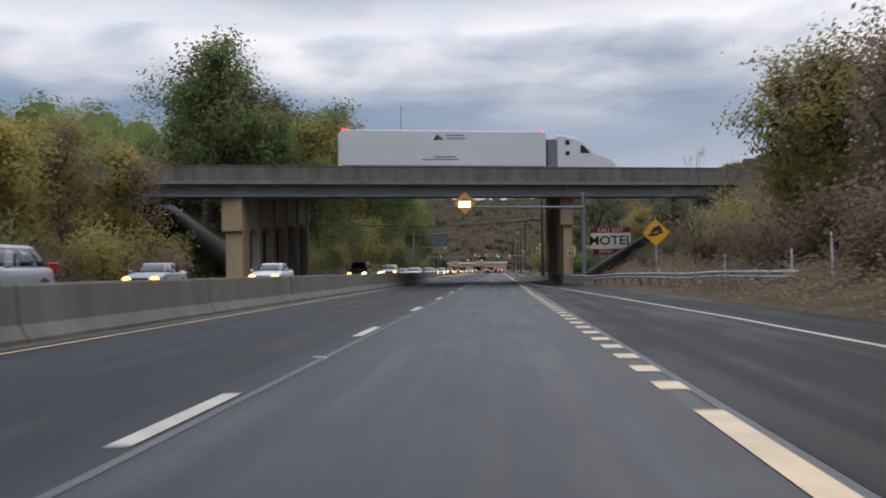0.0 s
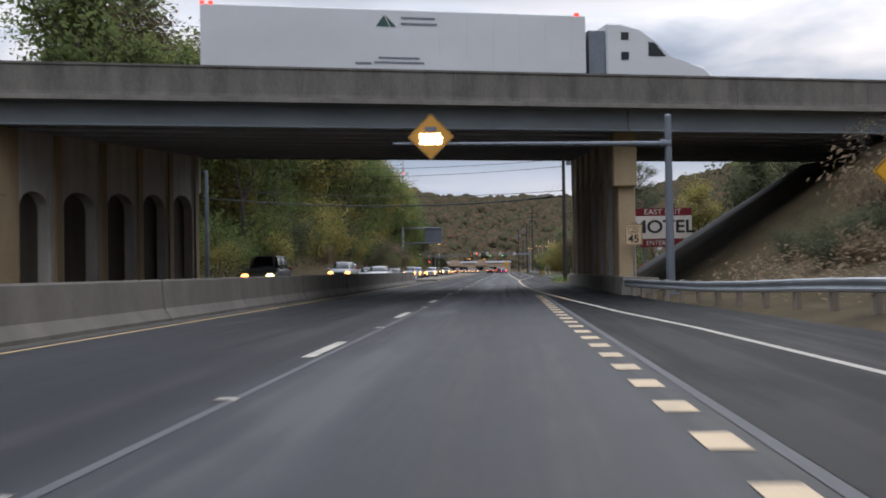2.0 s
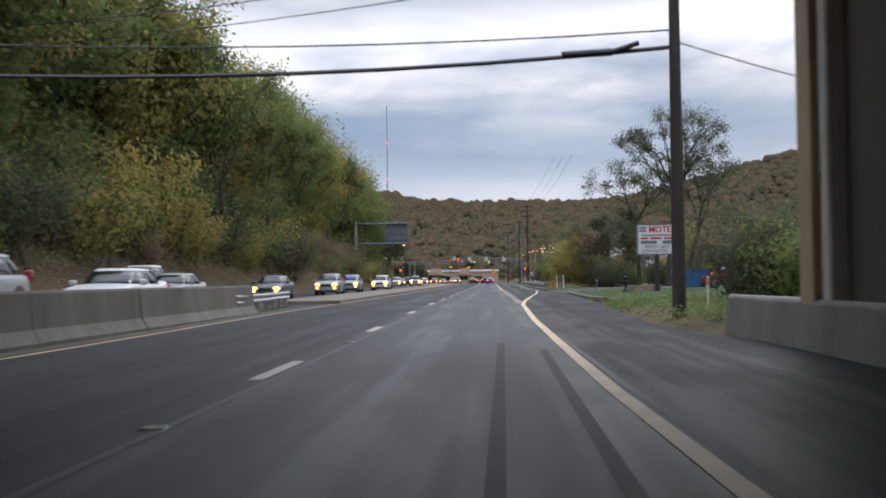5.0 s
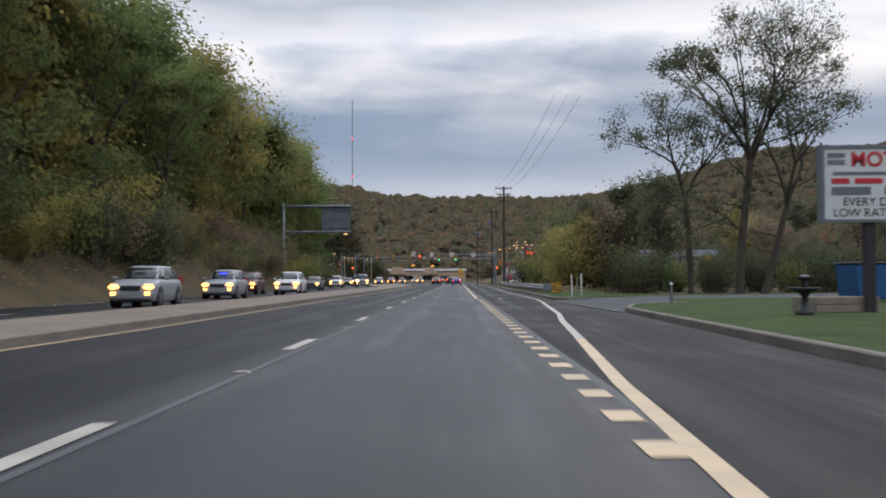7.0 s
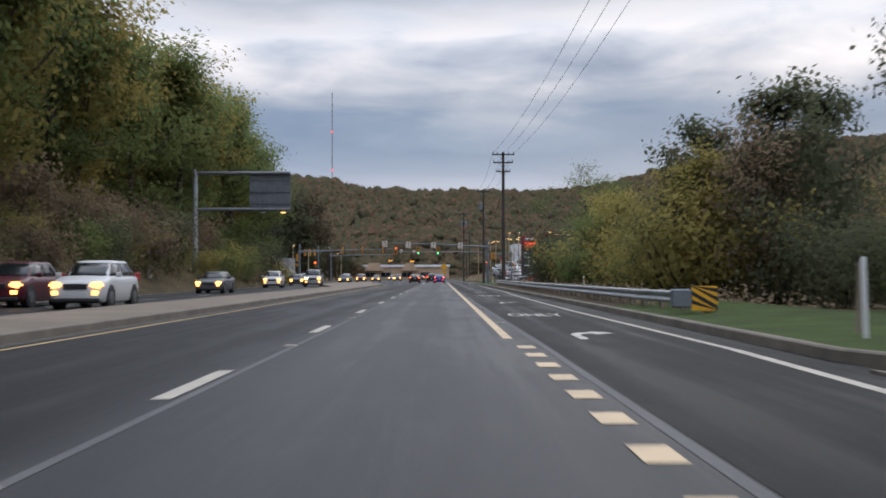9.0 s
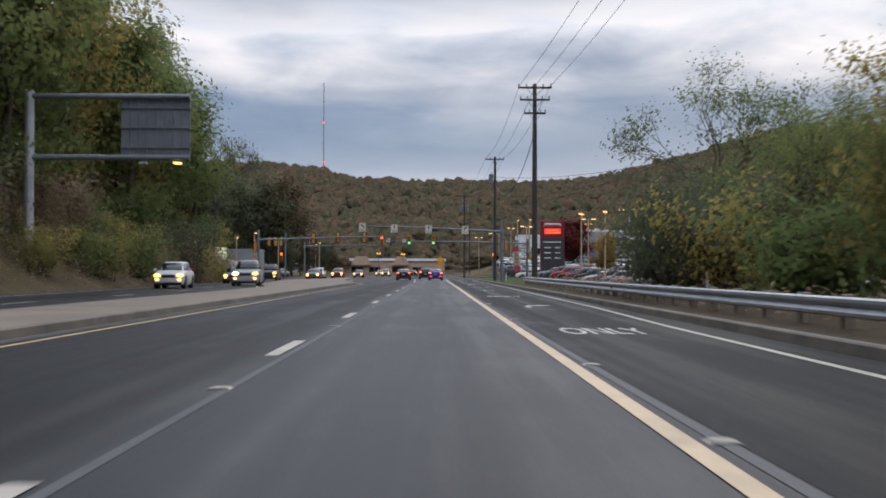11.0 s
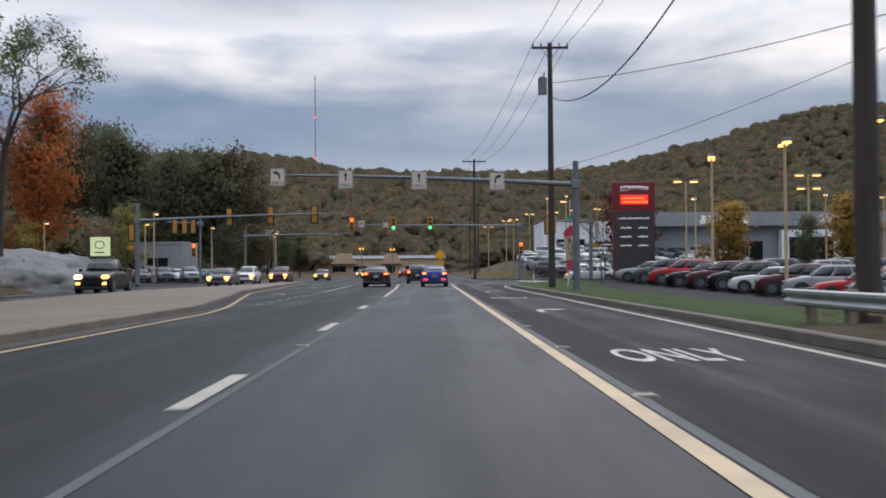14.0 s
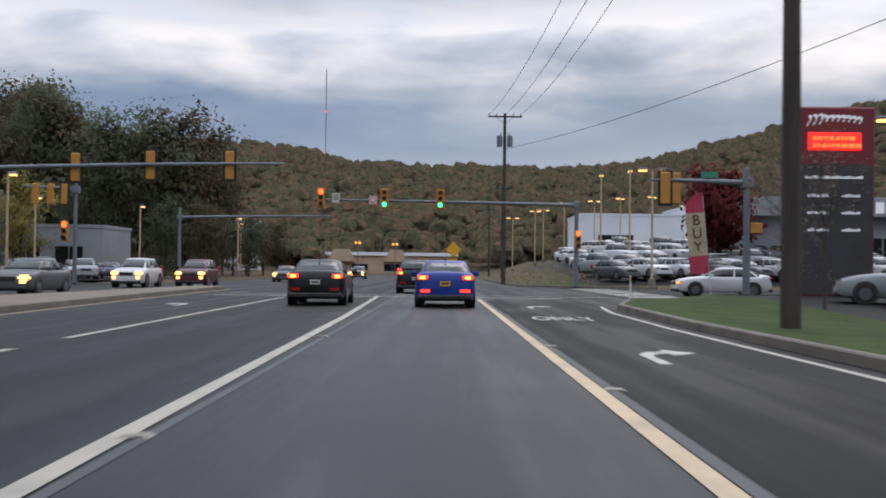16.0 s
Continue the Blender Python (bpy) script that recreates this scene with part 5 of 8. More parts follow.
# ---------------------------------------------------------------- wooded hills in the distance
def forest(name, seed, x0, x1, y0, y1, n, leaf, label, s0=4.0, s1=7.5, quads=130, fine=1.0, lumps=2):
    """Far woodland nobody could count: crowns of loose leaf sprays over the hill, in one mesh."""
    rng = random.Random(seed)
    verts, faces, normals = [], [], []
    ball = bmesh.new()
    bmesh.ops.create_icosphere(ball, subdivisions=lumps, radius=1.0)
    shell = [v.co.copy() for v in ball.verts]
    caps = [tuple(v.index for v in f.verts) for f in ball.faces if min(v.co.z for v in f.verts) > -0.65]
    ball.free()
    for _ in range(n):
        x, y = rng.uniform(x0, x1), rng.uniform(y0, y1)
        g = land(x, y)
        r = rng.uniform(s0, s1)
        h = r * rng.uniform(0.9, 1.25)
        top = Vector((x, y, g + h * 0.75))
        # the dense heart of the crown, lumpy, under the loose sprays
        i = len(verts)
        for q in shell:
            k = (0.74 if quads < 100 else 0.58) + 0.34 * noise.noise(q * 1.9 + Vector((x, y, 0)))
            verts.append(tuple(top + Vector((q.x * r * 0.8, q.y * r * 0.8, q.z * h * 0.66)) * k))
            normals.append((q * 0.24 + Vector((0, 0, 0.85))).normalized())
        faces += [tuple(i + j for j in f) for f in caps]
        for _ in range(quads):
            a, e = rng.uniform(0, 6.283), rng.uniform(-0.6, 1.57)
            k = rng.uniform(0.7, 1.0) + 0.16 * noise.noise((math.cos(a) * 2, math.sin(a) * 2 + e * 2, x))
            p = top + Vector((math.cos(a) * math.cos(e) * r * 0.74, math.sin(a) * math.cos(e) * r * 0.74, math.sin(e) * h * 0.64)) * k
            nn = (p - top).normalized() + Vector((rng.gauss(0, 0.2), rng.gauss(0, 0.2), rng.gauss(0.3, 0.2)))
            u = nn.cross(Vector((rng.uniform(-1, 1), rng.uniform(-1, 1), rng.uniform(-1, 1)))).normalized()
            w = u.cross(nn).normalized()
            s = r * rng.uniform(0.06, 0.12) * fine
            i = len(verts)
            verts += [tuple(p - u * s), tuple(p + w * s * 0.8), tuple(p + u * s), tuple(p - w * s * 0.8)]
            faces.append((i, i + 1, i + 2, i + 3))
            normals += [((p - top).normalized() * 0.4 + nn.normalized() * 0.2 + Vector((0, 0, 0.7))).normalized()] * 4
    me = bpy.data.meshes.new(name)
    me.from_pydata(verts, [], faces)
    me.materials.append(LEAF[leaf])
    me.normals_split_custom_set_from_vertices(normals)
    return tagged(new(name, me), label, "woodland", kind="stuff")


forest("hill_woodland", 31, -420, 420, 640, 1010, 10000, "forest", "autumn woodland covering the far hill", 3.4, 7.6, 13, 0.9)
forest("hill_woodland", 32, -260, -22, 585, 680, 420, "forest", "autumn woodland at the foot of the hill", 3.5, 7, 44, 0.7)
forest("hill_woodland", 33, 10, 300, 570, 680, 480, "forest", "autumn woodland at the foot of the hill", 3, 5.5, 36, 0.8)
forest("hill_woodland", 40, -70, 70, 616, 660, 160, "forest", "low woods behind the retail building", 3, 6, 40, 0.7)
forest("bank_woodland", 34, -190, -50, 440, 600, 420, "hill_green", "dark green woodland on the hillside", 4.5, 8, 190, 0.8)
forest("bank_woodland", 43, 98, 240, 300, 580, 520, "forest", "rusty autumn woodland on the hillside above the car lot", 4, 7.5, 110, 0.85)
forest("bank_woodland", 35, 98, 240, 300, 580, 520, "hill_green", "green woodland on the hillside above the car lot", 4, 7.5, 110, 0.85)
forest("bank_woodland", 36, -120, -38, 110, 345, 330, "green", "green woodland behind the roadside trees", 5, 8, 280, 0.5)
forest("bank_woodland", 37, -110, -46, -20, 70, 90, "green", "green woodland behind the roadside trees", 2.5, 4, 200, 0.7)
forest("bank_woodland", 38, 30, 110, -20, 62, 140, "brown", "brown woodland above the cutting", 3, 5, 240, 0.55)
forest("bank_woodland", 39, 36, 140, 225, 290, 260, "forest", "brown woodland behind the motel drive", 3.5, 6, 90, 0.7)


def brush(name, seed, x0, x1, y0, y1, n, leaf, label, s=0.5):
    """Low tangled growth on a bank."""
    rng = random.Random(seed)
    pts = []
    for _ in range(n):
        x, y = rng.uniform(x0, x1), rng.uniform(y0, y1)
        pts.append(Vector((x, y, max(0.0, land(x, y)) + rng.uniform(0.05, 0.5) * s)))
    return tagged(new(name, leaf_mesh(pts, 14, 0.4 * s, 0.075, rng, name, LEAF[leaf])), label, "undergrowth", kind="stuff")


brush("undergrowth", 51, 8.6, 16, 18, 81, 1500, "brown", "dry brown brush on the cutting", 1.0)
brush("undergrowth", 52, -28, -19.6, 118, 336, 5200, "brown", "dry brown brush below the woods", 1.8)
brush("undergrowth", 57, -30, -20.2, 120, 336, 5200, "green", "green undergrowth on the wooded bank", 2.6)
brush("undergrowth", 53, 7.2, 11, 212, 304, 1100, "brown", "rough brown weeds behind the guardrail", 0.7)
brush("undergrowth", 54, -24, -19.6, 20, 80, 500, "green", "green weeds below the bank", 0.8)
brush("undergrowth", 55, 7, 13, 408, 450, 420, "brown", "dry brush on the bank past the junction", 1.2)
brush("undergrowth", 56, 5.4, 12, 124, 150, 500, "green", "grass and weeds by the pole", 0.35)
# gravel heap beside the other carriageway
bm = bmesh.new()
bmesh.ops.create_icosphere(bm, subdivisions=5, radius=1.0)
for v in bm.verts:
    k = 1 + 0.14 * noise.noise(v.co * 2.5) + 0.06 * noise.noise(v.co * 9) + 0.035 * noise.noise(v.co * 24)
    v.co = Vector((v.co.x * 5.5 * k, v.co.y * 13 * k, max(v.co.z, -0.2) * 2.6 * k))
heap = solid("gravel_heap", bm, GRAVEL, "heap of grey gravel beside the road", "gravel", smooth=True)
heap.location = (-26.6, 353, 0.1)

# ---------------------------------------------------------------- vehicles
SHAPES = {  # length, width, height, hood height, belt height, cowl y, roof front y, roof rear y, tail base y, deck height, wheel radius
    "sedan": (4.75, 1.84, 1.46, 0.98, 0.98, 0.95, 0.25, -1.25, -1.95, 1.06, 0.33),
    "suv": (4.6, 1.9, 1.68, 1.1, 1.1, 1.15, 0.35, -1.62, -2.16, 1.15, 0.37),
    "van": (4.9, 1.9, 1.85, 1.02, 1.1, 1.35, 0.75, -2.25, -2.38, 1.1, 0.34),
    "pickup": (5.7, 2.0, 1.92, 1.2, 1.22, 1.05, 0.45, -0.75, -1.05, 1.2, 0.41),
}


def make_car(shape, mode, colour, label, name="car", category="car", plate=PLATE_WHITE, group="traffic"):
    """A car that faces +y: body shell, glasshouse, panes, wheels, lamps, bumpers, mirrors. mode: away, oncoming or parked."""
    L, W, H, hood, belt, cowl, rf, rr, tail, deck, wr = SHAPES[shape]
    f, r, w = L / 2, -L / 2, W / 2
    car = thing(name, label, category, group)
    # body shell: rounded sections along the length
    if shape in ("sedan", "pickup"):
        tops = [(r, 0.6), (r + 0.03, 0.8), (r + 0.06, deck - 0.1), (r + 0.13, deck - 0.02), (r + 0.3, deck + 0.01), (tail, deck + 0.01)]
    else:
        tops = [(r, 0.6), (r + 0.03, 0.82), (r + 0.07, belt - 0.1), (r + 0.12, belt - 0.03), (tail + 0.02, belt)]
    tops += [(tail + 0.3, belt), (0, belt), (cowl - 0.1, belt), (cowl + 0.1, hood), (f - 0.75, hood - 0.07), (f - 0.4, hood - 0.13), (f - 0.2, hood - 0.21), (f - 0.09, hood - 0.32), (f - 0.03, 0.6), (f, 0.5)]
    PROFILE = ((0.78, 0.0, 0), (0.92, 0.04, 0), (0.975, 0.16, 0), (1.0, 0.5, 0), (0.99, 0.72, 0), (0.965, 0.88, 0), (0.925, 0.965, 0), (0.85, 1.0, 0), (0.6, 1.0, 0.022), (0.3, 1.0, 0.034))
    bm = bmesh.new()
    rows = []
    for y, zt in tops:
        e = min(y - r, f - y)
        ww = w * (0.8 + 0.2 * (1 - (1 - min(1, e / 0.6)) ** 2.6))
        zb = 0.2 + 0.1 * (1 - smooth(0, 0.35, e))
        half = [(k * ww, zb + (zt - zb) * q + lift) for k, q, lift in PROFILE]
        rows.append([bm.verts.new((-x, y, z)) for x, z in half] + [bm.verts.new((0, y, zt + 0.038))] + [bm.verts.new((x, y, z)) for x, z in half[::-1]])
    for a, b in zip(rows, rows[1:]):
        for i in range(len(a) - 1):
            bm.faces.new((a[i], a[i + 1], b[i + 1], b[i]))
        bm.faces.new((a[-1], a[0], b[0], b[-1]))
    bm.faces.new(rows[0])
    bm.faces.new(rows[-1][::-1])
    # glasshouse: rounded outlines that lean in towards the roof
    zlo, zhi, POW = belt - 0.03, H - 0.06, 5.0

    def level(v):
        ease = v ** (1.18 if shape == "sedan" else 1.35)
        y0, y1 = tail + (rr - tail) * ease, cowl + (rf - cowl) * v ** 1.08
        return (y0 + y1) / 2, (y1 - y0) / 2, w * (0.9 + (0.7 - 0.9) * v ** 1.15), zlo + (zhi - zlo) * v

    def side_x(v, y):
        yc, ly, wx, z = level(v)
        k = min(1.0, abs(y - yc) / ly)
        return Vector((wx * (1 - k ** POW) ** (1 / POW), y, z))

    def end_y(v, kx, front):
        yc, ly, wx, z = level(v)
        q = ly * (1 - min(0.999, abs(kx)) ** POW) ** (1 / POW)
        return Vector((wx * kx, yc + (q if front else -q), z))

    rings = []
    for v, shrink, lift in ((0, 1, 0), (0.3, 1, 0), (0.6, 1, 0), (0.85, 1, 0), (1, 1, 0), (1, 0.93, 0.028), (1, 0.8, 0.046), (1, 0.5, 0.058)):
        yc, ly, wx, z = level(v)
        ring = []
        for i in range(32):
            t = 2 * math.pi * (i + 0.5) / 32
            c, q = math.cos(t), math.sin(t)
            ring.append(bm.verts.new((shrink * wx * math.copysign(abs(c) ** (2 / POW), c), yc + shrink * ly * math.copysign(abs(q) ** (2 / POW), q), z + lift)))
        rings.append(ring)
    for a, b in zip(rings, rings[1:]):
        for i in range(32):
            bm.faces.new((a[i], a[(i + 1) % 32], b[(i + 1) % 32], b[i]))
    bm.faces.new(rings[-1])
    if shape == "pickup":
        for x0, x1, y0, y1 in ((-0.95 * w, -0.8 * w, r + 0.1, tail), (0.8 * w, 0.95 * w, r + 0.1, tail)):
            box(bm, x0, x1, y0, y1, deck - 0.1, deck + 0.12)
    body = part("body", bm, PAINT, car, smooth=True)
    body.color = colour
    body.data.set_sharp_from_angle(angle=radians(42))

    # panes: patches of the same surface, a little proud of it
    def patch(name, grid, out, label=""):
        bm = bmesh.new()
        top = [[bm.verts.new(p + out(p)) for p in row] for row in grid]
        low = [[bm.verts.new(p - out(p) * 0.6) for p in row] for row in grid]
        for i in range(len(grid) - 1):
            for j in range(len(grid[0]) - 1):
                bm.faces.new((top[i][j], top[i][j + 1], top[i + 1][j + 1], top[i + 1][j]))
        loop = lambda g: [(i, 0) for i in range(len(g))] + [(len(g) - 1, j) for j in range(1, len(g[0]))] + [(i, len(g[0]) - 1) for i in range(len(g) - 2, -1, -1)] + [(0, j) for j in range(len(g[0]) - 2, 0, -1)]
        ids = loop(grid)
        for (i, j), (k, l) in zip(ids, ids[1:] + ids[:1]):
            bm.faces.new((top[i][j], top[k][l], low[k][l], low[i][j]))
        return part(name, bm, GLASS_DARK, car, label, smooth=True)

    VS = (0.1, 0.35, 0.6, 0.92)
    for front, nm, lab in ((True, "windscreen", "dark tinted windscreen"), (False, "rear_window", "")):
        lim = 0.9 if front else 0.86
        lo = 0.1 if front or shape == "sedan" else 0.16
        patch(nm, [[end_y(lo + (v - 0.1) * (0.92 - lo) / 0.82, lim * k / 4, front) for k in range(-4, 5)] for v in VS], lambda p, s=(1 if front else -1): Vector((0, 0.012 * s, 0.012)), lab)
    for s in (-1, 1):
        cuts = ((0.07, 0.31), (0.345, 0.63), (0.665, 0.93)) if shape in ("suv", "van") else ((0.12, 0.49), (0.53, 0.92))
        for u0, u1 in cuts:
            rows = []
            for v in VS:
                yc, ly, wx, z = level(v)
                rows.append([side_x(v, yc - ly + 2 * ly * (u0 + (u1 - u0) * k / 3)) for k in range(4)])
            rows = [[Vector((s * p.x, p.y, p.z)) for p in row] for row in rows]
            patch("side_window", rows, lambda p, s=s: Vector((0.012 * s, 0, 0.006)))
        if mode == "far":
            for y0, y1, zz, mt, nm in ((f - 0.3, f - 0.03, hood - 0.36, LENS_CLEAR, "headlight"), (r - 0.01, r + 0.14, deck - 0.22, LENS_RED_OFF, "tail_light")):
                bm = bmesh.new()
                box(bm, min(s * 0.58 * w, s * 0.9 * w), max(s * 0.58 * w, s * 0.9 * w), y0, y1, zz, zz + 0.16)
                part(nm, bm, mt, car)
            for yy in (f - 0.92, r + 0.95):
                bm = bmesh.new()
                rod(bm, (s * (w - 0.24), yy, wr), (s * (w + 0.006), yy, wr), wr, n=16)
                part("wheel", bm, RUBBER, car)
            continue
        # mirror
        bm = bmesh.new()
        box(bm, min(s * w, s * (w + 0.2)), max(s * w, s * (w + 0.2)), cowl - 0.32, cowl - 0.2, belt - 0.02, belt + 0.14)
        bevelled(bm, 0.03)
        m = part("mirror", bm, PAINT, car)
        m.color = colour
        # lamps
        lit_on, lit_rear = mode == "oncoming", mode == "away"
        bm = bmesh.new()
        hz = hood - 0.34
        # lit headlights are drawn larger, their bloom put into the shape
        k0, k1 = (0.5, 0.93) if lit_on else (0.52, 0.9)
        box(bm, min(s * k0 * w, s * k1 * w), max(s * k0 * w, s * k1 * w), f - 0.32, f - (0.0 if lit_on else 0.025), hz - (0.06 if lit_on else 0.03), hz + (0.16 if lit_on else 0.13))
        bevelled(bm, 0.07 if lit_on else 0.03, 2)
        part("headlight", bm, (HEADLAMP if RNG.random() < 0.5 else HEADLAMP_WARM) if lit_on else LENS_CLEAR, car, "bright lit headlight" if lit_on else "")
        # fog lights added to every lit car to strengthen its glow
        if lit_on:
            bm = bmesh.new()
            box(bm, min(s * 0.6 * w, s * 0.82 * w), max(s * 0.6 * w, s * 0.82 * w), f - 0.1, f + 0.01, 0.48, 0.62)
            part("fog_light", bm, HEADLAMP_WARM, car, "lit amber fog light")
        bm = bmesh.new()
        tz = deck - 0.22
        if shape == "sedan":
            box(bm, min(s * 0.57 * w, s * 0.92 * w), max(s * 0.57 * w, s * 0.92 * w), r - 0.01, r + 0.14, tz + 0.02, tz + 0.145)
        else:
            box(bm, min(s * 0.74 * w, s * 0.94 * w), max(s * 0.74 * w, s * 0.94 * w), r - 0.01, r + 0.14, tz, tz + 0.3)
        bevelled(bm, 0.02)
        tl = part("tail_light", bm, LENS_RED if lit_rear else LENS_RED_OFF, car, "glowing red tail light" if lit_rear else "")
        if lit_rear:
            bm = bmesh.new()
            box(bm, min(s * 0.66 * w, s * 0.84 * w), max(s * 0.66 * w, s * 0.84 * w), r - 0.022, r, tz + 0.03, tz + 0.12)
            part("brake_bulb", bm, LENS_AMBER, tl, "bright orange bulb")
            # with the orange plate the reflector emits, standing for light thrown back
            bm = bmesh.new()
            box(bm, min(s * 0.5 * w, s * 0.82 * w), max(s * 0.5 * w, s * 0.82 * w), r - 0.02, r + 0.05, 0.47, 0.56)
            part("reflector", bm, LENS_RED if plate is PLATE_ORANGE else LENS_RED_OFF, car, "red bumper reflector")
    if mode == "far":
        return car
    # bumpers, grille, plates, sill
    bm = bmesh.new()
    box(bm, -0.9 * w, 0.9 * w, r - 0.03, r + 0.2, 0.24, 0.42)
    bevelled(bm, 0.05)
    part("rear_bumper", bm, TRIM_BLACK, car, "black lower rear bumper")
    bm = bmesh.new()
    box(bm, -0.84 * w, 0.84 * w, f - 0.2, f + 0.03, 0.22, 0.4)
    bevelled(bm, 0.05)
    part("front_bumper", bm, TRIM_BLACK, car, "black lower front bumper")
    bm = bmesh.new()
    box(bm, -0.42 * w, 0.42 * w, f - 0.12, f + 0.012, hood - 0.42, hood - 0.24)
    bevelled(bm, 0.02)
    part("grille", bm, TRIM_BLACK, car, "dark radiator grille")
    bm = bmesh.new()
    box(bm, -0.155, 0.155, r - 0.03, r + 0.02, 0.66, 0.81)
    pl = part("plate", bm, plate, car, "number plate")
    bm = bmesh.new()
    box(bm, -0.11, 0.11, r - 0.034, r - 0.028, 0.71, 0.76)
    part("plate_bar", bm, TRIM_BLACK, pl)
    if mode == "away":
        bm = bmesh.new()
        rod(bm, (0, rr + 0.25, H - 0.02), (0, rr + 0.05, H + 0.1), 0.02, 0.006, 6)
        part("antenna", bm, TRIM_BLACK, car)
    # wheels
    for yy in (f - 0.92, r + 0.95):
        for s in (-1, 1):
            bm = bmesh.new()
            rod(bm, (s * (w - 0.25), yy, wr + 0.02), (s * (w + 0.004), yy, wr + 0.02), wr + 0.07, n=20)
            part("wheel_arch", bm, TRIM_BLACK, car)
            wheel = new("wheel")
            wheel.parent = car
            wheel.location = (s * (w - 0.1), yy, wr)
            bm = bmesh.new()
            rod(bm, (-0.115, 0, 0), (0.115, 0, 0), wr, n=20)
            bevelled(bm, 0.025)
            part("tyre", bm, RUBBER, wheel)
            bm = bmesh.new()
            rod(bm, (s * 0.09, 0, 0), (s * 0.128, 0, 0), wr * 0.66, wr * 0.6, n=14)
            part("rim", bm, RIM, wheel)
    return car


def recolour(car, colour):
    for o in car.children:
        if o.name.startswith(("body", "mirror")):
            o.color = colour
    return car


WHITE, SILVER, GREY, BLACK, BLUE, RED, MAROON, NAVY = (0.5, 0.5, 0.5, 1), (0.24, 0.25, 0.26, 1), (0.075, 0.08, 0.085, 1), (0.005, 0.005, 0.006, 1), (0.006, 0.032, 0.22, 1), (0.34, 0.012, 0.015, 1), (0.07, 0.01, 0.018, 1), (0.02, 0.03, 0.07, 1)
make_car("sedan", "away", BLUE, "blue sedan with glowing brake lights in the lane", plate=PLATE_ORANGE).matrix_basis = pose(0.57, 359.1, 0.076)
make_car("sedan", "away", BLACK, "black sedan with glowing tail lights in the passing lane").matrix_basis = pose(-3.5, 359.8, 0.076, 0, 0, 1)
make_car("suv", "away", BLACK, "black sport utility vehicle with red brake lights at the junction").matrix_basis = pose(-0.85, 379.5, 0.076)
make_car("suv", "away", GREY, "dark estate car with red tail lights far ahead").matrix_basis = pose(-1.0, 452, 0.076)
make_car("sedan", "away", MAROON, "dark sedan with red tail lights far ahead").matrix_basis = pose(-4.4, 470, 0.076)
ON = {k: make_car(k, "oncoming", WHITE, lab, "pickup_truck" if k == "pickup" else "car", "pickup truck" if k == "pickup" else "car") for k, lab in (
    ("sedan", "oncoming sedan with bright headlights"), ("suv", "oncoming sport utility vehicle with bright headlights"), ("van", "oncoming minivan with bright headlights"), ("pickup", "oncoming pickup truck with bright headlights"))}
ONCOMING = [  # kind, x, y, colour, colour word, turn
    ("suv", -11.9, 185.8, SILVER, "silver", 180), ("suv", -12.6, 204.0, SILVER, "silver", 180), ("suv", -14.9, 222.6, MAROON, "dark red", 180), ("suv", -11.4, 220.6, WHITE, "white", 180),
    ("sedan", -14.3, 254.4, GREY, "grey", 180), ("pickup", -13.6, 303.6, SILVER, "silver", 185), ("suv", -16.1, 291.0, WHITE, "white", 184), ("sedan", -17.6, 320, GREY, "grey", 185),
    ("pickup", -18.2, 344.5, BLACK, "black", 183), ("suv", -17.2, 386.4, WHITE, "white", 180), ("suv", -14.6, 390.4, MAROON, "dark red", 180), ("sedan", -15.6, 366, GREY, "grey", 180), ("sedan", -13.5, 420, GREY, "grey", 180),
    ("suv", -10.5, 465, GREY, "grey", 180), ("sedan", -13.5, 495, SILVER, "silver", 180),
    ("sedan", -12.6, 62, WHITE, "white", 180), ("sedan", -15.9, 51, SILVER, "silver", 180), ("suv", -11.9, 25.6, SILVER, "silver", 180), ("van", -12.3, 99, SILVER, "silver", 180), ("suv", -12.3, 127, SILVER, "silver", 180), ("sedan", -9.9, 131.5, WHITE, "white", 180),
    ("sedan", -12.6, 146, SILVER, "silver", 180), ("pickup", -15.2, 150, WHITE, "white", 180), ("sedan", -12.0, 164, GREY, "grey", 180),
]
taken = set()
for kind, x, y, colour, word, turn in ONCOMING:
    m = pose(x, y, crest(y) + camber(x, y) + 0.002, 0, 0, turn)
    if kind in taken:
        c = copy_thing(ON[kind], m)
    else:
        c = ON[kind]
        c.matrix_basis = m
        taken.add(kind)
    recolour(c, colour)
    if y == 204.0:
        bm = bmesh.new()
        box(bm, -0.24, 0.2, 0.74, 0.8, 1.43, 1.5)
        part("dash_light", bevelled(bm, 0.015), DASH_BLUE, c, "glowing blue light behind the windscreen")
    kindword = {"sedan": "sedan", "suv": "sport utility vehicle", "van": "minivan", "pickup": "pickup truck"}[kind]
    tagged(c, f"{word} {kindword} with bright headlights coming the other way")

# ---------------------------------------------------------------- lorry on the overpass
lorry = thing("lorry", "white articulated lorry crossing the overpass", "lorry")
DECK_D = 4.6
ang = math.degrees(math.atan(SKEW))
lx, ly, lz = on_bridge(-12.0, DECK_D, 8.06)
lorry.matrix_basis = pose(lx, ly, lz + 0.02, 0, 0, ang)
bm = bmesh.new()
box(bm, 0, 16.9, -1.3, 1.3, 1.15, 4.12)
bevelled(bm, 0.05)
trailer = part("trailer", bm, TRAILER_WHITE, lorry, "long white box trailer")
for k in range(14):
    bm = bmesh.new()
    box(bm, 0.6 + 1.2 * k, 0.63 + 1.2 * k, -1.312, -1.298, 1.2, 4.05)
    part("panel_rib", bm, TRAILER_WHITE, trailer)
bm = bmesh.new()
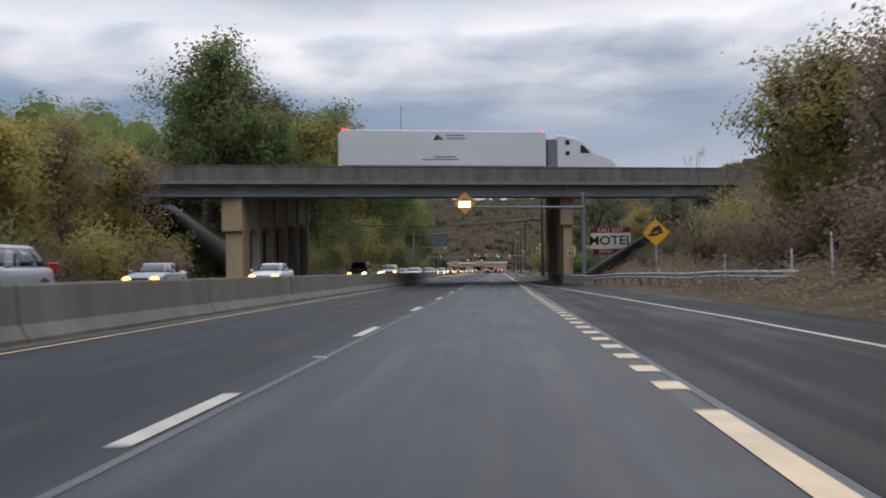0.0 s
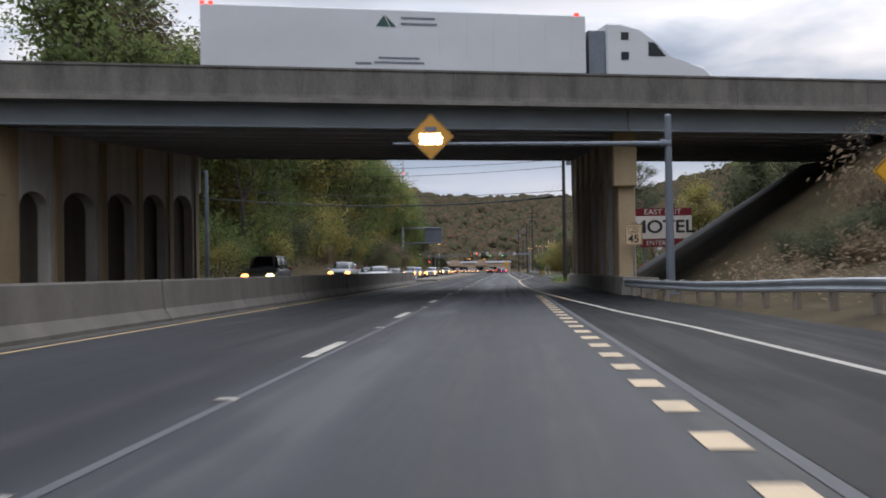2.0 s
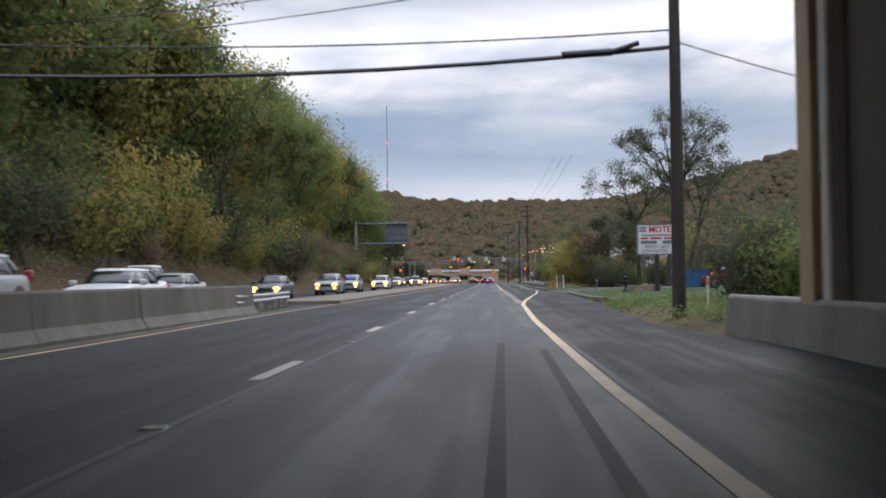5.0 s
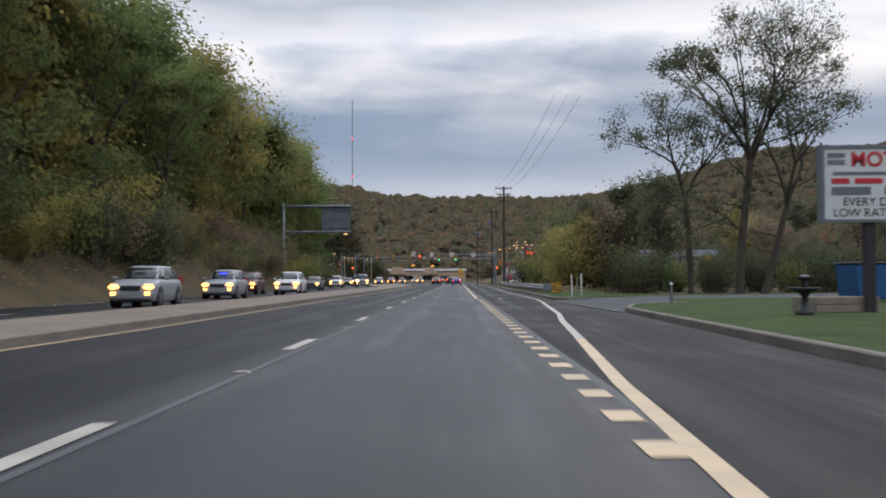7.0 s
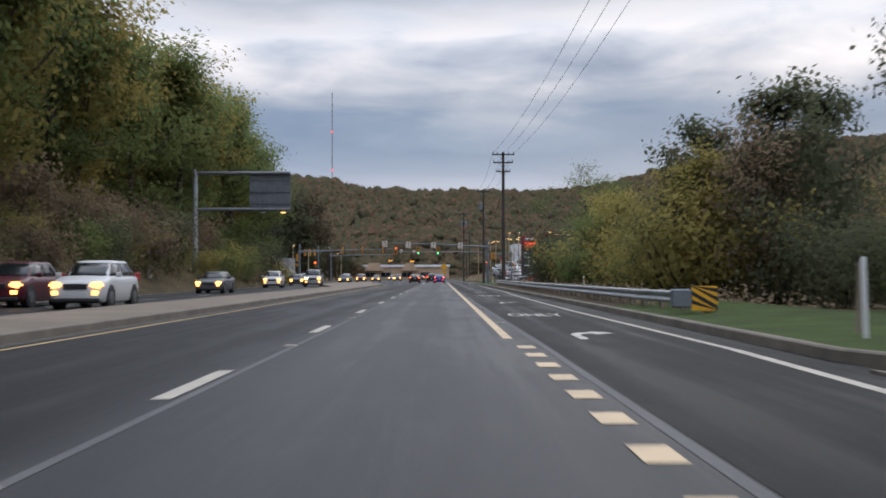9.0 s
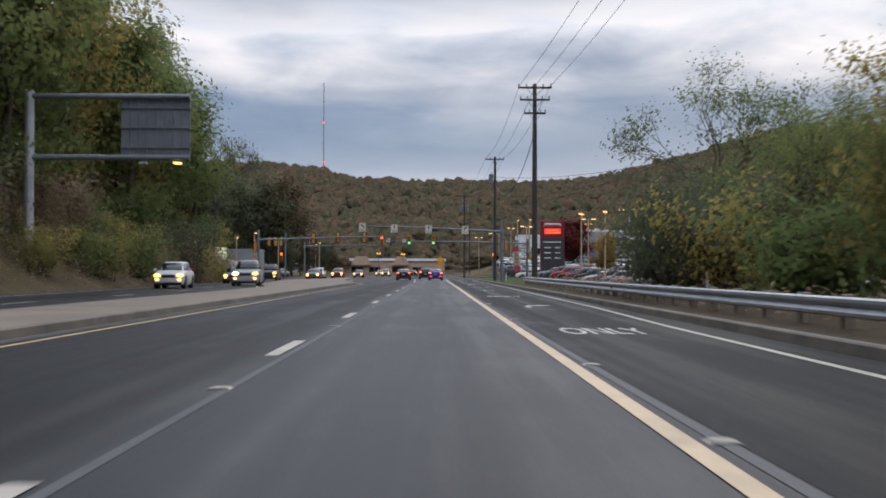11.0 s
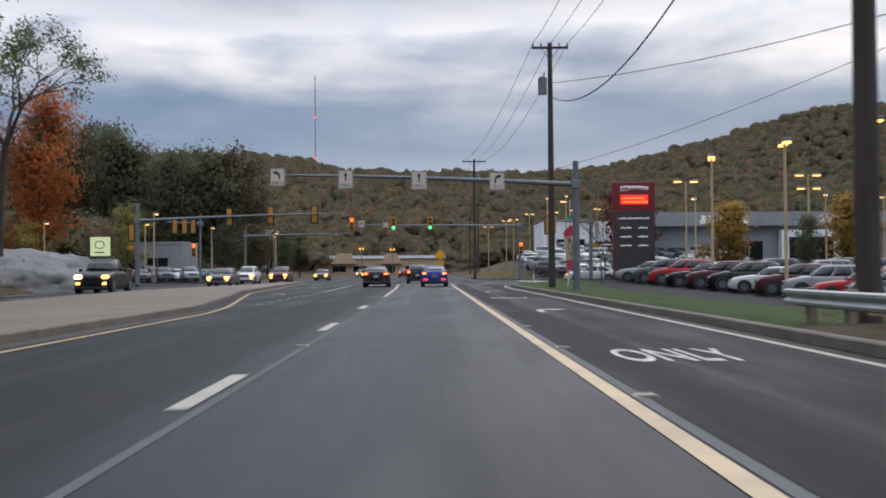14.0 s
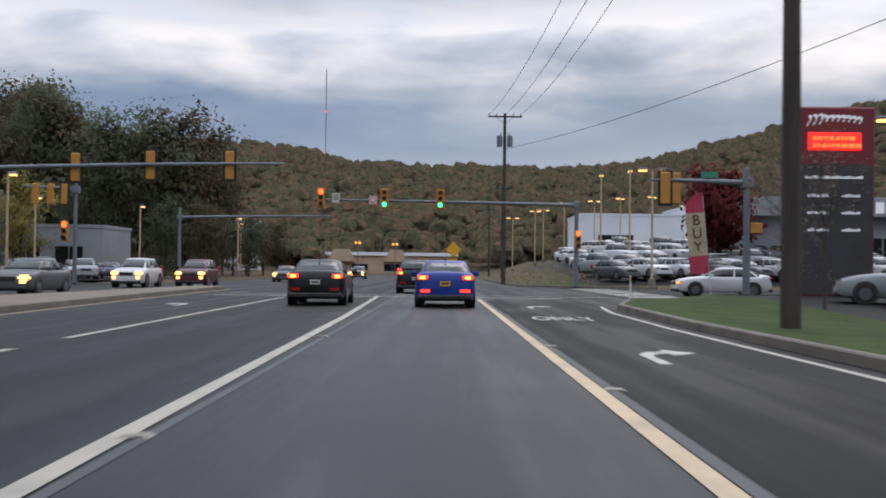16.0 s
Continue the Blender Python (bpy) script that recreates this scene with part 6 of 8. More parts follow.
box(bm, 0.1, 16.8, -1.33, -1.3, 1.15, 1.3)
part("lower_rail", bm, GALV_DARK, trailer)
bm = bmesh.new()
for tri in (((7.4, 3.35), (8.0, 3.35), (7.75, 3.85)), ((8.05, 3.35), (8.3, 3.35), (7.8, 3.85))):
    bm.faces.new([bm.verts.new((x, -1.316, z)) for x, z in tri])
part("emblem", bm, plain("dark_green_emblem", (0.02, 0.06, 0.05, 1)), trailer, "dark green triangular emblem")
for x0, x1, z0 in ((8.5, 10.0, 3.7), (8.5, 10.1, 3.45), (6.5, 7.2, 1.7), (7.3, 9.5, 1.75), (7.5, 9.3, 1.95)):
    bm = bmesh.new()
    box(bm, x0, x1, -1.318, -1.3, z0, z0 + 0.09)
    part("lettering_bar", bm, GALV_DARK, trailer)
for x in (0.0, 0.35, 16.4):
    bm = bmesh.new()
    box(bm, x, x + 0.18, -1.32, -1.1, 4.1, 4.22)
    part("marker_light", bm, LENS_RED, trailer, "red marker light")
bm = bmesh.new()
extrude_xz(bm, [(17.9, 0.7), (23.0, 0.7), (23.1, 1.5), (22.6, 1.95), (20.9, 2.35), (20.2, 3.1), (19.5, 3.65), (18.6, 3.85), (17.9, 3.85)], -1.2, 1.2)
bevelled(bm, 0.08)
cab = part("cab", bm, TRAILER_WHITE, lorry, "white sleeper cab")
bm = bmesh.new()
box(bm, 17.1, 17.85, -1.1, 1.1, 0.9, 3.5)
part("cab_gap_panel", bm, GALV_DARK, lorry)
bm = bmesh.new()
extrude_xz(bm, [(19.9, 2.4), (20.75, 2.4), (20.2, 3.0), (19.9, 3.05)], -1.225, -1.19)
part("cab_window", bm, GLASS_DARK, cab)
for x0, z0 in ((18.6, 3.1), (18.6, 2.2)):
    bm = bmesh.new()
    box(bm, x0, x0 + 0.35, -1.225, -1.19, z0, z0 + 0.35)
    part("cab_window", bm, GLASS_DARK, cab)
for x in (1.5, 2.8, 17.6, 18.9, 22.2):
    for s in (-1, 1):
        bm = bmesh.new()
        rod(bm, (x, s * 0.85, 0.5), (x, s * 1.2, 0.5), 0.5, n=18)
        part("wheel", bm, RUBBER, lorry)

# ---------------------------------------------------------------- car lots
bm = bmesh.new()
rows = [[bm.verts.new((x, y, lot_level(y))) for x in (11.4, 30, 82)] for y in spaced((300, 368.4, 20))]
for a, b in zip(rows, rows[1:]):
    for i in range(2):
        bm.faces.new((a[i], a[i + 1], b[i + 1], b[i]))
solid("lot_paving", bm, ASPHALT_OLD, "grey asphalt of the car lot", "paving", kind="structure")
bm = bmesh.new()
flat_poly(bm, [(-62, 403), (-25.5, 403), (-24.5, 432), (-62, 432)], 0.22)
solid("lot_paving", bm, ASPHALT_OLD, "grey asphalt of the far car lot", "paving", kind="structure")
PARKED = {k: make_car(k, "parked", SILVER, "parked car for sale on the lot", "parked_car", "car", group="cars on the lot") for k in ("sedan", "suv", "pickup")}
FARCARS = {k: make_car(k, "far", SILVER, "parked car for sale on the lot", "parked_car", "car", group="cars on the lot") for k in ("sedan", "suv", "pickup")}
PALETTE = ((WHITE, "white"), (SILVER, "silver"), (SILVER, "silver"), (GREY, "dark grey"), (WHITE, "white"), (BLACK, "black"), (GREY, "dark grey"), (MAROON, "maroon"), (NAVY, "dark blue"))
parked_used = set()


def park(x, y, turn, colour=None, kind=None, z=None, rng=random.Random(77), far=False):
    z = lot_level(y) + 0.005 if z is None else z
    kind = kind or rng.choice(("sedan", "suv", "sedan", "suv", "suv", "pickup"))
    col, word = colour or rng.choice(PALETTE)
    m = pose(x, y, z, 0, 0, turn)
    stock = FARCARS if far else PARKED
    if (kind, far) in parked_used:
        c = copy_thing(stock[kind], m)
    else:
        c = stock[kind]
        c.matrix_basis = m
        parked_used.add((kind, far))
    recolour(c, col)
    return tagged(c, f"{word} {'pickup truck' if kind == 'pickup' else 'sport utility vehicle' if kind == 'suv' else 'sedan'} parked on the dealer's lot")


rng = random.Random(5)
front = [(BLACK, "black"), (WHITE, "white"), (MAROON, "maroon"), (SILVER, "silver"), (RED, "red"), (GREY, "dark grey"), (SILVER, "silver"), (BLACK, "black"), (RED, "red"), (BLACK, "black"), (MAROON, "maroon")]
for i in range(15):
    y = 359.5 - 2.7 * i
    park(15.9 + 0.22 * (359.5 - y), y, 72 + rng.uniform(-2, 2), front[(i + 6) % 11] if i > 1 else ((SILVER, "silver"), (GREY, "dark grey"))[i], "suv" if i % 3 else "sedan")
for row, x in enumerate((22.2, 28.0, 34.5, 41)):
    for i in range(17 if row < 2 else 14):
        y = 362 - 3.05 * i + rng.uniform(-0.2, 0.2)
        if rng.random() < 0.07 or (19 < x < 24 and 343 < y < 359 and i % 5 == 0):
            continue
        park(x + 0.22 * (362 - y) + rng.uniform(-0.3, 0.3), y, 90 + rng.uniform(-3, 3) + (180 if row % 2 else 0), far=row > 0)
for row, y in enumerate((409.5, 416.5, 424)):
    for i in range(11):
        park(-28 - 2.9 * i + rng.uniform(-0.2, 0.2), y, 200 + rng.uniform(-3, 3), z=0.225, far=row > 0)
bm = bmesh.new()
rows = [[bm.verts.new((x, y, land(x, y) + 0.06)) for x in spaced((12.5, 48, 24))] for y in spaced((410, 486, 30))]
for a, b in zip(rows, rows[1:]):
    for i in range(24):
        bm.faces.new((a[i], a[i + 1], b[i + 1], b[i]))
solid("lot_paving", bm, ASPHALT_OLD, "grey asphalt of the lot on the rise", "paving", kind="structure", smooth=True)
for row, (x0, y, n) in enumerate(((15, 414, 9), (14.6, 421, 10), (14.6, 428, 10), (15, 436, 10), (15, 445, 10), (16, 456, 9))):
    for i in range(n):
        x = x0 + 2.75 * i
        if rng.random() < 0.06:
            continue
        park(x, y + rng.uniform(-0.3, 0.3), 205 + rng.uniform(-4, 4), rng.choice(((WHITE, "white"), (SILVER, "silver"), (WHITE, "white"), (GREY, "dark grey"))), z=max(land(x, y), land(x + 1, y + 2), land(x - 1, y - 2)) + 0.065, far=row > 0)
white_car = make_car("sedan", "parked", WHITE, "white sedan waiting in the side street with a lit indicator", group="traffic")
white_car.matrix_basis = pose(14.6, 378.5, 0.084, 0, 0, 88)
bm = bmesh.new()
box(bm, -0.85, -0.6, 2.2, 2.36, 0.64, 0.74)
part("indicator", bm, MARKER_AMBER, white_car, "lit amber indicator")

# ---------------------------------------------------------------- poles and wires
def utility_pole(x, y, height, arms, label, base=0.2, transformer=0, r=0.19, turn=0.0, drop=2.2, side=-1):
    """A tapered wooden pole with crossarms (height, half length), insulators and braces."""
    pole = thing("utility_pole", label, "utility pole", "utility poles", m=pose(x, y, base, 0, 0, turn))
    bm = bmesh.new()
    rod(bm, (0, 0, -0.6), (0, 0, height), r, r * 0.62, 12)
    part("shaft", bm, WOOD_POLE, pole)
    for z, half in arms:
        bm = bmesh.new()
        box(bm, -half, half, -0.2, -0.08, z - 0.07, z + 0.07)
        bevelled(bm, 0.01)
        arm = part("crossarm", bm, WOOD_POLE, pole)
        for k in (-0.95, -0.5, 0.5, 0.95):
            bm = bmesh.new()
            rod(bm, (half * k, -0.14, z + 0.07), (half * k, -0.14, z + 0.2), 0.05, 0.03, 8)
            rod(bm, (half * k, -0.14, z + 0.19), (half * k, -0.14, z + 0.27), 0.07, 0.05, 8)
            part("insulator", bm, GALV_DARK, arm)
        for s in (-1, 1):
            bm = bmesh.new()
            rod(bm, (0, -0.15, z - 0.7), (s * half * 0.5, -0.15, z - 0.05), 0.02, n=5)
            part("brace", bm, GALV_DARK, pole)
    for k in range(transformer):
        s = side if k % 2 == 0 else -side
        bm = bmesh.new()
        tz = arms[0][0] - drop
        rod(bm, (s * 0.46, -0.1, tz - 0.5), (s * 0.46, -0.1, tz + 0.45), 0.26, n=14)
        rod(bm, (s * 0.46, -0.1, tz + 0.45), (s * 0.46, -0.1, tz + 0.55), 0.24, 0.1, n=14)
        rod(bm, (s * 0.36, -0.1, tz + 0.5), (s * 0.36, -0.1, tz + 0.78), 0.04, n=6)
        part("transformer", bm, GALV_DARK, pole, "grey cylindrical transformer")
    return pole


def wire(a, b, sag, r=0.022, n=16, label="thin black overhead cable"):
    bm = bmesh.new()
    a, b = Vector(a), Vector(b)
    pts = [a.lerp(b, i / n) - Vector((0, 0, sag * 4 * (i / n) * (1 - i / n))) for i in range(n + 1)]
    rings = []
    for i, p in enumerate(pts):
        q = (pts[min(i + 1, n)] - pts[max(i - 1, 0)]).to_track_quat("Z", "Y")
        rings.append([bm.verts.new(p + q @ Vector((r * math.cos(k * 1.2566), r * math.sin(k * 1.2566), 0))) for k in range(5)])
    for u, v in zip(rings, rings[1:]):
        for k in range(5):
            bm.faces.new((u[k], u[(k + 1) % 5], v[(k + 1) % 5], v[k]))
    return solid("cable", bm, BLACK_PAINT, label, "cable", "overhead cables")


utility_pole(5.85, 128.9, 11.6, ((11.0, 0.5),), "tall dark wooden utility pole beside the road", 0.1, 1, drop=0.9, side=1)
wire((5.85, 128.9, 7.15), (-34, 127, 9.0), 1.4, 0.06, label="thick black sagging overhead cable")
wire((5.85, 128.9, 7.6), (-34, 127, 9.6), 1.1, 0.025)
wire((5.85, 128.9, 9.6), (-36, 150, 12.5), 1.0, 0.02)
wire((5.85, 128.9, 10.2), (-36, 150, 13.4), 1.0, 0.02)
wire((5.85, 128.9, 7.3), (24, 140, 6.2), 0.5, 0.02)
bm = bmesh.new()
for z in (0,):
    rod(bm, (2.9, 128.7, 6.95), (4.2, 128.75, 7.02), 0.1, n=10)
    rod(bm, (4.2, 128.75, 7.02), (4.9, 128.8, 7.25), 0.07, n=8)
solid("cable_closure", bm, BLACK_PAINT, "black splice case hanging on the overhead cable", "cable fitting")
utility_pole(7.8, 301.7, 14.9, ((14.6, 1.25), (13.7, 1.1), (12.7, 0.8)), "tall dark wooden utility pole with three crossarms", 0.15, 0, 0.23)
utility_pole(7.35, 345.4, 14.2, ((13.9, 1.05),), "tall dark wooden utility pole on the grass strip", 0.15, 1, 0.21)
utility_pole(5.95, 420, 15.0, ((14.7, 1.5),), "wooden utility pole with twin transformers past the junction", 0.4, 2, 0.2)
utility_pole(2.6 + 6.0, 470, 12.0, ((11.6, 1.0),), "far wooden utility pole beside the road", 1.0)
utility_pole(9.0, 520, 12.0, ((11.6, 1.0),), "far wooden utility pole beside the road", 1.0)
for off, z in ((-1.0, 14.9), (0.0, 14.9), (1.0, 14.9)):
    wire((7.8 + off * 1.15, 301.6, z), (7.35 + off, 345.3, 14.3), 0.9, 0.014)
    wire((7.35 + off, 345.3, 14.3), (5.95 + off * 1.4, 419.9, 15.3), 1.3, 0.016)
    wire((7.8 + off * 1.15, 301.6, z), (9.5 + off, 225, 15.5), 1.0, 0.014)
wire((7.35, 345.3, 11.2), (7.8, 301.6, 11.5), 2.6, 0.03)
wire((7.35, 345.3, 12.0), (30, 300, 13), 1.6, 0.02)
wire((5.95, 419.9, 12.2), (26, 330, 13.2), 1.5, 0.02)

# plain steel column beyond the far pier
sp = thing("steel_post", "tall plain grey steel post below the wooded bank", "post", m=pose(-21.0, 118, 0.2))
bm = bmesh.new()
rod(bm, (0, 0, 0), (0, 0, 8.6), 0.17, 0.13, 14)
part("shaft", bm, GALV_DARK, sp)
bm = bmesh.new()
rod(bm, (0, 0, -0.3), (0, 0, 0.12), 0.34, 0.3, 14)
part("footing", bm, CONCRETE, sp)
# lattice mast far off
mast = thing("radio_mast", "very tall thin guyed radio mast on the hill", "radio mast")
bm = bmesh.new()
rod(bm, (-170, 1868, 40), (-170, 1868, 292), 0.85, 0.7, 6)
part("shaft", bm, rough_paint("mast_steel", (0.2, 0.2, 0.22, 1), (0.3, 0.29, 0.3, 1), 0.05), mast)
for z in (168, 229):
    bm = bmesh.new()
    rod(bm, (-170, 1866, z), (-170, 1866, z + 2.2), 1.1, n=8)
    part("beacon", bm, LENS_RED, mast, "red warning beacon")
tower = thing("water_tower", "pale blue water tower on the ridge", "water tower")
bm = bmesh.new()
bmesh.ops.create_uvsphere(bm, u_segments=20, v_segments=12, radius=5.0, matrix=Matrix.Translation((140, 1000, 70)) @ Matrix.Diagonal((1, 1, 0.6, 1)))
part("tank", bm, plain("pale_blue_tank", (0.2, 0.3, 0.42, 1), 0.5), tower, "pale blue round tank", smooth=True)
for k in range(6):
    bm = bmesh.new()
    a = k * math.pi / 3
    rod(bm, (140 + 3.6 * math.cos(a), 1000 + 3.6 * math.sin(a), 46), (140 + 3.2 * math.cos(a), 1000 + 3.2 * math.sin(a), 68), 0.3, n=6)
    part("leg", bm, GALV_DARK, tower)

# ---------------------------------------------------------------- signs
def plate_sign(parent, name, w, h, mat, border=None, label="", m=None, round_=0.06, face=None):
    """A thin sheet with rounded corners in the xz plane, facing -y, with a raised border line."""
    def outline(hw, hh, r):
        pts = []
        for cx, cz, a0 in ((hw - r, hh - r, 0), (-hw + r, hh - r, 90), (-hw + r, -hh + r, 180), (hw - r, -hh + r, 270)):
            pts += [(cx + r * math.cos(radians(a0 + k * 22.5)), cz + r * math.sin(radians(a0 + k * 22.5))) for k in range(5)]
        return pts
    bm = bmesh.new()
    extrude_xz(bm, outline(w / 2, h / 2, round_), -0.006, 0.006)
    ob = part(name, bm, mat, parent, label)
    if m is not None:
        ob.matrix_basis = m
    if border:
        bm = bmesh.new()
        i0, i1 = outline(w / 2 - 0.02, h / 2 - 0.02, round_), outline(w / 2 - 0.045, h / 2 - 0.045, round_ * 0.7)
        a, b = [bm.verts.new((x, -0.009, z)) for x, z in i0], [bm.verts.new((x, -0.009, z)) for x, z in i1]
        for k in range(len(a)):
            bm.faces.new((a[k], a[(k + 1) % len(a)], b[(k + 1) % len(a)], b[k]))
        part("border", bm, border, ob)
    return ob


def flat_shape(name, polys, mat, parent, y=-0.012):
    bm = bmesh.new()
    for poly in polys:
        a = [bm.verts.new((x, y, z)) for x, z in poly]
        b = [bm.verts.new((x, y + 0.004, z)) for x, z in poly]
        bm.faces.new(a)
        bm.faces.new(b[::-1])
        for i in range(len(a)):
            bm.faces.new((a[i], b[i], b[(i + 1) % len(a)], a[(i + 1) % len(a)]))
    bmesh.ops.remove_doubles(bm, verts=bm.verts, dist=0.0005)
    return part(name, bm, mat, parent)


STAND = pose(0, 0, 0, 90)  # letters upright, facing -y


def words(parent, body, size, x, z, mat, y=-0.014, sx=1.0, bold=0.0):
    return text_mesh("letters", body, size, mat, parent, pose(x, y, z, 90) @ Matrix.Diagonal((sx, 1, 1, 1)), depth=0.003, bold=bold)


# steep-grade warning sign
sg = thing("warning_sign", "yellow diamond truck downhill warning sign on a post", "road sign", m=pose(10.2, 65.3, 0))
gz = land(10.2, 65.3)
bm = bmesh.new()
box(bm, -0.04, 0.04, 0.02, 0.08, gz - 0.3, 3.9)
part("post", bm, GALV, sg)
d = plate_sign(sg, "panel", 1.24, 1.24, SIGN_YELLOW, BLACK_PAINT, "yellow diamond panel", pose(0, 0, 3.27, 0, 45, 0), 0.07)
icon = new("icon")
icon.parent = sg
icon.matrix_basis = pose(0, 0, 3.27)
flat_shape("slope_symbol", [[(-0.5, -0.22), (-0.1, -0.22), (0.42, -0.02), (0.42, 0.06), (-0.5, -0.14)]], BLACK_PAINT, icon, -0.016)
flat_shape("truck_symbol", [[(-0.12, 0.02), (0.34, 0.2), (0.24, 0.44), (-0.22, 0.26)], [(-0.34, -0.08), (-0.14, 0.0), (-0.2, 0.16), (-0.3, 0.12)]], BLACK_PAINT, icon, -0.016)
for cx, cz in ((-0.22, -0.06), (0.2, 0.08), (0.32, 0.12)):
    flat_shape("wheel_symbol", [[(cx + 0.07 * math.cos(a), cz + 0.07 * math.sin(a)) for a in [i * math.pi / 5 for i in range(10)]]], BLACK_PAINT, icon, -0.018)
# lit signal-ahead sign on a mast arm
ms = thing("mast_arm_sign", "amber diamond sign with lit message on a grey mast arm", "road sign", m=pose(7.0, 80.3, 0))
bm = bmesh.new()
rod(bm, (0, 0, 0.1), (0, 0, 6.75), 0.17, 0.12, 14)
rod(bm, (0, 0, 6.75), (0, 0, 6.83), 0.13, 0.05, 14)
rod(bm, (0, 0, 0.1), (0, 0, 0.2), 0.32, 0.32, 14)
part("mast", bm, GALV_DARK, ms)
bm = bmesh.new()
rod(bm, (0, 0, 5.72), (-10.3, 0.6, 6.0), 0.1, 0.055, 12)
rod(bm, (-0.3, 0, 5.73), (0.1, 0, 5.72), 0.16, 0.16, 12)
part("arm", bm, GALV_DARK, ms)
plate_sign(ms, "panel", 1.28, 1.28, SIGN_ORANGE, BLACK_PAINT, "amber diamond panel", pose(-8.85, 0.4, 6.22, 0, 45, 0), 0.07)
bm = bmesh.new()
box(bm, -9.07, -8.63, 0.375, 0.39, 6.42, 6.6)
part("small_panel", bm, GALV_DARK, ms, "small grey panel")
words(ms, "SIGNAL", 0.26, -8.85, 6.24, LED_WHITE, 0.37, bold=0.014)
words(ms, "AHEAD", 0.26, -8.85, 6.02, LED_WHITE, 0.37, bold=0.014)
# speed limit sign
sl = thing("speed_limit_sign", "white speed limit sign beside the bridge pier", "road sign", m=pose(6.5, 87.25, 0))
bm = bmesh.new()
box(bm, -0.035, 0.035, 0.01, 0.06, 0.6, 3.1)
part("post", bm, GALV_DARK, sl)
# white sheet tinted warm for the headlights that shine on it
pn = plate_sign(sl, "panel", 0.76, 0.94, rough_paint("warm_lit_sign_sheet", (0.55, 0.38, 0.22, 1), (0.66, 0.46, 0.28, 1), 1.0, (0.4, 0.5), bump=0.0), BLACK_PAINT, "", pose(0, 0, 2.58), 0.05)
words(pn, "SPEED", 0.2, 0, 0.29, BLACK_PAINT)
words(pn, "LIMIT", 0.2, 0, 0.1, BLACK_PAINT)
words(pn, "45", 0.48, 0, -0.2, BLACK_PAINT, bold=0.01)
# motel board past the overpass
mo = thing("motel_sign", "white and dark red motel sign on two posts", "sign", m=pose(14.2, 131, 0))
for s in (-1.6, 1.6):
    bm = bmesh.new()
    rod(bm, (s, 0.15, -0.5 + land(14.2 + s, 131)), (s, 0.15, 6.0), 0.09, n=10)
    part("post", bm, GALV_DARK, mo)
bm = bmesh.new()
box(bm, -2.4, 2.4, -0.05, 0.1, 3.55, 5.45)
bevelled(bm, 0.02)
bd = part("main_panel", bm, SIGN_WHITE, mo, "white main panel")
bm = bmesh.new()
box(bm, -2.4, 2.4, -0.05, 0.1, 5.47, 6.1)
part("top_panel", bm, SIGN_RED, mo, "dark red top panel")
bm = bmesh.new()
box(bm, -2.0, 2.0, -0.05, 0.1, 2.85, 3.5)
part("lower_panel", bm, SIGN_RED, mo, "dark red lower panel")
words(mo, "EAST EXIT", 0.62, 0, 5.78, SIGN_WHITE, -0.06, 1.1)
words(mo, "MOTEL", 1.5, 0, 4.5, BLACK_PAINT, -0.06, 1.1, 0.03)
words(mo, "ENTER", 0.55, -0.6, 3.17, SIGN_WHITE, -0.06, 1.0)
# roadside motel letter board
mb = thing("motel_letter_board", "white motel letter board with red word on one post", "sign", m=pose(11.5, 169.3, 0))
bm = bmesh.new()
box(bm, -0.13, 0.13, 0.05, 0.3, 0.1, 2.7)
part("post", bm, TRIM_BLACK, mb)
bm = bmesh.new()
box(bm, -1.24, 1.24, 0.0, 0.32, 2.6, 4.5)
bevelled(bm, 0.03)
cb = part("cabinet", bm, WHITE_PLASTIC, mb)
bm = bmesh.new()
for x0, x1, z0, z1 in ((-1.26, 1.26, 2.56, 2.64), (-1.26, 1.26, 4.46, 4.54), (-1.26, -1.18, 2.64, 4.46), (1.18, 1.26, 2.64, 4.46)):
    box(bm, x0, x1, -0.03, 0.34, z0, z1)
part("frame", bm, GALV_DARK, mb)
RED_PAINT = plain("red_paint", (0.5, 0.02, 0.025, 1), 0.5)
words(mb, "MOTEL", 0.52, 0.32, 4.16, RED_PAINT, -0.012, 1.0, 0.012)
words(mb, "EVERY DAY", 0.3, 0.05, 3.08, BLACK_PAINT, -0.012)
words(mb, "LOW RATES", 0.3, -0.15, 2.8, BLACK_PAINT, -0.012)
for x0, x1, z0, h, mt in ((-1.1, -0.65, 4.22, 0.12, GALV_DARK), (-1.1, -0.65, 4.04, 0.12, GALV_DARK), (-0.95, 1.0, 3.78, 0.08, GALV_DARK), (-1.0, -0.55, 3.56, 0.13, RED_PAINT), (-0.4, 0.3, 3.56, 0.13, RED_PAINT), (0.45, 1.05, 3.56, 0.13, RED_PAINT), (-1.0, 0.0, 3.27, 0.2, GALV_DARK), (0.35, 1.1, 3.27, 0.2, GALV_DARK)):
    bm = bmesh.new()
    box(bm, x0, x1, -0.014, 0.0, z0, z0 + h)
    part("lettering_bar", bm, mt, mb)
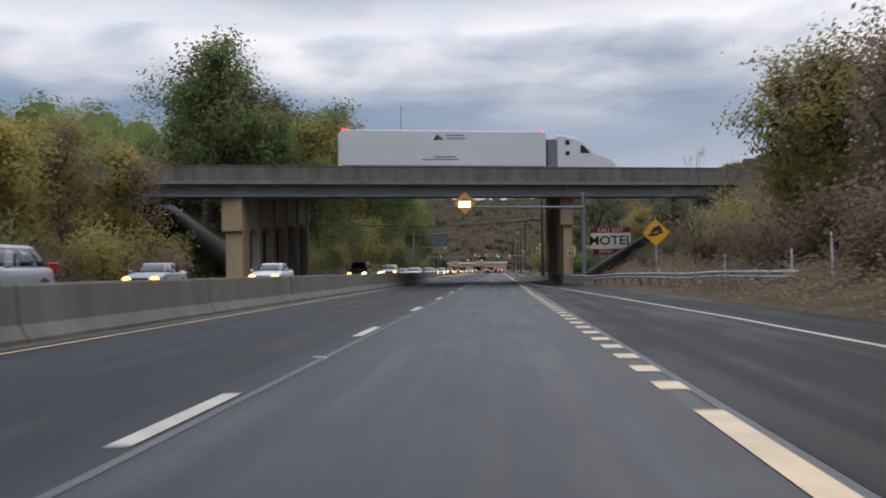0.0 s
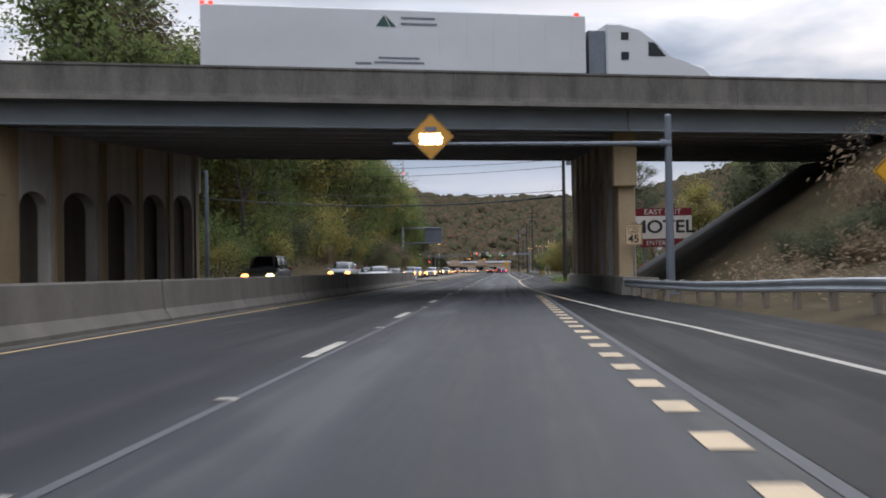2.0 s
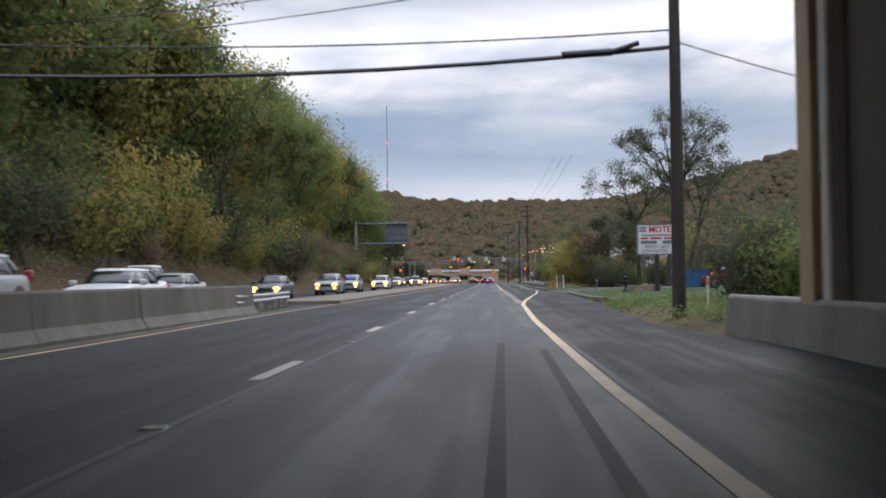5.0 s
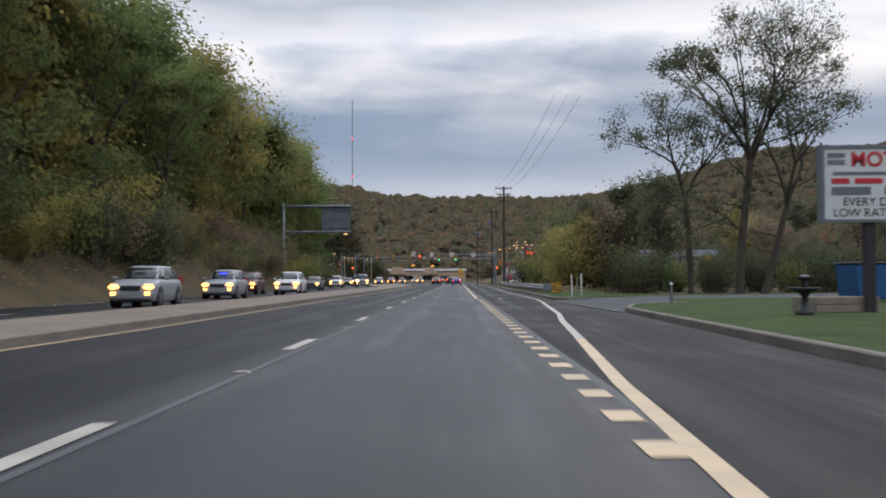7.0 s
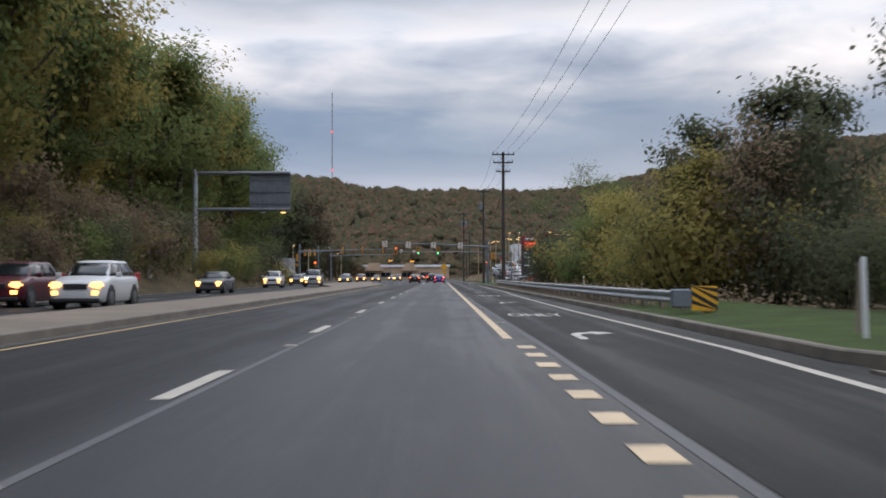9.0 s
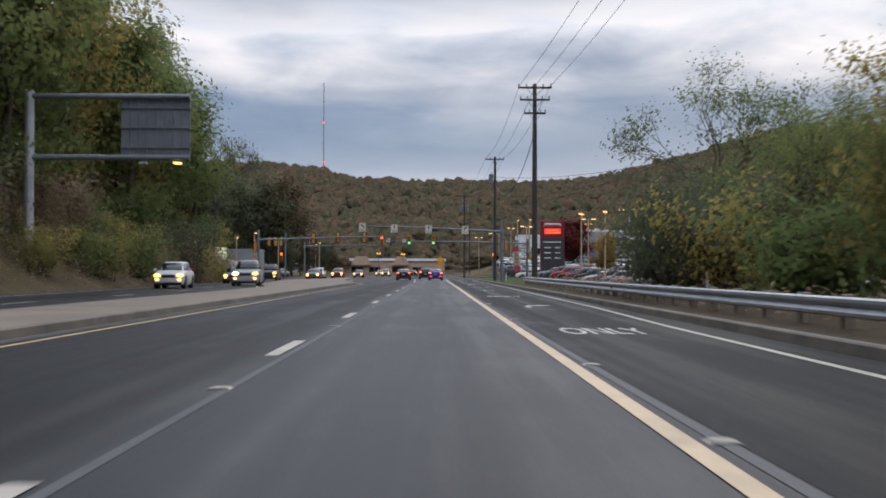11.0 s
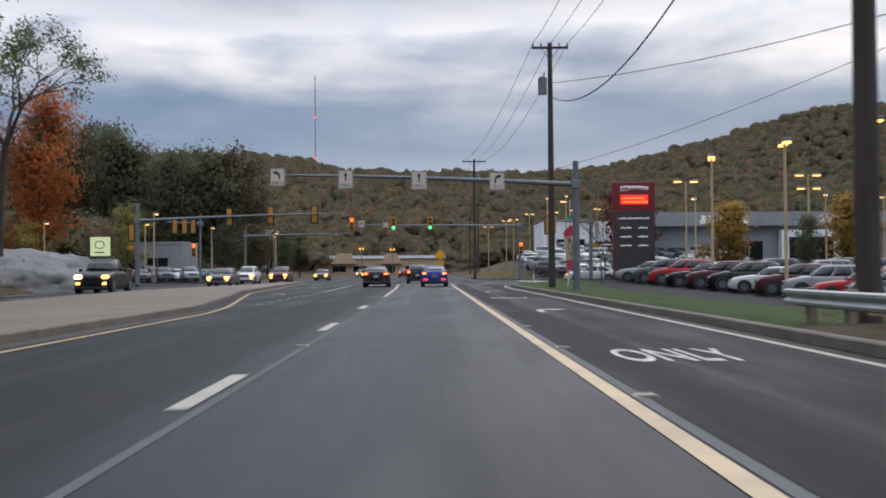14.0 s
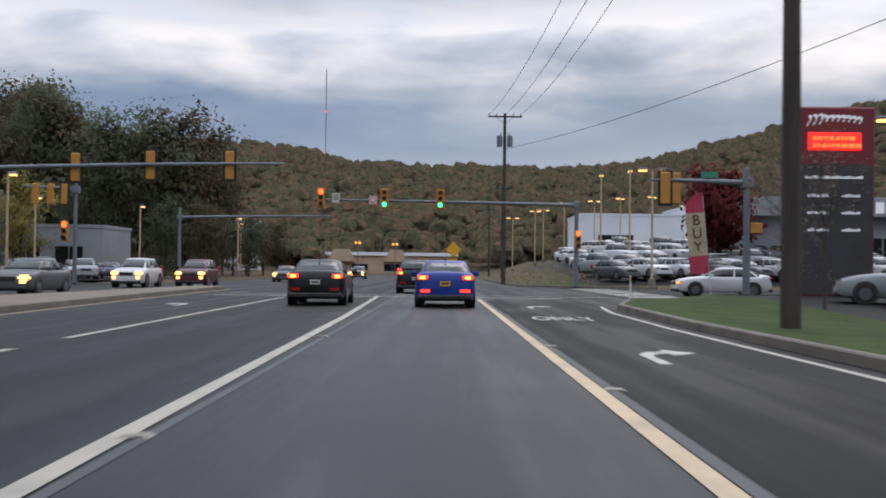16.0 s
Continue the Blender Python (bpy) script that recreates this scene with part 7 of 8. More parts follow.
# sign gantry, seen from behind
ga = thing("sign_gantry", "grey cantilever sign gantry seen from behind", "sign gantry", m=pose(0, 282.3, 0))
bm = bmesh.new()
rod(bm, (-22.1, 0, land(-22.1, 282.3) - 0.5), (-22.1, 0, 11.1), 0.3, 0.26, 14)
rod(bm, (-22.1, 0, 11.1), (-22.1, 0, 11.2), 0.3, 0.2, 14)
part("post", bm, GALV, ga)
for z in (10.85, 7.45):
    bm = bmesh.new()
    rod(bm, (-22.1, 0, z), (-13.2, 0, z), 0.17, 0.15, 12)
    part("arm", bm, GALV_DARK, ga)
for k in range(8):
    bm = bmesh.new()
    x = -17.05 + 0.48 * k
    box(bm, x, x + 0.47, 0.2, 0.24, 7.55, 10.75)
    box(bm, x + 0.44, x + 0.48, 0.1, 0.2, 7.55, 10.75)
    part("sign_plank", bm, GALV_DARK, ga, "grey back of a sign plank")
for z in (8.0, 9.1, 10.2):
    bm = bmesh.new()
    box(bm, -17.05, -13.2, 0.08, 0.16, z, z + 0.08)
    part("stiffener", bm, GALV_DARK, ga)
for x in (-15.8, -13.9):
    bm = bmesh.new()
    box(bm, x - 0.2, x + 0.2, -0.1, 0.35, 7.1, 7.2)
    bevelled(bm, 0.02)
    part("lamp", bm, LOT_LAMP if x > -15 else LENS_CLEAR, ga, "small sign lamp")
bm = bmesh.new()
box(bm, -20.9, -20.7, 0, 0.15, 0.1, 3.1)
solid("white_post", bm, WHITE_PLASTIC, "white marker post below the woods", "marker post").location = (0, 262, 0)


def delineator(x, y, h, mat, label, tape=True):
    z = max(0.1, land(x, y))
    t = thing("delineator_post", label, "marker post", "marker posts", m=pose(x, y, z, RNG.uniform(-2, 2), RNG.uniform(-2, 2), 0))
    bm = bmesh.new()
    box(bm, -0.038, 0.038, -0.02, 0.02, -0.3, h)
    bevelled(bm, 0.008)
    part("stake", bm, mat, t)
    if tape:
        bm = bmesh.new()
        box(bm, -0.03, 0.03, -0.026, -0.018, h - 0.25, h - 0.05)
        part("reflector", bm, SIGN_ORANGE, t)


for x, y, h in ((9.2, 57.5, 0.9), (10.9, 49, 1.1), (11.6, 40.5, 1.1), (11.9, 36.5, 1.5)):
    delineator(x, y, h, WHITE_PLASTIC, "white roadside delineator post", False)
delineator(6.9, 198.0, 1.25, WHITE_PLASTIC, "white leaning marker post at the driveway", False)
delineator(7.6, 199.8, 1.3, WHITE_PLASTIC, "white leaning marker post at the driveway", False)
delineator(7.25, 199.2, 1.2, WOOD_POST, "brown wooden stake at the driveway", False)
for x, y in ((7.0, 131), (6.7, 134.5), (8.5, 240), (8.6, 255), (9.0, 351), (8.8, 371.5)):
    delineator(x, y, 1.0, WHITE_PLASTIC, "white delineator post with amber reflector")
bo = thing("bollard", "short grey bollard with a white cap on the lawn corner", "bollard", m=pose(8.9, 182.0, 0.24))
bm = bmesh.new()
rod(bm, (0, 0, -0.2), (0, 0, 0.68), 0.055, 0.05, 10)
part("shaft", bm, GALV_DARK, bo)
bm = bmesh.new()
rod(bm, (0, 0, 0.68), (0, 0, 0.76), 0.07, 0.045, 10)
part("cap", bm, WHITE_PLASTIC, bo, "white plastic cap")
# striped end marker of the long guardrail
em = thing("end_marker", "black and yellow striped marker on the guardrail end", "road sign", m=pose(6.95, 207.6, 0.06))
bm = bmesh.new()
box(bm, -0.3, 0.3, -0.02, 0.02, 0.28, 0.86)
part("panel", bm, SIGN_YELLOW, em)
for k in range(4):
    z = 0.24 + 0.2 * k
    flat_shape("stripe", [[(-0.3, min(0.86, z + 0.2)), (0.3, max(0.28, z - 0.14)), (0.3, max(0.29, min(0.86, z - 0.04))), (-0.3, min(0.861, z + 0.3))]], BLACK_PAINT, em, -0.026)
bm = bmesh.new()
box(bm, -0.75, -0.28, -0.02, 0.3, 0.35, 0.78)
bevelled(bm, 0.03)
part("terminal_box", bm, GALV_DARK, em)

# ---------------------------------------------------------------- traffic signals
def signal_head(x, y, z, lens, parent, facing=True, back=False):
    """A yellow three-lamp head; lens names the lamp that is lit, from the top."""
    head = new("signal_head")
    head.parent = parent
    head.location = (x, y, z)
    head.scale = (1.2, 1.2, 1.25)
    s = -1 if facing else 1
    bm = bmesh.new()
    box(bm, -0.17, 0.17, -0.1, 0.1, -0.53, 0.53)
    bevelled(bm, 0.03)
    part("housing", bm, SIGNAL_YELLOW, head, "yellow signal housing")
    if back:
        bm = bmesh.new()
        box(bm, -0.26, 0.26, 0.0 if facing else -0.02, 0.02 if facing else 0.0, -0.6, 0.6)
        part("backplate", bm, SIGNAL_YELLOW if facing else BLACK_PAINT, head, "yellow backplate" if facing else "black backplate")
    for i, zz in enumerate((0.35, 0.0, -0.35)):
        on = lens == i
        bm = bmesh.new()
        rod(bm, (0, s * 0.09, zz), (0, s * 0.115, zz), 0.145 if on else 0.12, n=16)
        part("lens", bm, (SIG_RED, MARKER_AMBER, SIG_GREEN)[i] if on else SIG_OFF, head)
        bm = bmesh.new()
        n = 12
        arc = [math.pi * (-0.15 + 1.3 * k / n) for k in range(n + 1)]
        a = [bm.verts.new((0.15 * math.cos(q), s * 0.1, zz + 0.15 * math.sin(q))) for q in arc]
        b = [bm.verts.new((0.15 * math.cos(q), s * (0.28 if 0.2 < q < 2.9 else 0.2), zz + 0.15 * math.sin(q))) for q in arc]
        for k in range(n):
            bm.faces.new((a[k], a[k + 1], b[k + 1], b[k]))
        part("visor", bm, SIGNAL_YELLOW, head)
    return head


def mast_arm(name, x, y, top, reach, z0, z1, label, r=0.17, base=0.15):
    """A tapered pole with one long arm towards x + reach."""
    t = thing(name, label, "mast arm", "mast arms", m=pose(x, y, 0))
    bm = bmesh.new()
    rod(bm, (0, 0, base - 0.3), (0, 0, top), r, r * 0.75, 16)
    rod(bm, (0, 0, base - 0.02), (0, 0, base + 0.08), r * 1.8, r * 1.8, 16)
    rod(bm, (0, 0, top), (0, 0, top + 0.06), r * 0.85, r * 0.3, 16)
    part("pole", bm, GALV_DARK, t)
    bm = bmesh.new()
    rings = []
    for k in range(9):
        u = k / 8
        z, rad = z0 + (z1 - z0) * (1 - (1 - u) ** 1.6), 0.13 - 0.075 * u
        rings.append([bm.verts.new((reach * u, rad * math.cos(i * math.pi / 6), z + rad * math.sin(i * math.pi / 6))) for i in range(12)])
    for a, b in zip(rings, rings[1:]):
        for i in range(12):
            bm.faces.new((a[i], a[(i + 1) % 12], b[(i + 1) % 12], b[i]))
    bm.faces.new(rings[0])
    bm.faces.new(rings[-1])
    part("arm", bm, GALV_DARK, t)
    bm = bmesh.new()
    box(bm, -0.24, 0.24, -0.2, 0.2, z0 - 0.22, z0 + 0.22)
    bevelled(bm, 0.03)
    part("flange", bm, GALV_DARK, t)
    return t


# lane control signs
lc = mast_arm("lane_sign_mast", 7.6, 336.75, 6.56, -15.2, 5.42, 5.98, "grey mast arm with four white lane control signs", 0.19)
for k, (x, z) in enumerate(((-7.23, 5.85), (-3.85, 5.72), (-0.21, 5.65), (3.67, 5.59))):
    pn = plate_sign(lc, "lane_sign", 0.76, 0.92, SIGN_WHITE, BLACK_PAINT, "white lane control sign", pose(x - 7.6, -0.16, z + 0.02), 0.05)
    if k in (1, 2):
        flat_shape("arrow", [[(-0.035, -0.08), (0.035, -0.08), (0.035, 0.2), (-0.035, 0.2)], [(-0.11, 0.18), (0.11, 0.18), (0.0, 0.38)]], BLACK_PAINT, pn)
    else:
        s = 1 if k == 3 else -1
        flat_shape("arrow", [[(-0.14 * s, -0.1), (-0.06 * s, -0.1), (-0.05 * s, 0.08), (-0.13 * s, 0.1)], [(-0.13 * s, 0.1), (-0.05 * s, 0.08), (0.06 * s, 0.18), (0.06 * s, 0.27), (-0.06 * s, 0.24)], [(0.05 * s, 0.1), (0.22 * s, 0.23), (0.05 * s, 0.35)]], BLACK_PAINT, pn)
    words(pn, "ONLY", 0.2, 0, -0.28, BLACK_PAINT)
# far signals that face the camera
sm = mast_arm("signal_mast", 10.2, 402, 6.35, -19.2, 6.1, 6.3, "grey mast arm with traffic signals over the junction", 0.17, 0.2)
for x, lens in ((-8.37, 0), (-3.77, 2), (0.28, 2)):
    signal_head(x - 10.2, -0.22, 6.42, lens, sm, True, True)
pn = plate_sign(sm, "turn_sign", 0.62, 0.76, SIGN_WHITE, BLACK_PAINT, "small white sign", pose(-7.3 - 10.2, -0.16, 6.42))
for z in (0.15, 0.0, -0.15):
    flat_shape("lettering_bar", [[(-0.2, z), (0.2, z), (0.2, z + 0.07), (-0.2, z + 0.07)]], BLACK_PAINT, pn)
pn = plate_sign(sm, "no_u_turn_sign", 0.62, 0.62, SIGN_WHITE, BLACK_PAINT, "white prohibition sign with red ring", pose(-4.6 - 10.2, -0.16, 6.3))
flat_shape("ring", [[(0.24 * math.cos(a), 0.24 * math.sin(a)), (0.24 * math.cos(b), 0.24 * math.sin(b)), (0.18 * math.cos(b), 0.18 * math.sin(b)), (0.18 * math.cos(a), 0.18 * math.sin(a))] for a, b in [(i * math.pi / 8, (i + 1) * math.pi / 8) for i in range(16)]], RED_PAINT, pn)
signal_head(0.1, -0.24, 3.6, 0, sm, True)
# signals of the other carriageway, seen from behind
om = mast_arm("signal_mast", -24.4, 374, 6.95, 17.5, 5.6, 6.1, "grey mast arm with signal backs over the other carriageway", 0.2, 0.2)
for x, z in ((-16.7, 5.85), (-13.2, 5.98), (-9.5, 6.02)):
    signal_head(x + 24.4, 0.2, z, 9, om, False, True)
signal_head(-0.45, 0, 4.6, 9, om, False, True)
bm = bmesh.new()
box(bm, -0.8, -0.3, -0.15, 0.15, 3.1, 3.5)
bevelled(bm, 0.03)
part("pedestrian_signal", bm, SIGNAL_YELLOW, om, "yellow pedestrian signal box")
fm = mast_arm("signal_mast", -23.8, 423, 6.7, 14.0, 5.9, 6.15, "plain grey mast arm past the junction", 0.17, 0.2)
cl = mast_arm("signal_mast", -23.3, 393.5, 7.2, -3.5, 6.2, 6.4, "grey signal pole with clustered yellow heads", 0.14, 0.2)
for x in (-2.6, -1.6, -0.7):
    signal_head(x, -0.1, 5.9, 9, cl, False, x > -1)
signal_head(-0.6, -0.2, 3.5, 0, cl, True)
rc = mast_arm("signal_mast", 13.1, 368.7, 5.6, -4.0, 5.0, 5.1, "grey signal pole with yellow heads at the lot corner", 0.16, 0.3)
signal_head(-3.4, 0.0, 4.75, 9, rc, False, True)
signal_head(-2.95, 0.1, 4.75, 9, rc, False)
bm = bmesh.new()
box(bm, 0.12, 0.62, -0.15, 0.15, 2.9, 3.35)
bevelled(bm, 0.03)
part("pedestrian_signal", bm, SIGNAL_YELLOW, rc, "yellow pedestrian signal box")
bm = bmesh.new()
box(bm, -1.9, -1.2, -0.03, 0.03, 5.2, 5.45)
part("street_name_plate", bm, plain("green_plate", (0.02, 0.2, 0.12, 1)), rc, "green street name plate")
# flashing lamps and warning sign far ahead
for x, y, z in ((-8.2, 520, 6.0), (-15.0, 520, 6.2)):
    t = thing("flashing_beacon", "amber flashing beacon on a span far ahead", "beacon", m=pose(x, y, 0))
    bm = bmesh.new()
    rod(bm, (0, 0.3, 0), (0, 0.3, z + 0.6), 0.08, n=8)
    part("pole", bm, GALV_DARK, t)
    for s in (-0.35, 0.35):
        bm = bmesh.new()
        rod(bm, (s, 0, z), (s, 0.12, z), 0.22, n=12)
        part("lamp", bm, MARKER_AMBER, t)
ws = thing("warning_sign", "yellow diamond warning sign with a plate below", "road sign", m=pose(1.6, 432, 0))
bm = bmesh.new()
box(bm, -0.04, 0.04, 0.02, 0.08, 0, 3.9)
part("post", bm, GALV_DARK, ws)
plate_sign(ws, "panel", 1.2, 1.2, SIGN_YELLOW, BLACK_PAINT, "", pose(0, 0, 3.4, 0, 45, 0))
plate_sign(ws, "plate", 0.9, 0.6, SIGN_YELLOW, BLACK_PAINT, "", pose(0, 0, 2.2))

# ---------------------------------------------------------------- dealer pylon, lot lamps, buildings
PYLON_DARK = rough_paint("dark_pylon_panel", (0.03, 0.028, 0.03, 1), (0.05, 0.046, 0.048, 1), 0.8, (0.4, 0.6), bump=0.02)
dp = thing("dealer_pylon", "tall dark red pylon sign with a red lit message panel", "pylon sign", m=pose(16.45, 367.9, 0))
bm = bmesh.new()
box(bm, -1.62, 1.62, 0, 0.7, 0.2, 8.1)
for v in bm.verts:
    if v.co.z > 5:
        v.co.x *= 1.03
bevelled(bm, 0.06)
part("cabinet", bm, SIGN_RED, dp)
bm = bmesh.new()
box(bm, -1.56, 1.56, -0.02, 0.02, 0.4, 5.75)
part("lower_panel", bm, PYLON_DARK, dp, "dark lower panel")
bm = bmesh.new()
box(bm, -1.1, 1.1, -0.05, 0.02, 6.3, 7.05)
bevelled(bm, 0.05)
part("message_panel", bm, LED_RED, dp, "glowing red message panel")
for k, z in enumerate((6.8, 6.5)):
    bm = bmesh.new()
    rr2 = random.Random(k + 3)
    x = -0.9
    while x < 0.85:
        bw = rr2.uniform(0.1, 0.25)
        box(bm, x, x + bw, -0.065, -0.05, z - 0.08, z + 0.08)
        x += bw + 0.06
    part("lit_lettering", bm, LED_AMBER, dp, "amber message bars")
# a flowing stroke with loops, as one ribbon
bm = bmesh.new()
stroke = []
for i in range(130):
    u = i / 129
    loop = 0.2 if u < 0.3 else 0.1
    x = -1.15 + 2.3 * u + 0.09 * math.sin(u * 62)
    z = 7.52 + loop * math.cos(u * 62) + 0.1 * math.sin(u * 3.0)
    stroke.append((x + (z - 7.5) * 0.4, z))
pairs = []
for i, (x, z) in enumerate(stroke):
    h = 0.046 + 0.018 * math.sin(i * 0.5)
    pairs.append([bm.verts.new((x - h * 0.6, -0.012, z - h)), bm.verts.new((x + h * 0.6, -0.012, z + h))])
for a, b in zip(pairs, pairs[1:]):
    bm.faces.new((a[0], b[0], b[1], a[1]))
part("script_emblem", bm, LIT_LETTER, dp, "white flowing script emblem")
for z in (5.2, 4.45, 3.75, 3.05):
    bm = bmesh.new()
    box(bm, -1.4, 1.4, -0.034, -0.018, z - 0.26, z + 0.26)
    pnl = part("name_panel", bm, PYLON_DARK, dp, "dark brand name panel")
    for x0, x1 in ((-1.1, -0.3), (0.3, 1.1)) if z < 5 else ((-1.2, 1.2),):
        bm = bmesh.new()
        x = x0
        while x < x1 - 0.05:
            hh = 0.05 + 0.03 * math.sin(x * 37)
            box(bm, x, x + 0.1, -0.045, -0.032, z - 0.05, z + hh)
            x += 0.125
        part("lettering_bar", bm, LIT_LETTER, pnl)
plant("bare", 13.2, 362.5, 0.62, 0.3)
plant("bare", 12.0, 356.5, 0.6, 0.3)


def lot_lamp(x, y, h, z, heads=2, turn=0.0):
    t = thing("lot_lamp", "lit tall car lot lamp on a glow-tinted pole", "street lamp", "lot lamps", m=pose(x, y, z, 0, 0, turn))
    bm = bmesh.new()
    rod(bm, (0, 0, 0), (0, 0, 0.7), 0.28, 0.28, 12)
    part("footing", bm, CONCRETE, t)
    bm = bmesh.new()
    rod(bm, (0, 0, 0.6), (0, 0, h), 0.1, 0.07, 10)
    part("pole", bm, LAMP_POLE, t)
    for s in ((-1, 1) if heads == 2 else (1,)):
        bm = bmesh.new()
        rod(bm, (0, 0, h - 0.05), (s * 0.5, 0, h + 0.02), 0.04, n=6)
        part("bracket", bm, GALV_DARK, t)
        bm = bmesh.new()
        box(bm, min(s * 0.4, s * 1.05), max(s * 0.4, s * 1.05), -0.22, 0.22, h, h + 0.16)
        bevelled(bm, 0.04)
        hd = part("head", bm, GALV_DARK, t)
        bm = bmesh.new()
        box(bm, min(s * 0.42, s * 1.03), max(s * 0.42, s * 1.03), -0.21, 0.21, h - 0.12, h - 0.005)
        bevelled(bm, 0.03)
        part("lens", bm, LOT_LAMP, hd, "glowing warm lamp lens")
    return t


for x, y, h, n, turn in ((19.1, 339.8, 8.1, 2, 80), (19.6, 328, 8.0, 2, 12), (17.9, 350, 8.1, 2, 75), (22.5, 376, 8.7, 2, 5), (24.3, 380, 7.5, 1, 85), (31.6, 371.6, 8.8, 2, 0), (21.5, 321, 8.3, 2, 20), (24.3, 313, 8.4, 2, 10), (28.7, 334.6, 8.3, 1, 80), (35, 381, 8.4, 2, 0), (39.5, 389, 8.4, 1, 70), (47, 393, 8.4, 1, 80), (16, 403.5, 8.8, 2, 0), (17, 436, 9.2, 1, 80), (18.8, 429, 9.2, 1, 80), (44, 350, 8.4, 2, 30), (52, 340, 8.4, 2, 60), (38, 326, 8.5, 2, 10)):
    lot_lamp(x, y, h, lot_level(y) if y < 368.4 else max(0.08, land(x, y)), n, turn)
for x, y in ((12, 500), (15.5, 498), (17.5, 505), (20, 496), (24, 490), (27, 484), (31, 480), (36, 470), (40, 500)):
    lot_lamp(x, y, 9.0, land(x, y), 2, RNG.uniform(0, 90))
for x, y in ((-28.6, 395.7), (-36, 420), (-30, 432), (-47, 415), (-24.5, 455), (-27, 470)):
    lot_lamp(x, y, 7.2, max(0.22, land(x, y)), 1, 90)


def building(name, x0, x1, y0, y1, z0, z1, wall, label, windows=(), doors=()):
    """A flat-roofed block with a parapet, window bays (x, z, width, height) and glazed doors."""
    b = thing(name, label, "building")
    bm = bmesh.new()
    box(bm, x0, x1, y0, y1, z0 - 1.0, z1)
    bevelled(bm, 0.03)
    part("wall", bm, wall, b)
    bm = bmesh.new()
    for a in ((x0 - 0.08, x1 + 0.08, y0 - 0.08, y0 + 0.3), (x0 - 0.08, x1 + 0.08, y1 - 0.3, y1 + 0.08), (x0 - 0.08, x0 + 0.3, y0 + 0.3, y1 - 0.3), (x1 - 0.3, x1 + 0.08, y0 + 0.3, y1 - 0.3)):
        box(bm, *a, z1 + 0.002, z1 + 0.35)
    part("parapet", bm, wall, b)
    bm = bmesh.new()
    box(bm, x0 + 0.3, x1 - 0.3, y0 + 0.3, y1 - 0.3, z1 + 0.004, z1 + 0.1)
    part("roof", bm, ROOF, b)
    for x, z, w, h in windows:
        win = new("window")
        win.parent = b
        win.location = (x, y0, z)
        bm = bmesh.new()
        box(bm, -w / 2, w / 2, -0.03, 0.02, -h / 2, h / 2)
        part("pane", bm, GLASS_DARK, win)
        bm = bmesh.new()
        for u in (-0.5, 0, 0.5):
            box(bm, w * u - 0.05, w * u + 0.05, -0.06, 0.0, -h / 2, h / 2)
        box(bm, -w / 2, w / 2, -0.058, 0.0, h / 2 - 0.05, h / 2 + 0.05)
        box(bm, -w / 2, w / 2, -0.058, 0.0, -h / 2 - 0.05, -h / 2 + 0.05)
        part("frame", bm, GALV, win)
    return b


sb = building("showroom", 30, 78, 430, 452, 1.0, 8.4, GREY_WALL, "long grey dealer showroom with lit lettering", [(44, 3.2, 4, 3.6), (52, 3.2, 5, 3.6), (60, 3.2, 4, 3.6), (70, 3.2, 5, 3.6)])
bm = bmesh.new()
box(bm, 29.5, 79, 428.6, 430, 7.0, 8.9)
part("fascia", bm, GREY_WALL, sb)
bm = bmesh.new()
box(bm, 48, 56, 428.2, 429.8, 0.6, 6.4)
part("entrance_bay", bm, WHITE_WALL, sb)
bm = bmesh.new()
box(bm, 49, 55, 428.12, 428.25, 1.0, 5.4)
part("entrance_glass", bm, GLASS_DARK, sb)
words(sb, "SERVICE", 1.5, 56, 7.9, LIT_LETTER, 428.55)
x = 37.0
for k in range(6):
    bm = bmesh.new()
    box(bm, x, x + 0.8, 428.5, 428.6, 7.3, 8.4)
    part("lettering_bar", bm, LIT_LETTER, sb)
    x += 1.15
zb = land(30, 491)
building("showroom", 22, 38.5, 491, 508, zb, zb + 6.8, WHITE_WALL, "white dealer showroom on the rise", [(27.5, zb + 2.2, 5.5, 3.2), (34.5, zb + 2.0, 3.5, 2.6)])
building("showroom", 38.7, 50, 493, 510, zb, zb + 8.2, WHITE_WALL, "white taller showroom block on the rise", [(44, zb + 2.4, 4, 3)])
building("office_building", -46, -35, 436, 446, 0.4, 5.3, GREY_WALL, "low grey dealer building behind parked cars", [(-43, 2.4, 3, 2), (-38.5, 2.4, 3, 2)])
building("white_building", -39.5, -34.5, 520, 531, 2.0, 10.2, WHITE_WALL, "narrow white two-storey building", [(-38, 8.0, 1.1, 1.4), (-36, 8.0, 1.1, 1.4), (-37, 4.8, 1.2, 1.4)])
rb = building("retail_building", -33, 4, 590, 610, 0.4, 4.9, TAN_WALL, "low tan retail building at the end of the road", [(-26, 1.9, 4, 1.8), (-20, 1.9, 4, 1.8), (-12, 1.9, 4, 1.8), (-5, 1.9, 4, 1.8)])
bm = bmesh.new()
box(bm, -33.4, 4.4, 589.4, 610.4, 4.9, 5.7)
part("roof_edge", bm, WHITE_WALL, rb, "pale flat roof edge")
for x0, x1 in ((-28, -21), (-14, -8)):
    bm = bmesh.new()
    extrude_xz(bm, [(x0, 3.4), (x1, 3.4), (x1 - 1.6, 6.4), (x0 + 1.6, 6.4)], 588.5, 591)
    part("gable", bm, TAN_WALL, rb)
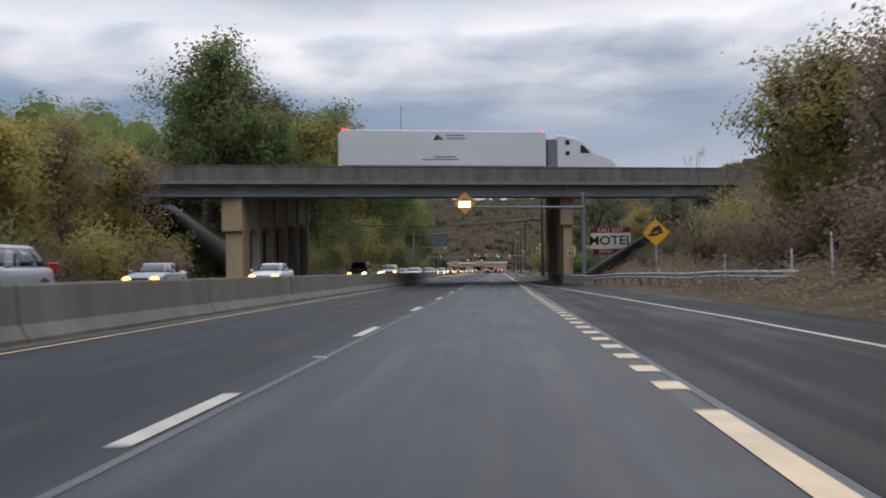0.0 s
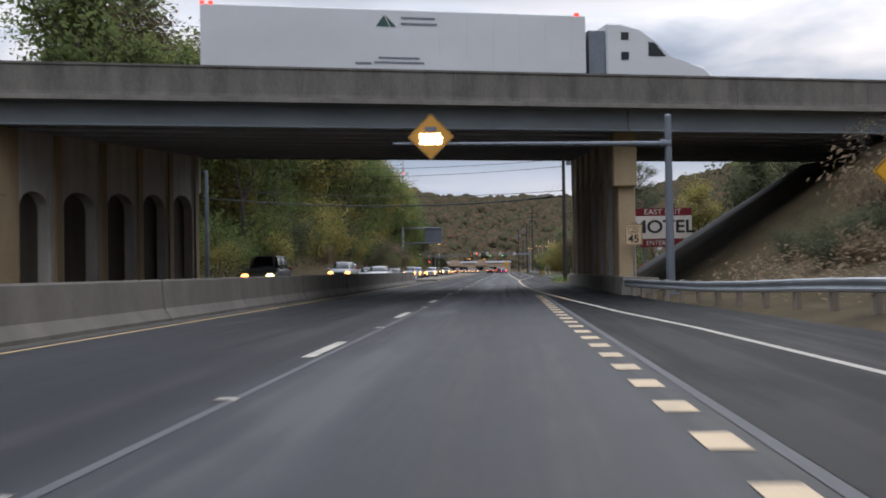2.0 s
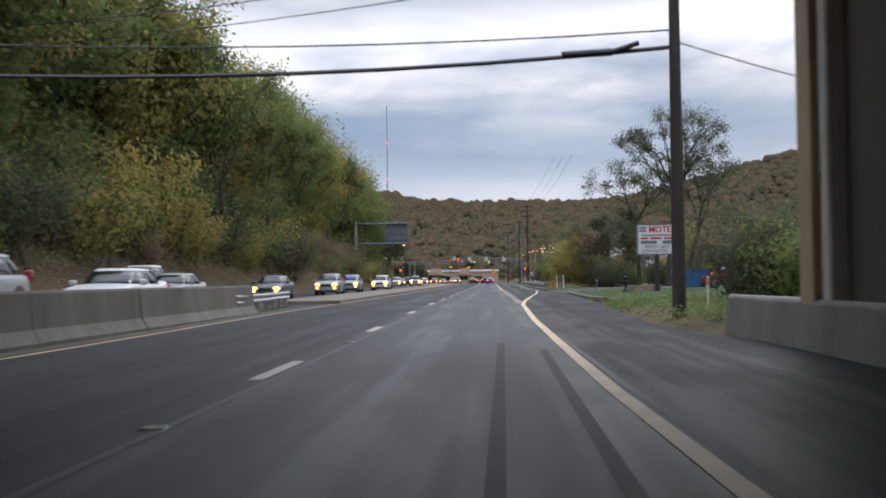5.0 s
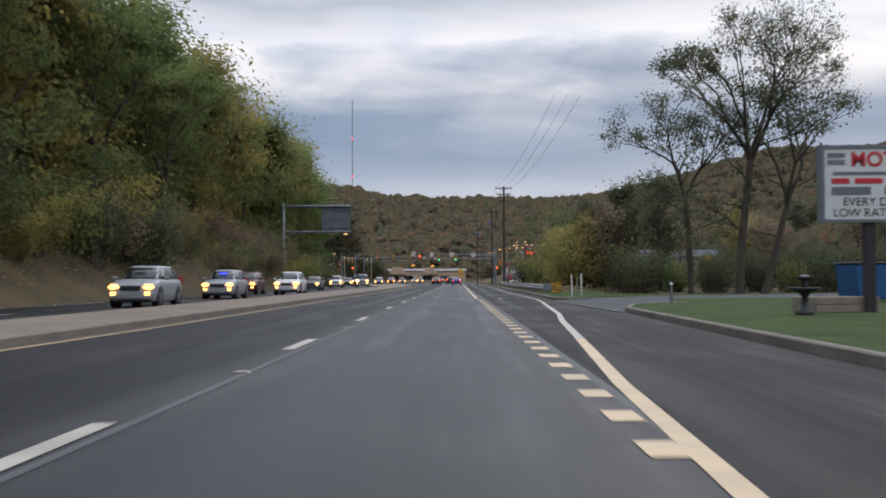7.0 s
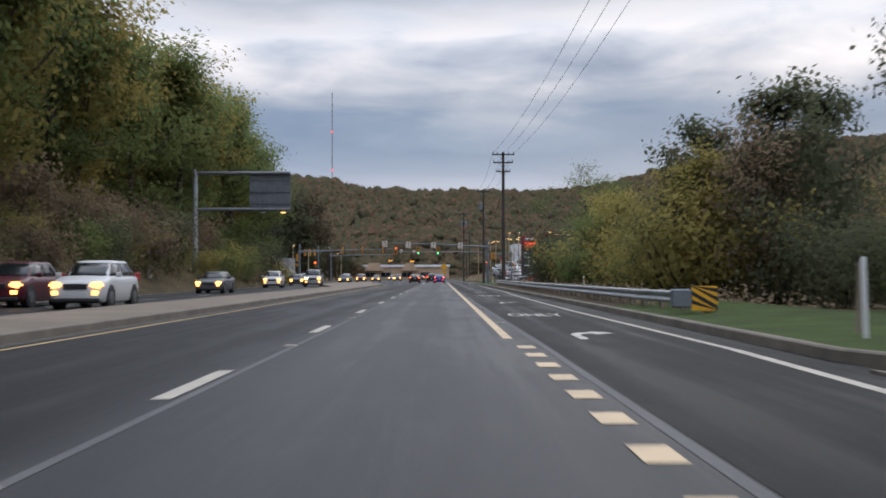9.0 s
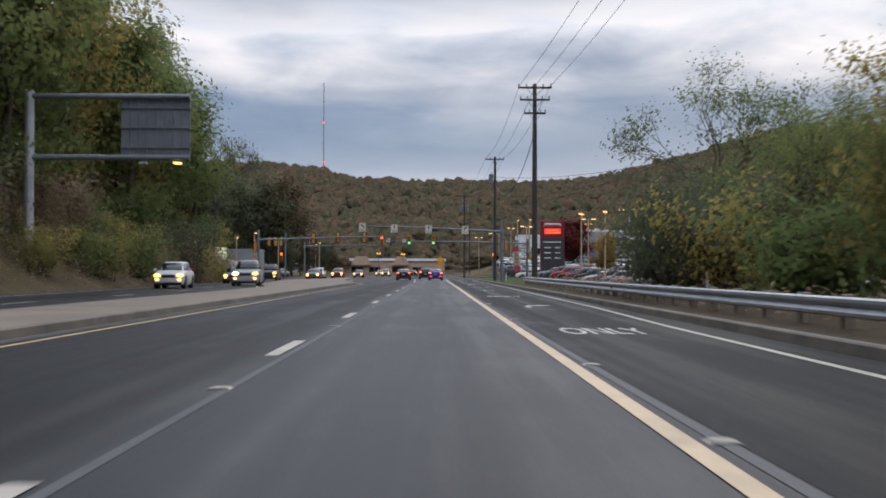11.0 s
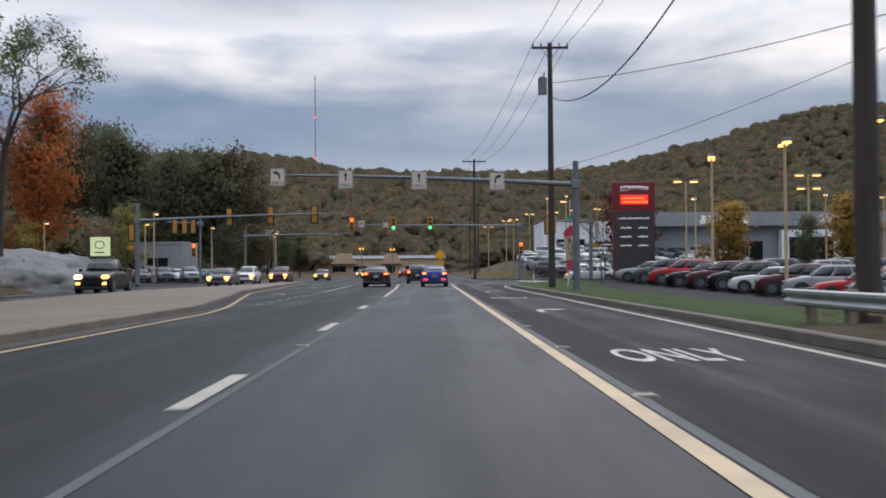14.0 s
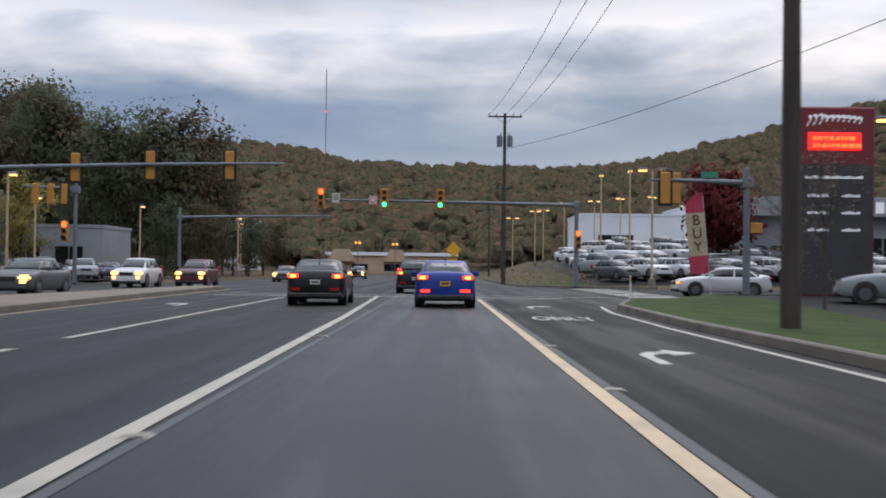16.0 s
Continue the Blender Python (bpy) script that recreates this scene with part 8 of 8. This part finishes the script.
# lit dealer sign box on the far side, emblem as a plain ring
mz = thing("dealer_sign", "pale lit square dealer sign with a ring emblem", "sign", m=pose(-33.9, 394.5, 0))
for s in (-0.7, 0.7):
    bm = bmesh.new()
    rod(bm, (s, 0.2, 0), (s, 0.2, 3.2), 0.07, n=8)
    part("post", bm, GALV_DARK, mz)
bm = bmesh.new()
box(bm, -0.98, 0.98, 0, 0.4, 3.0, 4.95)
bevelled(bm, 0.04)
part("face", bm, SIGN_GLOW, mz, "pale yellow lit face")
flat_shape("ring", [[(0.52 * math.cos(a), 4.15 + 0.42 * math.sin(a)), (0.52 * math.cos(b), 4.15 + 0.42 * math.sin(b)), (0.44 * math.cos(b), 4.15 + 0.34 * math.sin(b)), (0.44 * math.cos(a), 4.15 + 0.34 * math.sin(a))] for a, b in [(i * math.pi / 10, (i + 1) * math.pi / 10) for i in range(20)]], BLACK_PAINT, mz, -0.02)
flat_shape("lettering_bar", [[(-0.5, 3.3), (0.5, 3.3), (0.5, 3.42), (-0.5, 3.42)]], BLACK_PAINT, mz, -0.02)
# feather flag by the corner
ff = thing("feather_flag", "pink and cream feather flag on a slim pole", "flag", m=pose(12.6, 372.5, 0.1, 0, -5, 0))
bm = bmesh.new()
rod(bm, (0, 0, 0), (0, 0, 4.7), 0.03, 0.015, 8)
part("pole", bm, WHITE_PLASTIC, ff)
FLAG_PINK = plain("pink_cloth", (0.5, 0.09, 0.15, 1), 0.8)
FLAG_CREAM = plain("cream_cloth", (0.5, 0.45, 0.33, 1), 0.8)
for z0, z1, mt in ((1.15, 1.95, FLAG_PINK), (1.955, 3.9, FLAG_CREAM), (3.905, 4.8, FLAG_PINK)):
    bm = bmesh.new()
    n = 6
    rows = []
    for k in range(n + 1):
        z = z0 + (z1 - z0) * k / n
        wd = 0.78 * (1 - 0.75 * smooth(4.25, 4.85, z)) + 0.06
        rows.append([bm.verts.new((-u * wd, 0.05 * math.sin(z * 3 + u * 4), z)) for u in (0, 0.33, 0.66, 1)])
    for a, b in zip(rows, rows[1:]):
        for i in range(3):
            bm.faces.new((a[i], a[i + 1], b[i + 1], b[i]))
    bmesh.ops.solidify(bm, geom=bm.faces[:], thickness=0.008)
    part("cloth", bm, mt, ff)
for k, ch in enumerate("BUY"):
    words(ff, ch, 0.66, -0.4, 3.55 - 0.6 * k, BLACK_PAINT, -0.07)
plant("crimson", 26.6, 425, 1.4)
for x, y, s in ((23.5, 366.3, 0.95), (33, 366, 1.05), (41, 356, 0.9), (48, 344, 0.9)):
    plant("lot_yellow", x, y, s, lot_level(y))
plant("dark_a", 27.5, 360, 0.36, 0.25)
# lawn things by the motel
bb = thing("bird_bath", "dark cast tiered garden bird bath on the lawn", "bird bath", m=pose(9.3, 167.8, 0.26))
for nm, prof in (("pedestal", ((0.22, 0.0), (0.24, 0.06), (0.1, 0.14), (0.07, 0.4), (0.12, 0.5))), ("lower_bowl", ((0.1, 0.5), (0.36, 0.6), (0.38, 0.66), (0.3, 0.64), (0.06, 0.6))), ("stem", ((0.06, 0.6), (0.08, 0.75), (0.07, 0.8))), ("upper_bowl", ((0.07, 0.8), (0.2, 0.88), (0.21, 0.92), (0.15, 0.91), (0.02, 0.97)))):
    bm = bmesh.new()
    rings = [[bm.verts.new((r * math.cos(2 * math.pi * i / 16), r * math.sin(2 * math.pi * i / 16), z)) for i in range(16)] for r, z in prof]
    for a, b in zip(rings, rings[1:]):
        for i in range(16):
            bm.faces.new((a[i], a[(i + 1) % 16], b[(i + 1) % 16], b[i]))
    part(nm, bm, TRIM_BLACK, bb, smooth=True)
pl = thing("timber_planter", "low weathered timber planter on the lawn", "planter", m=pose(10.8, 170.0, 0.26, 0, 0, 12))
for k in range(2):
    for x0, x1, y0, y1 in ((-0.9, 0.9, -0.6, -0.48), (-0.9, 0.9, 0.48, 0.6), (-0.9, -0.78, -0.48, 0.48), (0.78, 0.9, -0.48, 0.48)):
        bm = bmesh.new()
        box(bm, x0, x1, y0, y1, 0.2 * k, 0.195 + 0.2 * k)
        bevelled(bm, 0.015)
        part("board", bm, WOOD_POST, pl)
bm = bmesh.new()
box(bm, -0.78, 0.78, -0.48, 0.48, 0, 0.33)
part("soil", bm, DIRT, pl)
du = thing("dumpster", "blue steel rubbish container beside the drive", "dumpster", m=pose(15.8, 180.5, 0.28, 0, 0, 10))
bm = bmesh.new()
extrude_xz(bm, [(-0.9, 0.1), (0.9, 0.1), (1.05, 1.35), (-1.05, 1.35)], -0.7, 0.7)
bevelled(bm, 0.04)
part("bin", bm, rough_paint("blue_steel", (0.01, 0.05, 0.14, 1), (0.02, 0.09, 0.22, 1), 1.5), du)
bm = bmesh.new()
box(bm, -1.08, 1.08, -0.74, 0.74, 1.355, 1.42)
bevelled(bm, 0.02)
part("lid", bm, TRIM_BLACK, du)
park(18.6, 180.5, 90, (RED, "red"), "suv", 0.32)
